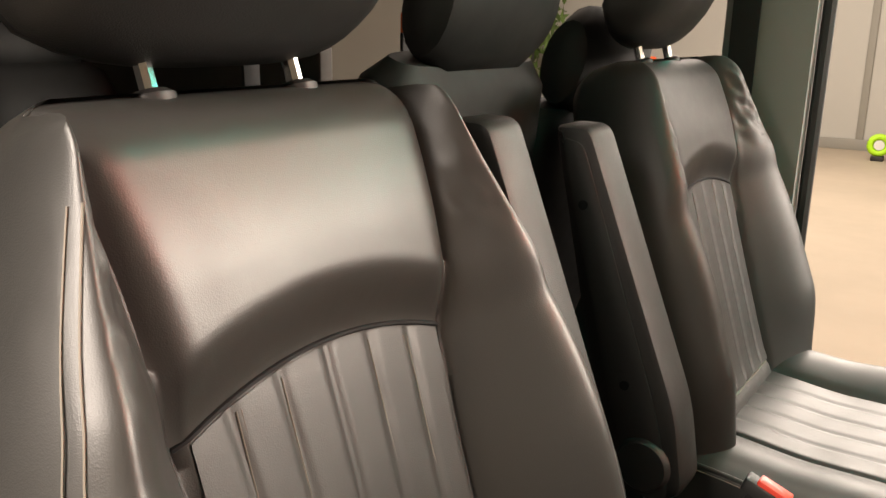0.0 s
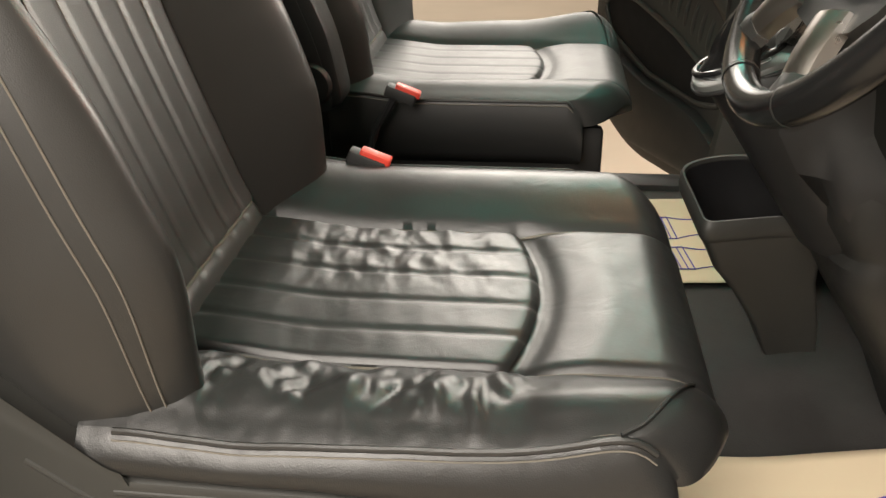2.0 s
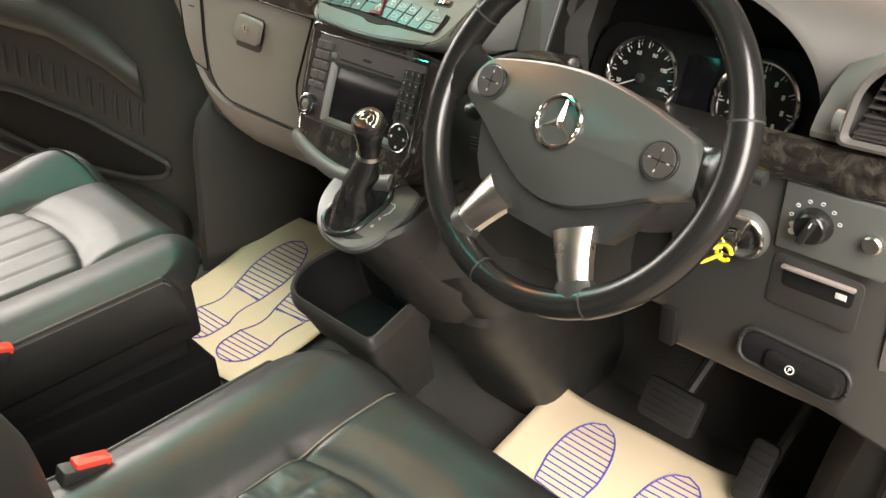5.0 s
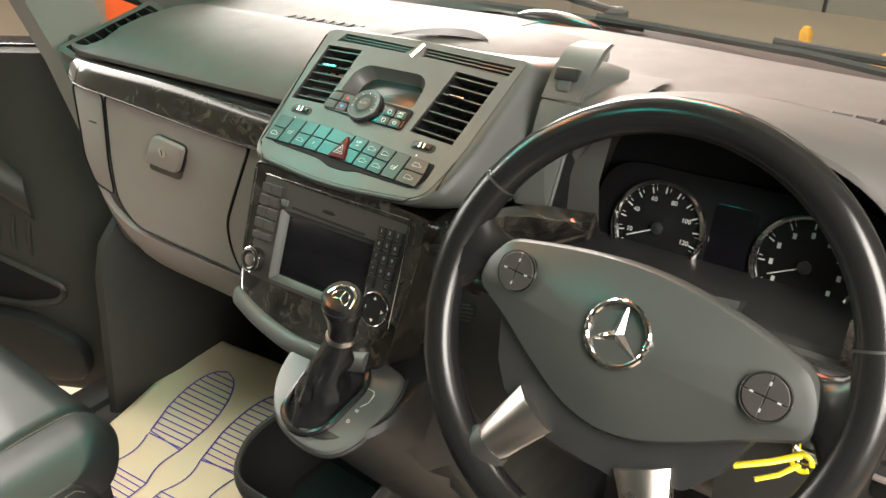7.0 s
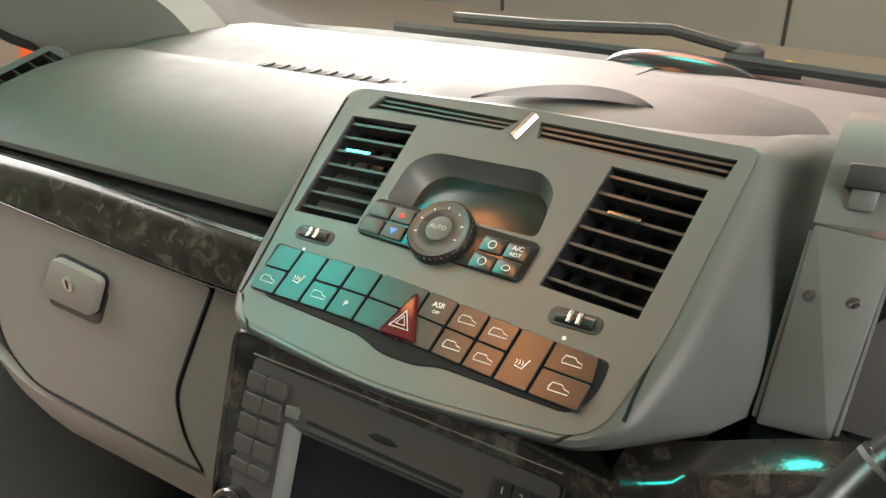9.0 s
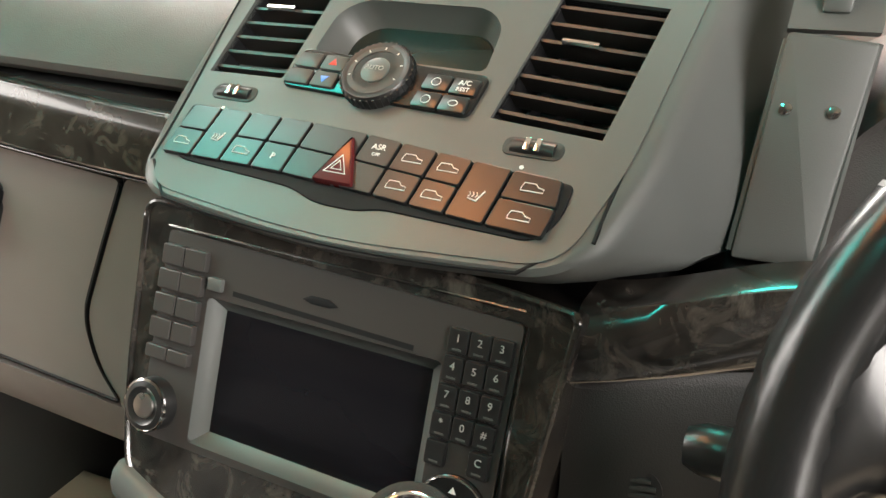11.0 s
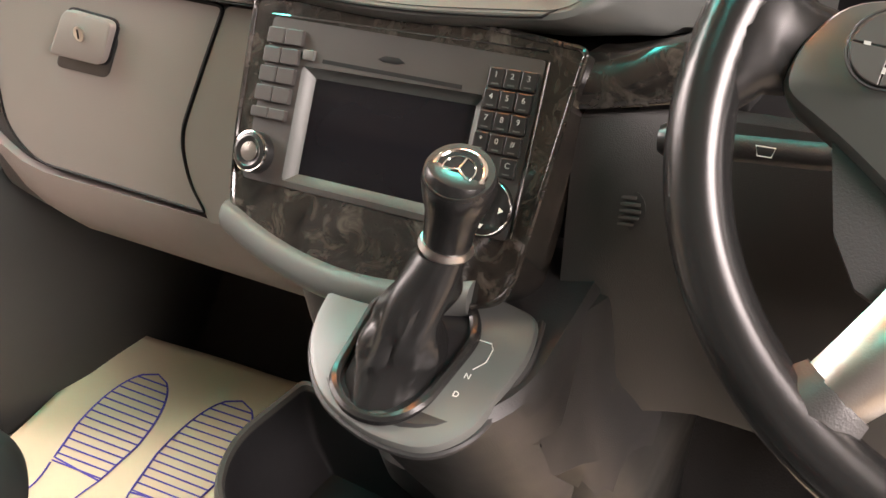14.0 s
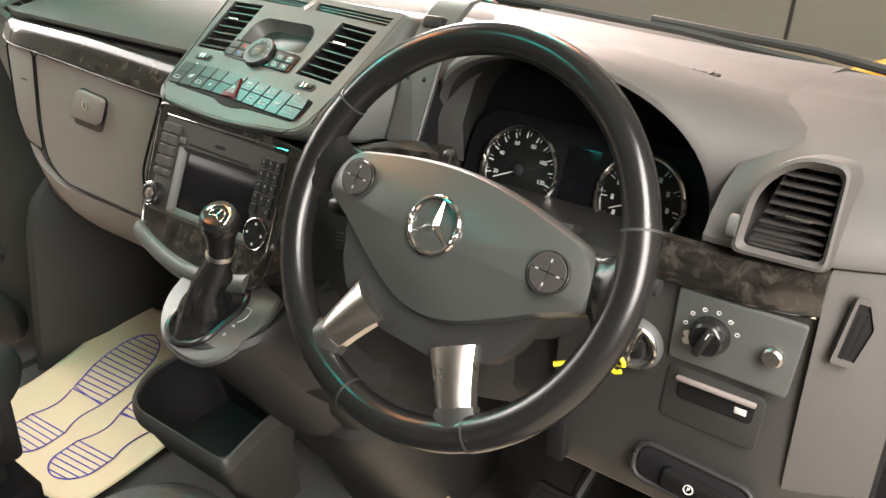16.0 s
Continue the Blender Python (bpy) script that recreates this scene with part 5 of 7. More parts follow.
for r in range(5):
    y = 0.027 - 0.0152 * r
    hh = 0.0062 if r < 4 else 0.0042
    for cxx in (-0.107, -0.0895):
        part("preset_key", pad(rounded([(cxx - 0.0082, y - hh), (cxx + 0.0082, y - hh), (cxx + 0.0082, y + hh), (cxx - 0.0082, y + hh)], 0.0014, 2), 0.0042, 0.0008, RADIO @ Matrix.Translation((-0.0008 * r, 0, 0.005))), KEY, radio, angle=15)
digits = ("1", "2", "3", "4", "5", "6", "7", "8", "9", "*", "0", "#", "", "", "C")
for i, d in enumerate(digits):
    x, y = 0.087 + 0.0122 * (i % 3), 0.020 - 0.0148 * (i // 3)
    if i == 13:
        continue
    k = part("number_key", pad(rounded([(x - 0.0057, y - 0.0066), (x + 0.0057, y - 0.0066), (x + 0.0057, y + 0.0066), (x - 0.0057, y + 0.0066)], 0.0012, 2), 0.0032, 0.0006, RADIO @ Matrix.Translation((-0.0006 * (i // 3), 0, 0.005))), BUTTON, radio, angle=15)
    if d:
        lettering("key_text", d, 0.0056, RADIO @ pose(x - 0.0006 * (i // 3), y + 0.0016, 0.0086), k, GREY_INK)
    part("key_caption", rbox(x - 0.0026, x + 0.0026, y - 0.0048, y - 0.0038, 0.0082, 0.0084, 0, m=RADIO @ pose(-0.0006 * (i // 3), 0, 0)), PANEL, k)
for kx, kr in ((-0.107, 0.0165),):
    kn = part("knob", revolve([(kr, 0), (kr, 0.006), (kr * 0.9, 0.011), (kr * 0.72, 0.012), (kr * 0.6, 0.0105), (kr * 0.3, 0.0105)], 36, RADIO @ pose(kx, -0.066, 0.005)), BUTTON, radio)
    part("knob_ring", tube([RADIO @ Vector((kx + kr * 0.93 * math.cos(a), -0.066 + kr * 0.93 * math.sin(a), 0.0145)) for a in [j * math.tau / 32 for j in range(32)]], 0.0014, 6, True), CHROME, kn)
    part("knob_cap", revolve([(kr * 0.5, 0), (kr * 0.45, 0.002), (0, 0.003)], 24, RADIO @ pose(kx, -0.066, 0.0145)), SATIN, kn)
ok = part("arrow_disc", revolve([(0.0205, 0), (0.0205, 0.002), (0.019, 0.0035), (0.0, 0.004)], 40, RADIO @ pose(0.0985, -0.068, 0.005)), GLOSS, radio, "gloss black four-way disc")
part("disc_ring", tube([RADIO @ Vector((0.0985 + 0.0195 * math.cos(a), -0.068 + 0.0195 * math.sin(a), 0.0087)) for a in [j * math.tau / 36 for j in range(36)]], 0.0006, 6, True), CHROME, ok)
for a in (0, 90, 180, 270):
    part("disc_arrow", pad([(0.0115, -0.0022), (0.0150, 0.0), (0.0115, 0.0022)], 0.0003, 0, RADIO @ pose(0.0985, -0.068, 0.0090, 0, 0, a)), WHITE_INK, ok)

# ---------------------------------------------------------------- centre column, gear lever, storage bin
col = []
for z, x0, x1, y0, y1 in ((0.52, -0.03, 0.17, 0.23, 0.50), (0.65, -0.04, 0.175, 0.17, 0.48), (0.76, -0.05, 0.185, 0.095, 0.45), (0.83, -0.06, 0.20, 0.05, 0.42), (0.862, -0.065, 0.205, 0.042, 0.40), (0.875, -0.07, 0.205, 0.050, 0.39), (0.885, -0.07, 0.205, 0.044, 0.39), (0.92, -0.075, 0.21, 0.022, 0.37), (0.98, -0.09, 0.20, 0.002, 0.34), (1.03, -0.10, 0.185, -0.006, 0.33), (1.065, -0.11, 0.172, -0.005, 0.32)):
    col.append([Vector((*p, z)) for p in rounded([(x0, y0), (x1, y0), (x1, y1), (x0, y1)], [0.05, 0.07, 0.03, 0.03], 6)])
part("centre_column", loft(col), KNEE, dash)
# pod under the gear lever
pod = []
for z, x0, x1, y0 in ((0.86, -0.015, 0.165, 0.02), (0.93, -0.017, 0.168, -0.03), (1.00, -0.017, 0.170, -0.082), (1.05, -0.015, 0.168, -0.118), (1.072, -0.014, 0.166, -0.136), (1.079, -0.006, 0.162, -0.133)):
    k = 0.26
    ring = [Vector((*p, 0)) for p in rounded([(x0, 0.06), (x0, y0 + 0.05), (x0 + 0.045, y0), (x1 - 0.045, y0), (x1, y0 + 0.05), (x1, 0.06)], [0.01, 0.06, 0.04, 0.04, 0.06, 0.01], 5)]
    pod.append([Vector((p.x, p.y, z + (p.y + 0.13) * k * step(z, 0.95, 1.08))) for p in ring])
# Pod and fold go black so the wheel's shade sits in their colour
part("lever_pod", loft(pod), DARK, dash)
fold = []
for k, (x, y, top) in enumerate(((0.138, -0.080, 1.080), (0.155, -0.050, 1.092), (0.163, -0.020, 1.104), (0.1655, 0.002, 1.1105), (0.168, 0.014, 1.1115), (0.174, 0.040, 1.112), (0.176, 0.10, 1.114))):
    low = 0.13 + 0.0115 * k
    fold.append([(0.09, y + 0.07, top - 0.004), (x - 0.022, y + 0.022, top - 0.001), (x - 0.008, y + 0.006, top), (x - 0.002, y, top - 0.003), (x, y - 0.002, top - 0.010), (x + 0.004, y - 0.001, top - 0.04), (x + 0.008, max(y, -0.05), 1.03), (low + 0.012, max(y, -0.02), 0.98), (low + 0.006, max(y, 0.03), 0.93), (low, max(y, 0.08), 0.90)])
part("pod_fold", loft(fold, False, False), DARK, dash)
gear = thing("gear_lever", "black leather gear lever with a chrome ringed knob", "gear lever", (0.1, -0.07, 1.09))
GP = frame_at((0.080, -0.066, 1.100), (1, 0, 0), (0, 0.906, 0.42))
PLATE = [(-0.075, 0.045), (-0.096, 0.034), (-0.089, -0.028), (-0.052, -0.071), (0.002, -0.085), (0.042, -0.081), (0.064, -0.058), (0.075, 0.009), (0.068, 0.040), (0.0, 0.052)]
part("shift_plate", pad(rounded(PLATE, [0.015, 0.02, 0.03, 0.04, 0.04, 0.03, 0.03, 0.02, 0.012, 0.06], 5), 0.012, 0.005, GP @ Matrix.Translation((0, 0, -0.006))), PANEL, gear, "satin grey shift plate")
part("plate_rim", tube([GP @ Vector((*p, -0.004)) for p in rounded(PLATE[1:9], [0.0, 0.03, 0.04, 0.04, 0.03, 0.03, 0.02, 0.0], 5)], 0.003, 8), DARK, gear)
RING = rounded([(-0.048, 0.012), (-0.044, -0.060), (-0.016, -0.076), (0.010, -0.073), (0.026, -0.054), (0.037, 0.008), (0.020, 0.031), (-0.006, 0.040), (-0.034, 0.034)], [0.02, 0.02, 0.015, 0.012, 0.015, 0.02, 0.015, 0.02, 0.015], 5)
part("boot_well", pad([(p[0], p[1]) for p in RING], 0.0015, 0.0004, GP @ Matrix.Translation((0, 0, 0.0062))), BLACK, gear)
part("boot_ring", tube([GP @ Vector((p[0], p[1], 0.009)) for p in RING], 0.0042, 8, True), GRIP, gear, "raised black leather boot frame")
boot = []
KAX = Vector((0.24, -0.10, 0.965)).normalized()
KTOP = Vector((0.1135, -0.083, 1.239))
BASE = KTOP - KAX * 0.062
foot, knee = GP @ Vector((-0.010, -0.026, 0.007)), GP @ Vector((-0.004, -0.012, 0.040))
for i in range(25):
    f = i / 24
    c = foot.lerp(knee, f).lerp(knee.lerp(BASE, f), f)
    rx, ry = 0.034 - 0.016 * f ** 0.8, 0.044 - 0.026 * f ** 0.6
    ex, ey = Vector((1, 0, 0)), Vector((0, 0.906, 0.42)).lerp(Vector((0, 0.99, 0.1)), f)
    ring = []
    for a in [j * math.tau / 40 for j in range(40)]:
        p = Vector((1.5 * math.cos(a), 1.5 * math.sin(a), 2.2 * f))
        fold_at = abs(noise.noise(p + Vector((0.7, 0.2, 3.1)))) * 1.5 - 0.32
        k = 1 + (0.30 * fold_at + 0.07 * math.sin(3 * a + 9 * f)) * math.sin(math.pi * min(1, 0.08 + f)) ** 0.6
        ring.append(c + ex * rx * k * math.cos(a) + ey * ry * k * math.sin(a))
    boot.append(ring)
part("boot", loft(boot), GRIP, gear, "creased black leather boot")
KM = frame_at(BASE, (0.97, 0, -0.24), Vector((0, 0.99, 0.10))) @ Matrix.Diagonal((0.98, 0.98, 0.855, 1))
part("collar", revolve([(0.0175, 0), (0.019, 0.003), (0.0175, 0.008)], 28, KM), SATIN, gear)
knob = part("knob", revolve([(0.0165, 0.006), (0.0168, 0.018), (0.0185, 0.034), (0.0222, 0.048), (0.0242, 0.058), (0.0238, 0.066), (0.0215, 0.071), (0.018, 0.0725)], 36, KM), GRIP, gear)
TM = KM @ pose(0, -0.004, 0.0715, 24, 0, 0)
part("cap_base", revolve([(0.017, -0.024), (0.0222, -0.012), (0.0232, -0.004), (0.0222, 0.0005), (0.018, 0.001)], 36, TM), LEATHER_SIDE, knob)
part("cap_ring", tube([TM @ Vector((0.0164 * math.cos(a), 0.0164 * math.sin(a), 0.0006)) for a in [j * math.tau / 36 for j in range(36)]], 0.0019, 8, True, flat=0.8, side=(0, 0, 1)), CHROME, knob)
part("cap", revolve([(0.0158, 0), (0.0152, 0.0012), (0.0, 0.002)], 32, TM @ pose(0, 0, 0.0004)), BLACK, knob, "black knob cap")
part("cap_inner_ring", tube([TM @ Vector((0.0105 * math.cos(a), 0.0105 * math.sin(a), 0.0022)) for a in [j * math.tau / 30 for j in range(30)]], 0.0006, 6, True), CHROME, knob)
for a in (90, 210, 330):
    part("cap_bar", rbox(0.0, 0.0100, -0.0007, 0.0007, 0.0, 0.001, 0.0003, m=TM @ pose(0, 0, 0.0022, 0, 0, a)), CHROME, knob)
for tx, ty, s in ((0.043, -0.022, "N"), (0.042, -0.037, "D")):
    lettering("gate_text", s, 0.006, GP @ pose(tx, ty, 0.0065), gear)
part("gate_line", tube([GP @ Vector(p) for p in ((0.037, 0.007, 0.0065), (0.047, 0.007, 0.0065), (0.050, 0.003, 0.0065), (0.050, -0.008, 0.0065), (0.044, -0.016, 0.0065))], 0.0004, 4), WHITE_INK, gear)

binn = thing("storage_bin", "open dark storage bin, shade painted inside, with a thick moulded rim", "storage bin", (-0.02, 0.0, 0.79))
BR = rounded([(-0.152, 0.075), (-0.152, -0.045), (-0.100, -0.116), (0.108, -0.108), (0.083, -0.016), (0.070, 0.075)], [0.01, 0.05, 0.04, 0.018, 0.02, 0.01], 6)


def bring(k, z, dy=0.0):
    return [Vector((-0.03 + (p[0] + 0.03) * k, -0.03 + (p[1] + 0.03) * k + dy, z)) for p in BR]


part("shell", loft([bring(0.45, 0.62, 0.09), bring(0.54, 0.68, 0.07), bring(0.68, 0.75, 0.036), bring(0.82, 0.792, 0.015), bring(0.93, 0.832, 0.006), bring(0.98, 0.850)], True, False), TRIM, binn)
part("rim", loft([bring(0.975, 0.846), bring(1.01, 0.850), bring(1.03, 0.860), bring(1.025, 0.872), bring(0.995, 0.879), bring(0.955, 0.878), bring(0.935, 0.872)], True, False), TRIM, binn, "thick rounded grey rim")
# The bin's inner shade is put into the colour of its walls and floor
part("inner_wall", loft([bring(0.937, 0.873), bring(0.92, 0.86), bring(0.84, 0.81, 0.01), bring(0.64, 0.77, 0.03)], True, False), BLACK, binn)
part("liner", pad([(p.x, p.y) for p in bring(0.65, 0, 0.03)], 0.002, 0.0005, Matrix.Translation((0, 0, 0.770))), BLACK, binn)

# ---------------------------------------------------------------- driver's side of the dashboard
part("lower_shell", loft([dash_section(x, [(y - 0.012 if y < 0.2 else y, (z + 0.02 if z < 1.0 else min(z, 1.235))) for y, z in LOW]) for x in xs_r]), DARK, dash)
PAD_R = ((0.125, 1.286), (0.094, 1.288), (0.086, 1.292), (0.085, 1.298), (0.096, 1.315), (0.12, 1.335), (0.18, 1.358), (0.25, 1.378), (0.31, 1.388), (0.325, 1.388), (0.335, 1.386), (0.37, 1.386), (0.43, 1.385), (0.52, 1.372), (0.60, 1.345), (0.60, 1.27), (0.2, 1.28))
part("top_pad", loft([dash_section(x, PAD_R) for x in [0.614 + 0.0186 * i for i in range(11)]]), DASH, dash)
part("rear_shelf", loft([[(x, y, z - 0.020 * step(x, 0.0, 0.6)) for y, z in ((0.30, 1.35), (0.31, 1.397), (0.37, 1.401), (0.43, 1.404), (0.52, 1.396), (0.60, 1.370), (0.60, 1.32))] for x in (-0.05, 0.05, 0.15, 0.25, 0.35, 0.45, 0.55, 0.616)]), DASH, dash)
part("pad_bridge", loft([[(x, y, z) for y, z in ((0.17, 1.27), (0.165, 1.32), (0.19, 1.368), (0.23, 1.388), (0.27, 1.396), (0.34, 1.394))] for x in [0.17 + 0.015 * i for i in range(8)]], False, False), DASH, dash)
part("knee_panel", loft([[(x, y - 0.014 + end_curve(x) , z - (0.055 * step(x, 0.66, 0.80) if z < 1.0 else 0.0)) for y, z in ((0.108, 1.240), (0.104, 1.236), (0.103, 1.10), (0.105, 1.0), (0.112, 0.965), (0.130, 0.946), (0.30, 0.925), (0.30, 0.94), (0.135, 0.965), (0.122, 1.24))] for x in [0.47 + 0.02 * i for i in range(17)]]), KNEE_GREY, dash)
part("inner_knee_panel", loft([[(x, 0.030 + 0.048 * step(x, 0.13, 0.25) + o + 0.04 * step(x, 0.33, 0.46), z) for o, z in ((0.008, 1.250), (0.002, 1.244), (-0.004, 1.12), (0.0, 1.04), (0.012, 0.995), (0.045, 0.978), (0.2, 0.97), (0.2, 0.985), (0.06, 1.0), (0.03, 1.24))] for x in [0.138 + 0.02 * i for i in range(17)]]), KNEE, dash)
# speaker grille
SG = frame_at((0.172, 0.047, 1.178), (0.97, 0.22, 0), (0, 0.06, 1))
sp = part("speaker_grille", revolve([(0.0175, 0), (0.0175, 0.0015), (0.015, 0.002), (0.0, 0.002)], 24, SG), DARK, dash)
for i in range(5):
    y = -0.010 + 0.005 * i
    w = math.sqrt(0.0145 ** 2 - y * y)
    part("grille_bar", rbox(-w, w, y - 0.0013, y + 0.0013, 0.002, 0.0042, 0.0006, m=SG), DASH, sp)
# burl pieces either side of the column
wr = []
for i in range(16):
    f = i / 15
    x = 0.1385 + 0.16 * f
    top, low = Vector((x, 0.047 + 0.04 * f, 1.286 + 0.022 * step(f, 0, 0.7))), Vector((x, 0.024 + 0.075 * f, 1.2515 + 0.008 * f + 0.022 * f * f))
    out = Vector((0.25, -0.85, 0.45)) * 0.005
    wr.append([low + Vector((0, 0.03, 0)), low, low.lerp(top, 0.05) + out * 0.5, low.lerp(top, 0.3) + out, low.lerp(top, 0.7) + out, low.lerp(top, 0.95) + out * 0.5, top, top + Vector((0, 0.03, 0))])
part("burl_wing", loft(wr), WOOD, dash, "glossy dark burl wing")
part("burl_strip", loft([[(x, 0.092 + end_curve(x) - d, 1.242 + 0.045 * f) for d, f in ((0.0, 0), (0.010, 0.02), (0.014, 0.3), (0.014, 0.7), (0.010, 0.98), (0.0, 1))] for x in [0.565 + 0.162 * i / 10 for i in range(11)]]), WOOD, dash, "glossy dark burl strip")
part("strip_edge", tube([(x, 0.083 + end_curve(x), 1.241) for x in (0.57, 0.62, 0.67, 0.724)], 0.001, 6), CHROME, dash)
# light switch panel
lp = part("light_panel", pad(rounded([(0.598, 1.158), (0.716, 1.156), (0.722, 1.236), (0.600, 1.238)], 0.004, 3), 0.006, 0.0015, FACE_R @ Matrix.Translation((0, 0, 0.001))), PANEL, dash, "dark satin light switch panel")
lk = part("light_switch", revolve([(0.020, 0), (0.020, 0.004), (0.017, 0.014), (0.015, 0.016), (0, 0.016)], 32, FACE_R @ pose(0.637, 1.197, 0.007)), GLOSS, lp)
part("switch_grip", rbox(-0.016, 0.016, -0.0045, 0.0045, 0.014, 0.024, 0.0025, m=FACE_R @ pose(0.637, 1.197, 0.007, 0, 0, 68)), BUTTON, lk)
part("grip_line", rbox(0.008, 0.015, -0.0006, 0.0006, 0.0238, 0.0243, 0, m=FACE_R @ pose(0.637, 1.197, 0.007, 0, 0, 68)), WHITE_INK, lk)
for i in range(6):
    a = radians(20 + 30 * i)
    part("light_icon", tube([FACE_R @ Vector((0.637 + 0.0265 * math.cos(a) + 0.0022 * math.cos(b), 1.197 + 0.0265 * math.sin(a) + 0.0018 * math.sin(b), 0.0072)) for b in [j * math.tau / 8 for j in range(8)]], 0.0004, 4, True), WHITE_INK, lp)
for o in (-1, 1):
    part("fog_icon", revolve([(0.004, 0), (0.004, 0.0004)], 12, FACE_R @ pose(0.614, 1.186 + 0.004 * o, 0.0070)), WHITE_INK, lp)
part("level_knob", revolve([(0.010, 0), (0.010, 0.006), (0.008, 0.008), (0, 0.008)], 24, FACE_R @ pose(0.698, 1.197, 0.007)), SATIN, lp)
# ticket slot
tray = part("ticket_slot", pad(rounded([(0.596, 1.084), (0.698, 1.082), (0.700, 1.146), (0.600, 1.150)], 0.010, 4), 0.0025, 0.001, FACE_R @ Matrix.Translation((0, 0, 0.002))), KNEE_GREY, dash)
part("slot_mouth", pad(rounded([(0.612, 1.112), (0.690, 1.112), (0.692, 1.136), (0.612, 1.138)], 0.006, 3), 0.001, 0.0004, FACE_R @ Matrix.Translation((0, 0, 0.0042))), BLACK, tray)
part("slot_lip", rbox(0.610, 0.692, 1.134, 1.139, 0.003, 0.010, 0.002, m=FACE_R), DASH_LOWER, tray)
part("slot_mark", rbox(0.672, 0.684, 1.120, 1.127, 0.005, 0.0062, 0.0003, m=FACE_R), WHITE_INK, tray)
# parking brake release
PB = FACE_R @ pose(0.643, 1.016, 0.006, -12, 0, -3)
pb = part("brake_release", pad(rounded([(-0.062, -0.019), (0.062, -0.019), (0.062, 0.019), (-0.062, 0.019)], 0.018, 6), 0.004, 0.002, PB), BLACK, dash, "black parking brake release")
part("release_handle", pad(rounded([(-0.030, -0.016), (0.058, -0.016), (0.058, 0.006), (-0.030, 0.010)], 0.010, 5), 0.008, 0.004, PB @ Matrix.Translation((0, 0, 0.003))), GLOSS, pb)
part("brake_symbol", tube([PB @ Vector((0.002 + 0.005 * math.cos(a), -0.004 + 0.005 * math.sin(a), 0.0115)) for a in [j * math.tau / 16 for j in range(16)]], 0.0007, 5, True), WHITE_INK, pb)
lettering("brake_text", "P", 0.007, PB @ pose(0.002, -0.004, 0.0113), pb)
part("release_surround", tube([PB @ Vector((p[0], p[1], 0.002)) for p in rounded([(-0.065, -0.022), (0.065, -0.022), (0.065, 0.022), (-0.065, 0.022)], 0.02, 6)], 0.0035, 8, True), DARK, dash)
part("column_notch", rbox(0.468, 0.49, 0.083, 0.12, 0.965, 1.02, 0.002), BLACK, dash)
# ignition lock
ign = part("ignition_surround", revolve([(0.029, -0.004), (0.030, 0.004), (0.027, 0.009), (0.021, 0.009), (0.018, 0.004), (0.0, 0.004)], 36, FACE_R @ pose(0.562, 1.158, 0.004)), PANEL, dash)
part("lock_barrel", revolve([(0.015, 0), (0.015, 0.008), (0.012, 0.010), (0, 0.010)], 28, FACE_R @ pose(0.562, 1.158, 0.007)), GLOSS, ign)
part("lock_ring", tube([FACE_R @ Vector((0.562 + 0.0245 * math.cos(a), 1.158 + 0.0245 * math.sin(a), 0.0135)) for a in [j * math.tau / 32 for j in range(32)]], 0.0022, 6, True), SATIN, ign)
key = thing("ignition_key", "metal key with a yellow plastic cable tie", "key", (0.562, 0.06, 1.16))
part("key_blade", rbox(0.552, 0.572, 0.045, 0.082, 1.165, 1.183, 0.003), CHROME, key)
part("key_ring", tube([(0.557 + 0.011 * math.cos(a), 0.058, 1.155 + 0.013 * math.sin(a)) for a in [j * math.tau / 20 for j in range(20)]], 0.0012, 6, True), CHROME, key)
tie = part("cable_tie", tube([(0.557 + 0.009 * math.cos(a), 0.052, 1.148 + 0.010 * math.sin(a)) for a in [j * math.tau / 16 for j in range(15)]], 0.0026, 6), YELLOW, key, "bright yellow cable tie")
part("tie_tail", tube([(0.555, 0.050, 1.156), (0.535, 0.030, 1.153), (0.508, 0.010, 1.149)], 0.0042, 8, flat=0.6), YELLOW, tie)
part("tie_tail", tube([(0.556, 0.05, 1.146), (0.543, 0.035, 1.138), (0.526, 0.022, 1.133)], 0.0032, 8, flat=0.6), YELLOW, tie)
# driver's vent pod
vp = frame_at((0.692, 0.088, 1.338), (1, 0.05, 0), (0, 0.28, 1))
part("vent_hood", loft([[vp @ Vector((p[0] * k, p[1] * k + dy, z)) for p in rounded([(-0.050, -0.046), (0.036, -0.046), (0.034, 0.052), (-0.012, 0.054), (-0.046, 0.02)], [0.01, 0.01, 0.014, 0.03, 0.04], 5)] for k, z, dy in ((0.80, -0.004, 0), (0.9, 0.003, 0), (0.97, 0.001, 0), (1.0, -0.012, 0), (1.02, -0.06, 0), (1.0, -0.14, -0.02))], True, False), DASH, dash)
vent("driver_vent", [(-0.037, -0.036), (0.027, -0.036), (0.026, 0.045), (-0.016, 0.045)], vp @ Matrix.Translation((0, 0, -0.003)), dash, 9, 0.3, tab_at=0.55)
part("vent_wheel", revolve([(0.011, -0.004), (0.011, 0.004)], 20, vp @ pose(-0.050, -0.022, -0.002, 0, 90, 0)), PANEL, dash)
CV = frame_at((0.757, 0.108, 1.243), (0.85, 0.5, 0), (0, 0, 1))
CVO = [(-0.018, -0.040), (0.004, -0.045), (0.018, -0.003), (0.007, 0.025), (-0.007, 0.028)]
cv = part("corner_vent", plate(rounded(CVO, 0.004, 3), [[(0.0005 + p[0] * 0.72, -0.007 + (p[1] + 0.007) * 0.84) for p in CVO]], 0.006, CV, top=0.004), DASH, dash)
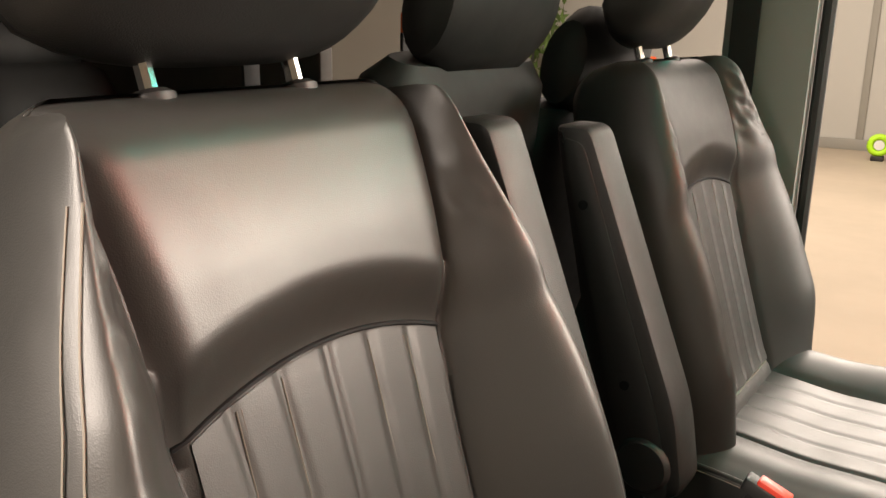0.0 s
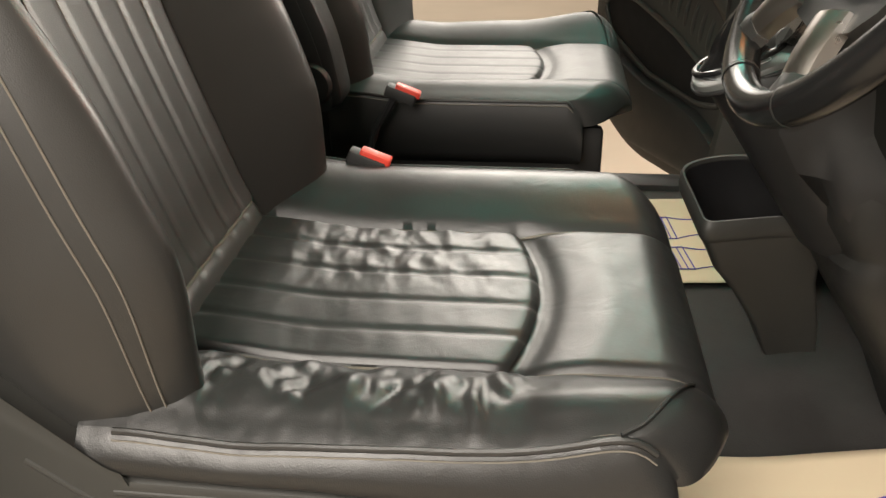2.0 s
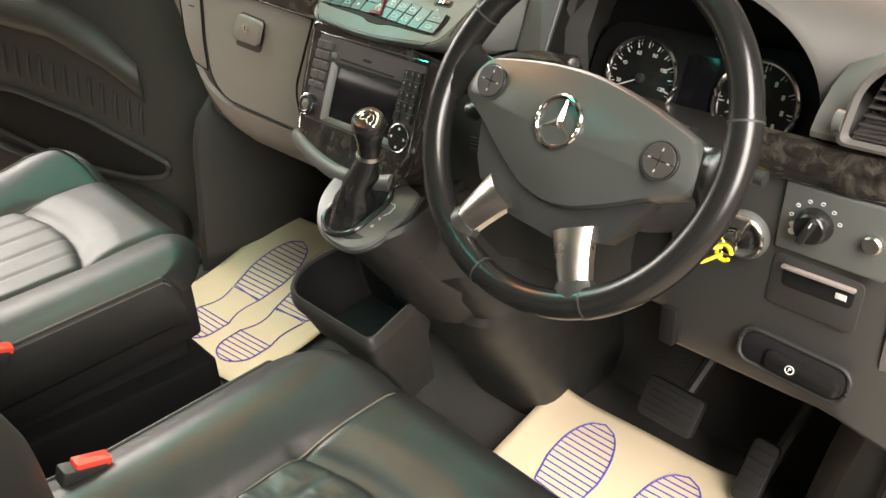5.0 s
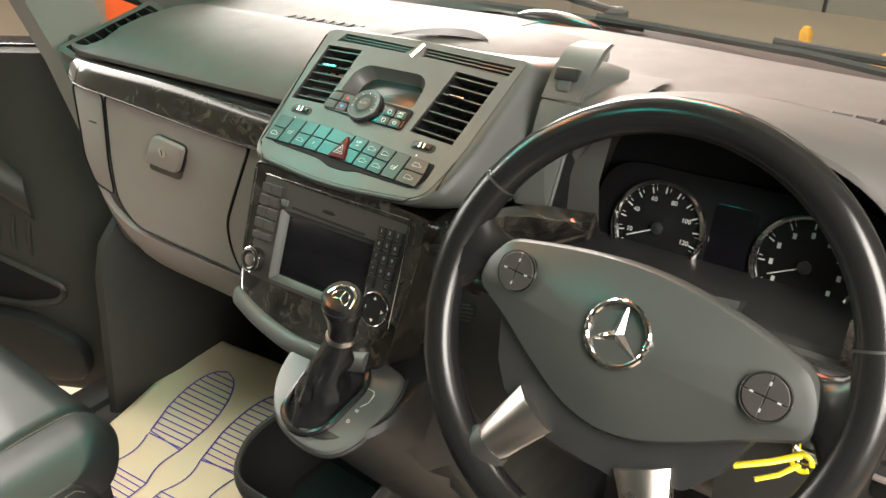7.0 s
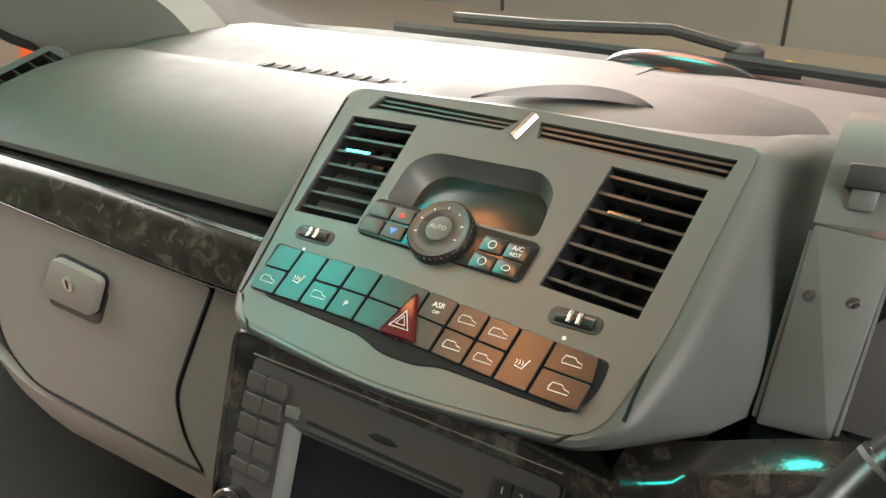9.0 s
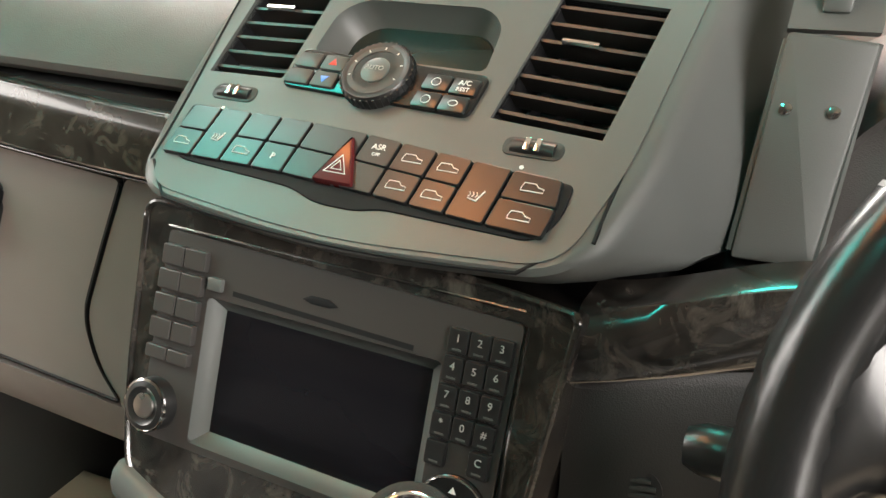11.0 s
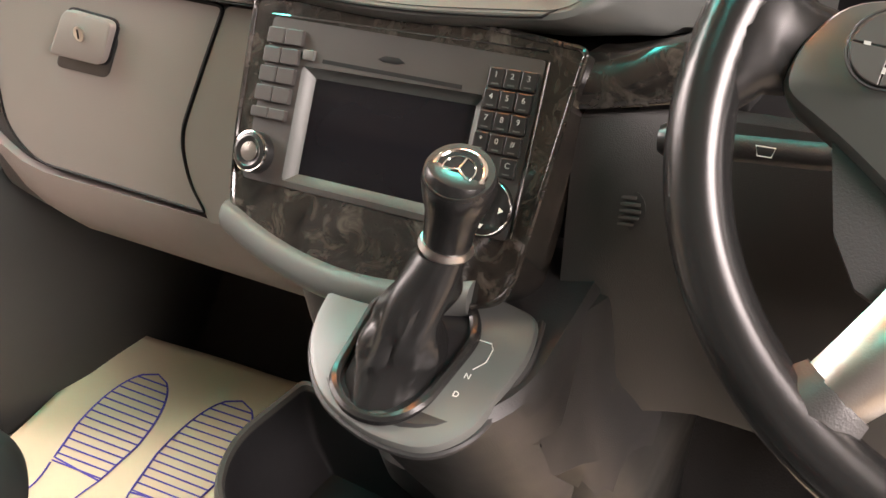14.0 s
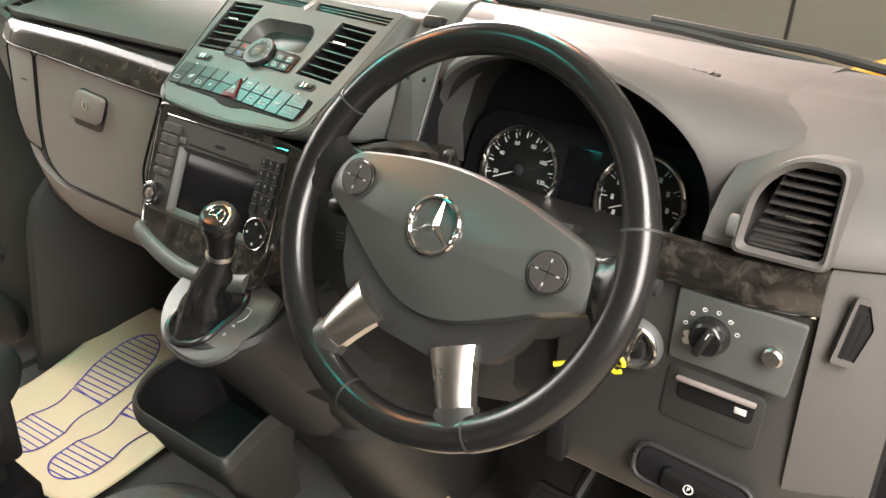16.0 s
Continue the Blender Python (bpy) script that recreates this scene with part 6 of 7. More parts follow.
part("corner_duct", pad([(0.0005 + p[0] * 0.74, -0.007 + (p[1] + 0.007) * 0.86) for p in CVO], 0.001, 0, CV @ Matrix.Translation((0, 0, 0.0008))), BLACK, cv)
for o in (-0.005, 0.002):
    part("corner_slat", loft([[CV @ Vector((x + dx, y, z)) for dx, z in ((-0.0016, 0.001), (0.0006, 0.004), (0.0016, 0.001))] for x, y in ((o - 0.004, -0.037), (o + 0.004, 0.012))]), KEY, cv)
part("outer_end_cap", loft([[(x, y + end_curve(x) + 0.004, z) for y, z in ((0.086, 1.288), (0.078, 1.24), (0.078, 1.15), (0.082, 1.05), (0.10, 1.0), (0.25, 0.98), (0.25, 1.29))] for x in (0.727, 0.745, 0.765, 0.785, 0.80)]), DASH, dash)

# ---------------------------------------------------------------- instrument cluster under its cowl
clus = thing("instrument_cluster", "twin dial instrument cluster under a dark cowl", "instruments", (0.41, 0.2, 1.2))
CL = frame_at((0.408, 0.222, 1.255), (1, 0, 0), (0, 0.36, 0.93))
def pad_z(y):
    ys = [q[0] for q in PAD_R[3:15]]
    return float(np.interp(y, ys, [q[1] for q in PAD_R[3:15]]))


def arch_edge(a, k=1.0, y=0.116):
    return Vector((0.413 + 0.19 * k * math.cos(a), y + (0.03 if math.cos(a) > 0 else 0.075) * (1 - math.sin(a)), 1.262 + 0.168 * k * max(0.0, math.sin(a)) ** 0.72))


angles = [math.pi * j / 32 for j in range(33)]
arch = [[arch_edge(a, 0.955, 0.128) for a in angles], [arch_edge(a, 0.985, 0.117) for a in angles]]
for s in (0.0, 0.06, 0.14, 0.25, 0.4, 0.55, 0.7, 0.85, 1.0):
    ring = []
    for a in angles:
        e = arch_edge(a, 1.015, 0.119)
        c, n = math.cos(a), math.sin(a)
        y = 0.165 + 0.20 * n
        o = Vector((0.413 + (0.29 if c > 0 else 0.245) * c, y, pad_z(y) - 0.006))
        q = e.lerp(o, s)
        q.z += (0.012 * n + 0.004) * math.sin(math.pi * min(1, s * 1.1) ** 0.7)
        ring.append(q)
    arch.append(ring)
part("cowl", loft(arch, False, False), DASH, clus)
inner = [arch[0]] + [[arch_edge(a, k, y) for a in angles] for y, k in ((0.18, 0.94), (0.27, 0.90))]
part("cowl_lining", loft(inner, False, False), KNEE, clus)
part("rear_panel", rbox(0.19, 0.63, 0.262, 0.268, 1.15, 1.372, 0.002), BLACK, clus)
for s in (-1, 1):
    part("cowl_cheek", rbox(0.413 + s * 0.185 - 0.004, 0.413 + s * 0.185 + 0.004, 0.14, 0.265, 1.20, 1.275, 0.002), DARK, clus)
part("dial_face", pad(rounded([(-0.17, -0.075), (0.17, -0.075), (0.165, 0.07), (-0.165, 0.07)], 0.05, 6), 0.004, 0.001, CL @ Matrix.Translation((0, 0, -0.004))), BLACK, clus)
part("cluster_lip", loft([[CL @ Vector((x, -0.066 + 0.014 * (x / 0.17) ** 2 + a, b)) for a, b in ((-0.012, -0.002), (0.0, -0.001), (0.004, 0.02), (0.0, 0.05), (-0.012, 0.06))] for x in [-0.175 + 0.35 * i / 14 for i in range(15)]]), GLOSS, clus)
for gx, n, t0 in ((-0.083, 13, 215), (0.082, 9, 215)):
    g = part("gauge", revolve([(0.052, 0), (0.052, 0.0015), (0.0, 0.0015)], 40, CL @ pose(gx, 0.0, 0.0002)), GLOSS, clus)
    part("gauge_ring", tube([CL @ Vector((gx + 0.0535 * math.cos(a), 0.0535 * math.sin(a), 0.004)) for a in [j * math.tau / 40 for j in range(40)]], 0.0036, 8, True), CHROME, g)
    for i in range(n):
        a = t0 - 250 * i / (n - 1)
        part("tick", rbox(0.041, 0.048, -0.0007, 0.0007, 0.0016, 0.002, 0, m=CL @ pose(gx, 0, 0, 0, 0, a)), WHITE_INK, g)
        part("fine_tick", rbox(0.044, 0.048, -0.0003, 0.0003, 0.0016, 0.0019, 0, m=CL @ pose(gx, 0, 0, 0, 0, a - 6)), WHITE_INK, g)
        if i % 2 == 1 and gx < 0:
            lettering("dial_figure", str(10 * (i + 1)), 0.0075, CL @ pose(gx + 0.0345 * math.cos(radians(a)), 0.0345 * math.sin(radians(a)), 0.0018), g)
        elif gx > 0:
            part("figure_bar", rbox(-0.002, 0.002, -0.003, 0.003, 0.0016, 0.0019, 0, m=CL @ pose(gx + 0.0345 * math.cos(radians(a)), 0.0345 * math.sin(radians(a)), 0)), WHITE_INK, g)
    part("needle", rbox(-0.004, 0.038, -0.0007, 0.0007, 0.003, 0.004, 0, m=CL @ pose(gx, 0, 0, 0, 0, 205)), WHITE_INK, g)
    part("needle_hub", revolve([(0.007, 0), (0.007, 0.004), (0.0, 0.006)], 20, CL @ pose(gx, 0, 0.002)), DARK, g)
part("centre_display", pad(rounded([(-0.024, -0.05), (0.024, -0.05), (0.024, 0.045), (-0.024, 0.045)], 0.004), 0.001, 0.0003, CL), SCREEN, clus)

# ---------------------------------------------------------------- steering wheel
sw = thing("steering_wheel", "black leather and gloss wood multifunction steering wheel", "steering wheel", (0.43, -0.02, 1.2))


def rim_arc(a0, a1, n):
    return [WHEEL @ Vector((0.184 * math.cos(radians(a)), 0.184 * math.sin(radians(a)), 0.0)) for a in [a0 + (a1 - a0) * i / n for i in range(n + 1)]]


part("rim_upper", tube(rim_arc(21, 156, 48), 0.0158, 14), GLOSS, sw, "gloss black lacquered upper rim")
part("rim_lower", tube(rim_arc(260, 304, 24), 0.0158, 14), GLOSS, sw)
for a0, a1 in ((154, 261), (303, 383)):
    part("rim_grip", tube(rim_arc(a0, a1, 36), 0.0168, 14), GRIP, sw)
for a in (21, 155, 260, 304):
    part("rim_joint", tube(rim_arc(a - 0.35, a + 0.35, 2), 0.0169, 14), TRIM, sw)
half = [(0.0, 0.061), (0.070, 0.053), (0.138, 0.036), (0.153, 0.012), (0.154, -0.014), (0.118, -0.031), (0.076, -0.057), (0.036, -0.077), (0.0, -0.084)]
hub = rounded([(-x, y) for x, y in half[:0:-1]] + half[:8], [0.05, 0.03, 0.03, 0.03, 0.012, 0.012, 0.012, 0.05, 0.08, 0.05, 0.012, 0.012, 0.012, 0.03, 0.03, 0.03], 4)
part("hub_cover", pad(hub, 0.030, 0.010, WHEEL @ Matrix.Translation((0.003, 0, -0.022)), dome=0.016), HUB, sw, "grey moulded hub cover")
for s in (-1, 1):
    part("arm", loft([[WHEEL @ Vector((s * x, y + h * math.sin(a), z + 0.012 * math.cos(a))) for a in [j * math.tau / 12 for j in range(12)]] for x, y, z, h in ((0.120, 0.010, -0.014, 0.022), (0.148, 0.012, -0.010, 0.024), (0.158, 0.013, -0.005, 0.028), (0.166, 0.012, -0.002, 0.038), (0.174, 0.010, 0.0, 0.052), (0.181, 0.009, 0.0, 0.060))]), GRIP, sw)
    hx, hy = (0.119, 0.006) if s > 0 else (-0.108, 0.012)
    pk = part("button_pod", pad(circle(0.0180, 32, hx, hy), 0.007, 0.003, WHEEL @ Matrix.Translation((0, 0, 0.012)), dome=0.001), GLOSS, sw)
    part("pod_rim", tube([WHEEL @ Vector((hx + 0.0187 * math.cos(a), hy + 0.0187 * math.sin(a), 0.0185)) for a in [j * math.tau / 28 for j in range(28)]], 0.0008, 6, True), DARK, pk)
    for a in (0, 90, 180, 270):
        part("pod_key", pad([(0.0006, 0.0)] + [(0.0170 * math.cos(b), 0.0170 * math.sin(b)) for b in [radians(-44.4 + 88.8 * j / 8) for j in range(9)]], 0.0016, 0.0006, WHEEL @ pose(hx, hy, 0.0185, 0, 0, a + 45)), KEY, pk, angle=15)
        part("pod_icon", rbox(0.009, 0.012, -0.0008, 0.0008, 0, 0.0004, 0, m=WHEEL @ pose(hx, hy, 0.0202, 0, 0, a)), GREY_INK, pk)
    # satin lower spoke with its leather foot
    an = -90 + s * 29.5
    sm = WHEEL @ pose(0, 0, 0, 0, 0, an)
    part("spoke", loft([[sm @ Vector((r, 0.84 * w * x, z + 0.010 * (1 - x * x))) for x in (-1, -0.8, -0.4, 0, 0.4, 0.8, 1)] + [sm @ Vector((r, 0.84 * w * x, z - 0.012)) for x in (1, -1)] for r, w, z in ((0.106, 0.0285, 0.000), (0.122, 0.0255, 0.002), (0.144, 0.0225, 0.003), (0.161, 0.0205, 0.002))]), SATIN, sw, "brushed aluminium spoke")
    part("spoke_foot", loft([[sm @ Vector((r, 0.84 * w * x, z + 0.010 * (1 - x * x))) for x in (-1, -0.5, 0, 0.5, 1)] + [sm @ Vector((r, 0.84 * w * x, z - 0.012)) for x in (1, -1)] for r, w, z in ((0.160, 0.023, 0.002), (0.172, 0.027, 0.004), (0.185, 0.035, 0.004))]), LEATHER, sw)
part("spoke_web", loft([[WHEEL @ Vector((x, y, z)) for x, y in ((-0.125, -0.015), (0.125, -0.015), (0.105, -0.07), (0.088, -0.092), (0.03, -0.112), (-0.03, -0.112), (-0.088, -0.092), (-0.105, -0.07))] for z in (-0.03, -0.004)]), DARK, sw)
em = part("emblem_ring", tube([WHEEL @ Vector((0.0262 * math.cos(a), 0.001 + 0.0262 * math.sin(a), 0.0245)) for a in [j * math.tau / 40 for j in range(40)]], 0.0027, 8, True), CHROME, sw, "chrome ring emblem")
for a in (90, 210, 330):
    part("emblem_bar", loft([[WHEEL @ pose(0, 0.001, 0.0235, 0, 0, a) @ Vector((r, w * x, z)) for x, z in ((-1, 0), (0, h), (1, 0))] for r, w, h in ((0.0, 0.0048, 0.0036), (0.0125, 0.0028, 0.0026), (0.025, 0.0007, 0.001))]), CHROME, em)
# column and stalks
column = thing("steering_column", "dark steering column shroud with stalks", "steering column", (0.43, 0.05, 1.18))
part("shroud", loft([[WHEEL @ Vector((w * math.cos(a) , -0.03 + h * math.sin(a), z)) for a in [j * math.tau / 20 for j in range(20)]] for z, w, h in ((-0.032, 0.05, 0.045), (-0.05, 0.065, 0.06), (-0.12, 0.075, 0.065), (-0.22, 0.07, 0.06), (-0.30, 0.06, 0.05))]), DARK, column)
part("light_stalk", tube([WHEEL @ Vector((-0.05, 0.0, -0.055)), (0.30, 0.005, 1.252), (0.25, 0.0, 1.250), (0.228, 0.0, 1.249)], 0.0085, 10), DARK, column)
part("stalk_end", tube([(0.232, 0.0, 1.249), (0.226, 0.0, 1.249), (0.212, 0.0, 1.2485), (0.204, 0.0, 1.248)], lambda f: 0.0125 if 0.1 < f < 0.9 else 0.009, 12), BUTTON, column)
part("wiper_icon", tube([(0.268 + 0.004 * p, -0.0088, 1.2535 + 0.003 * q) for p, q in ((-1, -1), (1, -1), (1.4, 1), (-1.4, 1))], 0.0004, 4, True), WHITE_INK, column)
part("indicator_stalk", tube([WHEEL @ Vector((0.05, 0.0, -0.055)), (0.54, 0.02, 1.262), (0.60, 0.02, 1.26)], 0.0085, 10), DARK, column)

# ---------------------------------------------------------------- phone holder on the dash
ph = thing("phone_holder", "dark grey folding phone holder bracket on the dash", "phone holder", (0.22, 0.15, 1.3))
pm = frame_at((0.2155, 0.140, 1.300), (0.985, 0.12, 0), (0.06, 0.36, 0.93))
part("lower_plate", pad(rounded([(-0.021, -0.004), (0.019, -0.004), (0.023, 0.112), (-0.021, 0.116)], 0.003, 3), 0.012, 0.002, pm), PANEL, ph)
part("upper_plate", loft([[pm @ Vector((x, y, z + d)) for x, d in ((-w, 0), (w, 0), (w, 0.012), (-w, 0.012))] for y, z, w in ((0.117, 0.0, 0.022), (0.15, -0.012, 0.0225), (0.178, -0.035, 0.022), (0.188, -0.06, 0.018))]), PANEL, ph)
part("clip", rbox(-0.013, 0.011, 0.138, 0.152, -0.004, 0.014, 0.002, m=pm), DARK, ph)
part("clip_tongue", rbox(-0.008, 0.006, 0.126, 0.140, 0.0, 0.011, 0.002, m=pm), PANEL, ph)
for s in (-0.013, 0.010):
    part("rivet", revolve([(0.0036, 0), (0.0032, 0.0012), (0, 0.0018)], 14, pm @ pose(s, 0.076, 0.012)), CHROME, ph)
for s in (-0.022, 0.0205):
    part("edge_rail", tube([pm @ Vector((s, 0.0, 0.008)), pm @ Vector((s + 0.0015, 0.112, 0.008))], 0.0024, 6), PANEL, ph)
part("mount_block", rbox(-0.024, 0.022, -0.02, 0.08, -0.07, 0.0, 0.004, m=pm), BLACK, ph)

# ---------------------------------------------------------------- wipers
for blade, arm, piv in ((((-0.42, 0.612, 1.391), (-0.15, 0.618, 1.388), (0.10, 0.622, 1.381)), ((0.03, 0.66, 1.392), (-0.05, 0.64, 1.412), (-0.20, 0.625, 1.408), (-0.33, 0.62, 1.409)), (0.03, 0.665, 1.372)),
                        (((0.02, 0.62, 1.390), (0.35, 0.625, 1.372), (0.67, 0.62, 1.340)), ((0.68, 0.66, 1.345), (0.55, 0.645, 1.366), (0.30, 0.63, 1.383)), (0.68, 0.665, 1.325))):
    wp = thing("wiper", "black windscreen wiper lying along the glass", "wiper", piv, "wipers")
    part("arm", tube(arm, 0.007, 8), BLACK_RUBBER, wp)
    part("blade", tube(blade, 0.007, 6), BLACK_RUBBER, wp)
    part("pivot", revolve([(0.02, 0), (0.02, 0.02), (0.012, 0.026)], 18, pose(*piv)), BLACK_RUBBER, wp)

# ---------------------------------------------------------------- pedals
for nm, lab, px, py, pz, w, h in (("brake_pedal", "worn black rubber brake pedal", 0.405, 0.30, 0.668, 0.054, 0.036), ("accelerator_pedal", "narrow black accelerator pedal", 0.572, 0.29, 0.640, 0.022, 0.055)):
    pd = thing(nm, lab, "pedal", (px, py + 0.1, pz))
    f = frame_at((px, py, pz), (1, 0, 0), (0, 0.55, 0.83))
    pl = part("pad", pad(rounded([(-w, -h), (w, -h), (w, h), (-w, h)], 0.012, 4), 0.014, 0.005, f), BLACK_RUBBER, pd)
    for i in range(5):
        part("pad_rib", rbox(-w * 0.8, w * 0.8, -h * 0.7 + i * h * 0.33, -h * 0.7 + i * h * 0.33 + 0.004, 0.013, 0.016, 0.001, m=f), BLACK_RUBBER, pl)
    part("arm", tube([(px + 0.01, py + 0.01, pz), (px + 0.03, py + 0.10, pz + 0.12), (px + 0.03, py + 0.20, pz + 0.30)], 0.011, 8), DARK, pd)

# ---------------------------------------------------------------- paper floor mats


def paper_mat(name, m, w, l, shoes, label, curl, text=None, rise=0.0, size=1.06):
    t = thing(name, label, "floor mat", m.translation, "paper mats")

    def z(x, y):
        return 0.004 + 0.006 * noise.noise(Vector((x * 6, y * 6, w))) + curl * (abs(x / w) ** 4 + 0.6 * abs(y / l) ** 6) + rise * step(y, -0.08, 0.3)
    bm = surface(lambda u, v: m @ Vector((w * (2 * u - 1), l * (2 * v - 1), z(w * (2 * u - 1), l * (2 * v - 1)))), 30, 40)
    me = part("sheet", bm, PAPER, t)
    md = me.modifiers.new("thickness", "SOLIDIFY")
    md.thickness = 0.0006
    for sx, sy, mir in shoes:
        # sole outline: heel and forepart, each hatched with bars
        heel = [(0.040 * math.sin(a), -0.128 - 0.045 * math.cos(a)) for a in [math.pi * (-0.5) + math.pi * i / 14 for i in range(15)]]
        heel = [(-0.040, -0.088)] + heel + [(0.040, -0.088)]

        def ends(y):
            # left and right edge of the forepart
            f = (y - 0.0) / 0.185
            wdt = 0.047 * math.sqrt(max(0.0, 1 - max(0, (f - 0.35) / 0.65) ** 2.4)) * (0.80 + 0.2 * min(1, max(0, f / 0.35)))
            c = 0.004 + 0.006 * f
            return c - wdt, c + wdt
        fore = [(ends(y)[0], y) for y in [0.185 * i / 20 for i in range(21)]] + [(ends(y)[1], y) for y in [0.185 * (20 - i) / 20 for i in range(20)]]
        waist_l = [(-0.040 + 0.010 * math.sin(math.pi * i / 8) + (ends(0)[0] + 0.040) * i / 8, -0.088 + 0.088 * i / 8) for i in range(9)]
        waist_r = [(0.040 - 0.008 * math.sin(math.pi * i / 8) + (ends(0)[1] - 0.040) * i / 8, -0.088 + 0.088 * i / 8) for i in range(9)]

        def place(p):
            x, y = sx + mir * p[0] * size * 1.15, sy + p[1] * size
            return m @ Vector((x, y, z(x, y) + 0.0012))
        pr = part("shoe_print", tube([place(p) for p in heel], 0.0017, 4, True), INK, t)
        part("sole_outline", tube([place(p) for p in fore], 0.0017, 4, True), INK, pr)
        for wl_ in (waist_l, waist_r):
            part("waist_line", tube([place(p) for p in wl_], 0.0014, 4), INK, pr)
        for i in range(6):
            y = -0.165 + 0.013 * i
            h = 0.040 if y > -0.128 else 0.040 * math.sqrt(max(0.05, 1 - ((y + 0.128) / 0.045) ** 2))
            part("hatch_line", tube([place((-h, y)), place((h, y))], 0.0015, 4), INK, pr)
        for i in range(14):
            y = 0.004 + 0.0128 * i
            a, b = ends(y)
            part("hatch_line", tube([place((a, y)), place((b, y))], 0.0015, 4), INK, pr)
    if text:
        lettering("mat_text", text[0], 0.022, m @ pose(text[1], text[2], 0.010, 0, 0, text[3]), t, INK)
    return t


paper_mat("paper_mat", pose(0.386, 0.046, 0.536, 0, 0, 4) @ Matrix.Scale(0.9, 4), 0.216, 0.278, ((-0.066, 0.052, -1), (0.104, 0.036, 1)), "cream paper floor mat with blue shoe prints", 0.018, ("for your custom \"", 0.07, -0.20, 0), 0.036)
paper_mat("paper_mat", pose(-0.53, 0.09, 0.537, 0, 0, 7) @ Matrix.Scale(0.95, 4), 0.205, 0.262, ((-0.058, -0.022, -1), (0.090, -0.022, 1)), "cream paper floor mat with blue shoe prints", 0.006, None, 0.055, 1.14)
sc = thing("paper_scrap", "torn cream paper lying in the entry step", "paper", (0.69, -0.13, 0.415))
bm = surface(lambda u, v: (0.645 + 0.085 * u + 0.02 * v, -0.21 + 0.165 * v, 0.421 + 0.006 * math.sin(3 * u + 2 * v)), 10, 10)
part("sheet", bm, PAPER, sc)
fp = slab("passenger_footwell", -0.80, -0.20, -0.25, 0.44, 0.48, 0.532, CARPET, "raised dark carpet in the passenger footwell", "floor")

# ---------------------------------------------------------------- open passenger door
DR = frame_at((-0.89, 0.265, 0.0), (0.87, 0.49, 0), (0, 0, 1))
pdoor = thing("passenger_door", "open dark passenger door with a ribbed panel and pocket", "door", (-1.2, 0.1, 0.5))
dp = rounded([(-0.84, 0.74), (-0.80, 0.58), (-0.6, 0.47), (-0.02, 0.44), (0.0, 1.30), (-0.84, 1.30)], [0.06, 0.08, 0.1, 0.02, 0.02, 0.04], 5)
part("door_skin", pad(dp, 0.06, 0.01, DR @ Matrix.Translation((0, 0, -0.08))), BODY_PAINT, pdoor)
part("inner_panel", pad([(p[0] * 0.985 - 0.004, 0.47 + (p[1] - 0.47) * 0.985 + 0.004) for p in dp], 0.035, 0.012, DR @ Matrix.Translation((0, 0, -0.02))), TRIM, pdoor)
PK = rounded([(-0.775, 0.90), (-0.72, 0.945), (-0.62, 0.935), (-0.42, 0.868), (-0.19, 0.752), (-0.21, 0.715), (-0.30, 0.70), (-0.53, 0.735), (-0.73, 0.82)], 0.03, 4)
part("pocket_recess", pad(PK, 0.004, 0.002, DR @ Matrix.Translation((0, 0, 0.014))), BLACK, pdoor)
part("pocket_mouth", tube([DR @ Vector((*p, 0.018)) for p in PK], 0.009, 8, True), TRIM, pdoor)
part("door_pocket", pad(rounded([(-0.76, 0.80), (-0.52, 0.715), (-0.28, 0.68), (-0.16, 0.60), (-0.18, 0.50), (-0.6, 0.52), (-0.74, 0.62)], 0.05, 5), 0.04, 0.015, DR @ Matrix.Translation((0, 0, 0.012))), DARK, pdoor)
for i in range(16):
    x = -0.76 + 0.034 * i
    z0 = float(np.interp(x, [-0.77, -0.62, -0.42, -0.19], [0.985, 0.972, 0.905, 0.79]))
    z1 = z0 + 0.10
    part("grille_rib", loft([[DR @ Vector((x + 0.007 * math.cos(a) + 0.02 * (f - 0.5), z0 + (z1 - z0) * f, 0.013 + 0.011 * max(0, math.sin(a)) * math.sin(math.pi * f) ** 0.6)) for a in [j * math.tau / 8 for j in range(8)]] for f in [k / 8 for k in range(9)]]), TRIM, pdoor)
part("arm_rest", loft([[DR @ Vector((x, z + 0.05 * math.sin(a), 0.02 + d * max(0.0, math.cos(a)))) for a in [j * math.tau / 16 for j in range(16)]] for x, z, d in ((-0.83, 1.20, 0.04), (-0.6, 1.17, 0.07), (-0.42, 1.13, 0.065), (-0.30, 1.06, 0.05), (-0.22, 0.97, 0.01))]), TRIM, pdoor)
part("door_pull", tube([DR @ Vector(p) for p in ((-0.62, 1.24, 0.03), (-0.56, 1.26, 0.06), (-0.46, 1.23, 0.06), (-0.42, 1.20, 0.03))], 0.012, 10), CHROME, pdoor)
part("window_frame", tube([DR @ Vector(p) for p in ((-0.83, 1.30, -0.03), (-0.80, 1.7, 0.0), (-0.72, 1.90, 0.02), (-0.4, 1.90, 0.02), (-0.02, 1.34, -0.02))], 0.022, 8), BODY_PAINT, pdoor)
for z in (0.62, 1.12):
    part("hinge", rbox(-0.03, 0.05, z, z + 0.05, -0.03, 0.01, 0.005, m=DR), STEEL, pdoor)

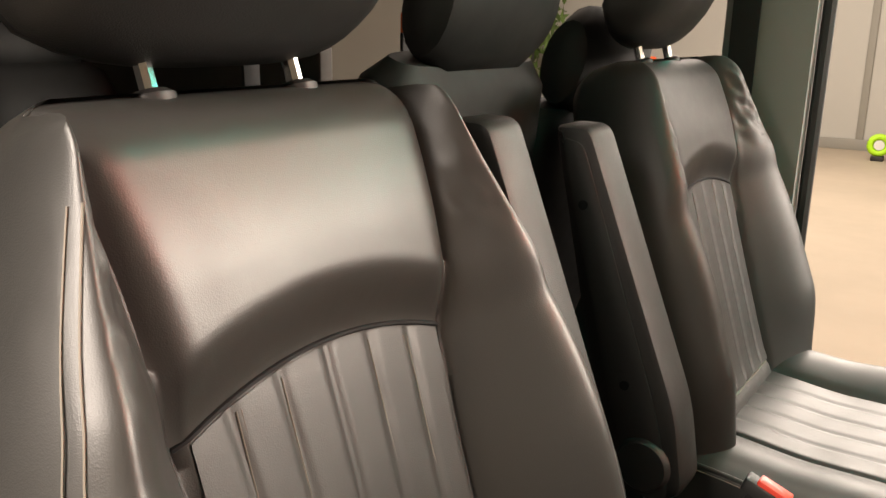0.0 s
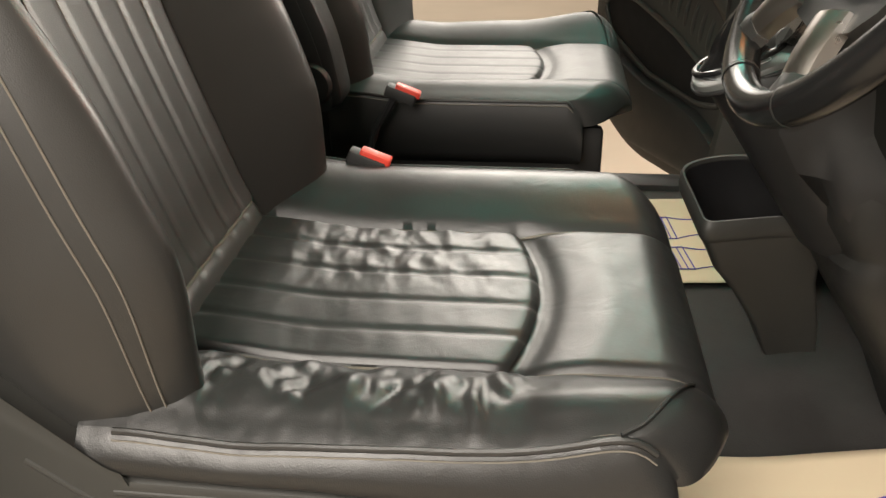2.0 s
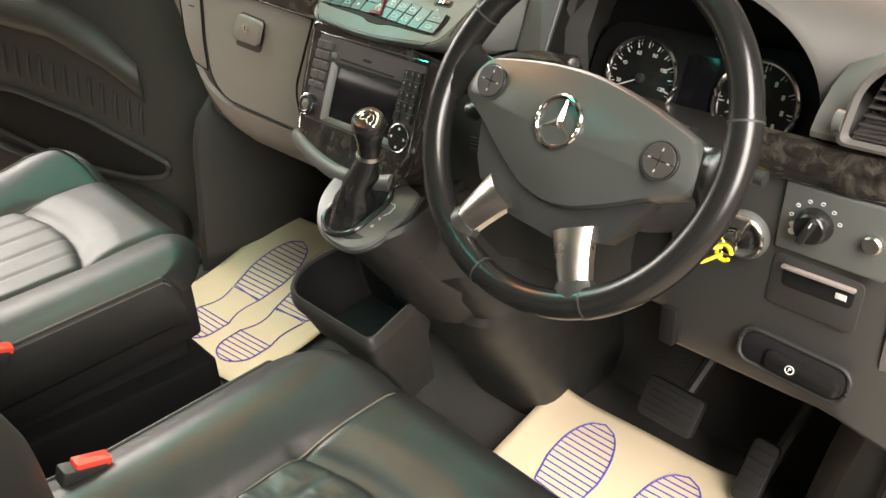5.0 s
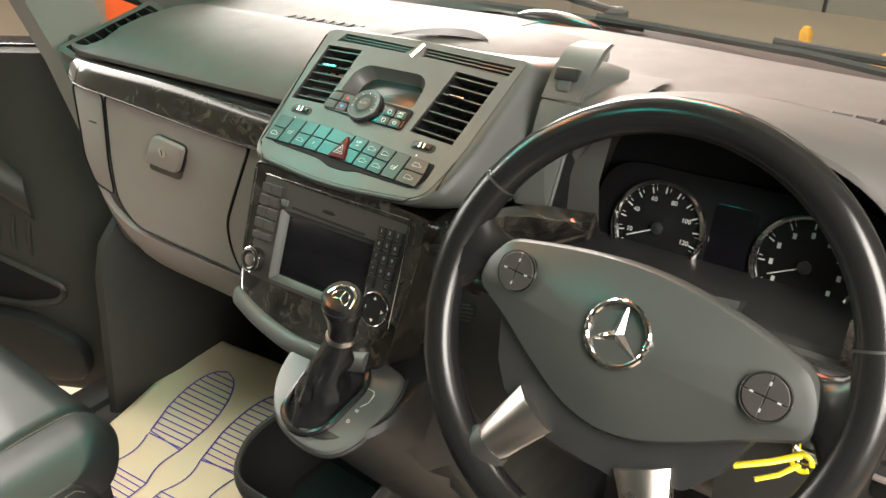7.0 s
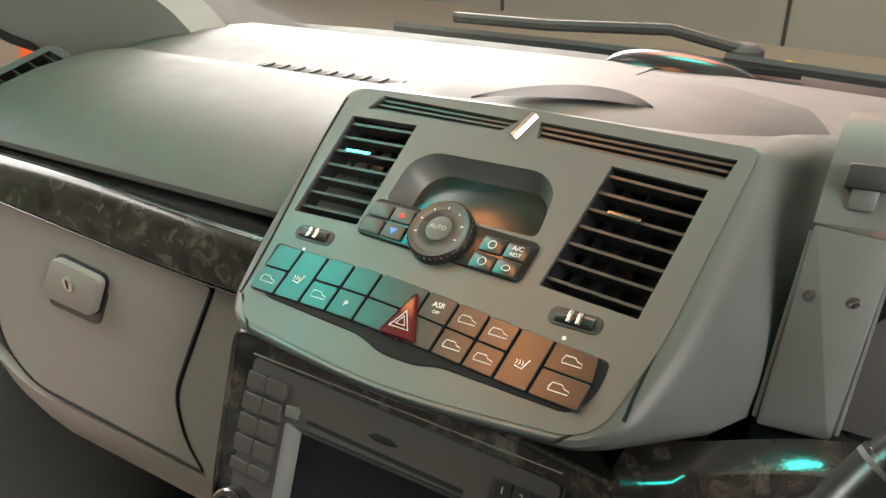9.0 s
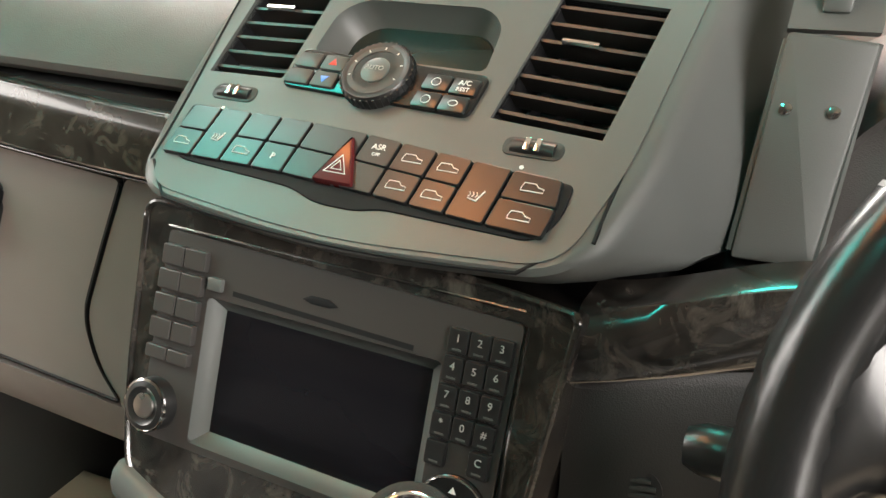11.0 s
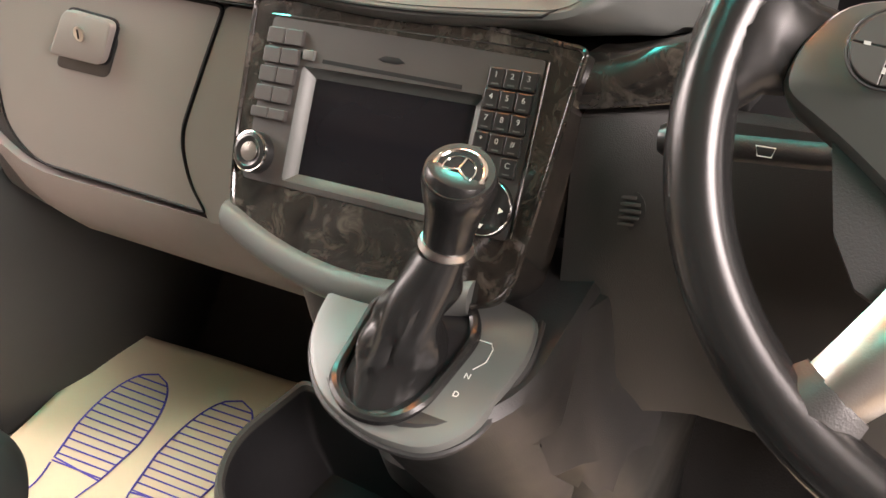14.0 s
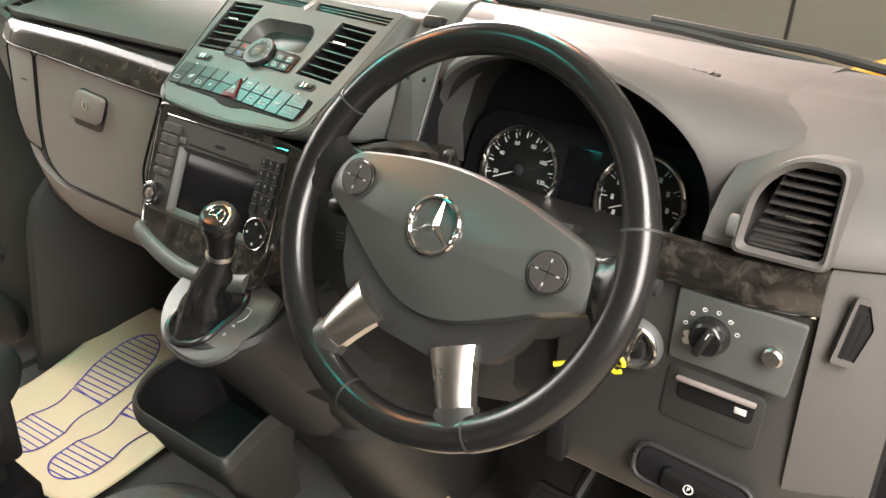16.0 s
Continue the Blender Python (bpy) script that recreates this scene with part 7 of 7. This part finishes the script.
# kick panels beside the footwells
part("kick_panel", loft([[(-x, y, z) for x, y in ((0.755, 0.10 + o), (0.768, 0.092 + o), (0.80, 0.15 + o), (0.80, 0.66), (0.68, 0.66), (0.72, 0.24 + o))] for z, o in ((0.50, -0.04), (0.6, -0.03), (0.86, 0.0), (0.92, 0.02), (0.97, 0.07), (1.02, 0.13))]), TRIM, van)
part("kick_panel", loft([[(x, y, z) for x, y in ((0.66 + o, 0.24), (0.70 + o, 0.19), (0.80, 0.17 + o), (0.80, 0.66), (0.62 + o, 0.66))] for z, o in ((0.42, 0.0), (0.6, 0.01), (0.8, 0.03), (0.94, 0.05))]), KNEE, post)
part("sill_trim", rbox(-0.88, -0.795, -0.30, 0.30, 0.40, 0.55, 0.02), DARK, van)
hg = thing("door_hinge", "steel door hinge bolted to the black post", "hinge", (0.84, 0.12, 0.45), "hinges")
part("leaf", rbox(0.81, 0.86, 0.10, 0.15, 0.43, 0.49, 0.005), STEEL, hg)
for z in (0.445, 0.475):
    part("bolt", revolve([(0.008, 0), (0.008, 0.005), (0.0, 0.006)], 10, pose(0.825, 0.10, z, 90, 0, 0)), CHROME, hg)
for bx, bz in ((0.856, 0.842), (0.851, 0.761)):
    part("post_bolt", revolve([(0.009, 0), (0.009, 0.005), (0.005, 0.008), (0.0, 0.008)], 12, pose(bx, 0.158, bz, 90, 0, 0)), CHROME, post)

# the driver door, swung wide open
ddoor = thing("driver_door", "open black driver door with a grey inner panel", "door", (1.3, 0.35, 0.45))
DD = frame_at((0.885, 0.20, 0), (0.93, 0.37, 0), (0, 0, 1))
part("door_shell", pad(rounded([(0.0, 0.44), (0.86, 0.42), (0.92, 0.8), (0.92, 1.30), (-0.01, 1.30)], 0.05, 5), 0.07, 0.015, DD @ Matrix.Translation((0, 0, -0.09))), BODY_PAINT, ddoor)
part("inner_panel", pad(rounded([(0.035, 0.52), (0.80, 0.50), (0.86, 0.8), (0.86, 1.27), (0.03, 1.27)], 0.04, 5), 0.024, 0.008, DD @ Matrix.Translation((0, 0, -0.02))), TRIM, ddoor)
part("door_pocket", pad(rounded([(0.10, 0.55), (0.70, 0.55), (0.70, 0.70), (0.12, 0.66)], 0.04, 5), 0.05, 0.015, DD), TRIM, ddoor)
part("door_armrest", pad(rounded([(0.15, 0.98), (0.75, 0.98), (0.75, 1.04), (0.20, 1.08)], 0.02, 4), 0.06, 0.015, DD), TRIM, ddoor)
part("window_frame", tube([DD @ Vector(p) for p in ((0.90, 1.28, -0.05), (0.87, 1.7, -0.02), (0.79, 1.90, 0.0), (0.46, 1.90, 0.0), (0.06, 1.34, -0.04))], 0.022, 8), BODY_PAINT, ddoor)

# ---------------------------------------------------------------- belts and rear seats
for s, y in ((-1, -0.715), (1, -0.88)):
    bl = thing("seat_belt", "black seat belt webbing hanging on the centre post", "seat belt", (s * 0.79, y - 0.07, 1.2), "seat belts")
    part("webbing", loft([[(s * 0.785 + a, y - 0.085 + b - 0.015 * math.sin((z - 0.6) * 2), z) for a, b in ((0, -0.025), (0.0025, -0.025), (0.0025, 0.025), (0, 0.025))] for z in [0.6 + 0.13 * i for i in range(9)]]), WEBBING, bl)
    part("guide", rbox(s * 0.775 - 0.012, s * 0.775 + 0.012, y - 0.125, y - 0.045, 1.60, 1.66, 0.01), DARK, bl)
    part("tongue", rbox(s * 0.785 - 0.012, s * 0.785 + 0.004, y - 0.11, y - 0.05, 1.30, 1.335, 0.005), DARK, bl)


def rear_seat(cx, cy):
    r = thing("rear_seat", "black leather rear passenger seat with a headrest", "car seat", (cx, cy, 0.5), "rear seats")
    # Dull black rubber stands for leather, putting the rear cabin's shade into the colour
    part("cushion", pad(rounded([(-0.22, -0.02), (0.22, -0.02), (0.24, 0.46), (-0.24, 0.46)], 0.06, 5), 0.16, 0.05, pose(cx, cy, 0.72), dome=0.01), BLACK_RUBBER, r)
    m = frame_at((cx, cy, 0.86), (1, 0, 0), (0, -0.30, 0.954))
    part("backrest", loft([[m @ Vector((w * math.copysign(abs(math.cos(a)) ** 0.5, math.cos(a)), h, -0.01 + d * math.copysign(abs(math.sin(a)) ** 0.6, math.sin(a)))) for a in [j * math.tau / 28 for j in range(28)]] for h, w, d in ((-0.1, 0.2, 0.05), (0.0, 0.23, 0.075), (0.2, 0.235, 0.08), (0.42, 0.215, 0.07), (0.53, 0.19, 0.055), (0.56, 0.16, 0.03))]), BLACK_RUBBER, r)
    part("headrest", loft([[m @ Vector((0.15 * t, 0.635 + 0.09 * k * math.sin(a), 0.05 * k * math.cos(a))) for a in [j * math.tau / 18 for j in range(18)]] for t, k in ((-1, 0.3), (-0.9, 0.75), (-0.6, 1), (0.6, 1), (0.9, 0.75), (1, 0.3))]), BLACK_RUBBER, r)
    for s in (-0.05, 0.05):
        part("headrest_post", tube([m @ Vector((s, 0.52, 0)), m @ Vector((s, 0.62, 0))], 0.007, 8), CHROME, r)
    part("pedestal", rbox(cx - 0.18, cx + 0.18, cy + 0.02, cy + 0.42, 0.46, 0.73, 0.02), DARK, r)
    return r


def turned(cx, cy, tall):
    ob = rear_seat(cx, cy)
    ob.matrix_basis = pose(cx, cy, 0.5, 0, 0, 180) @ Matrix.Diagonal((1, 1, tall, 1))
    return ob


for cx, tall in ((-0.52, 1.0), (-0.155, 1.09)):
    turned(cx, -1.17, tall)
for cx in (-0.52, 0.02, 0.54):
    rear_seat(cx, -2.55)
# Orange blocks stand for orange light reflected on the driver headrest's post collars
for bx, by in ((-0.30, -1.60), (-0.56, -1.42)):
    b = thing("rear_buckle", "orange block standing for an orange glint on the headrest collars", "buckle", (bx, by, 1.5), "rear buckles")
    part("tongue", rbox(bx - 0.012, bx + 0.012, by - 0.01, by + 0.01, 1.50, 1.545, 0.003), ORANGE, b)
    part("strap", rbox(bx - 0.02, bx + 0.02, by - 0.004, by + 0.004, 0.8, 1.505, 0.001), WEBBING, b)

# ---------------------------------------------------------------- unseen glow strips, added under the headlining to colour reflections


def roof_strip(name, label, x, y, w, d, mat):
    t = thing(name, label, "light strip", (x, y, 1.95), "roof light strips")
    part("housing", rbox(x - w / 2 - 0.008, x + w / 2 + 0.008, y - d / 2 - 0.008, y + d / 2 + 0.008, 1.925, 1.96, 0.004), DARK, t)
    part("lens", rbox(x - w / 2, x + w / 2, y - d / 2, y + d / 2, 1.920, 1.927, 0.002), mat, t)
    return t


roof_strip("roof_light_strip", "unseen teal glow strip added under the headlining for reflections", TEAL_AT[0], TEAL_AT[1], 0.15, 0.26, TEAL_GLOW)
roof_strip("roof_light_strip", "unseen orange glow strip added under the headlining for reflections", ORANGE_AT[0], ORANGE_AT[1], 0.10, 0.26, ORANGE_GLOW)
roof_strip("roof_light_strip", "unseen short teal glow strip added for a sheen on the wheel hub", 0.10, -0.45, 0.09, 0.12, TEAL_GLOW)

# ---------------------------------------------------------------- the front end, set level with the seats
LEVEL = about((0.1685, 0.0305, 1.2706), (0.1685, 0.0305, 1.2706), rx=-0.466, ry=-2.172, rz=0.275)
settle([dash, panel, radio, gear, clus, sw, column, key, ph, nose, pdoor], LEVEL)
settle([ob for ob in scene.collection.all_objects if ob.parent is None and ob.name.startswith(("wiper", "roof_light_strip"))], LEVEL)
settle([sw, column], Matrix.Translation((0, 0.011, -0.002)))
settle([ph], Matrix.Translation((0.002, -0.014, -0.004)))
settle([post, hg], Matrix.Translation((-0.022, 0.03, -0.02)))
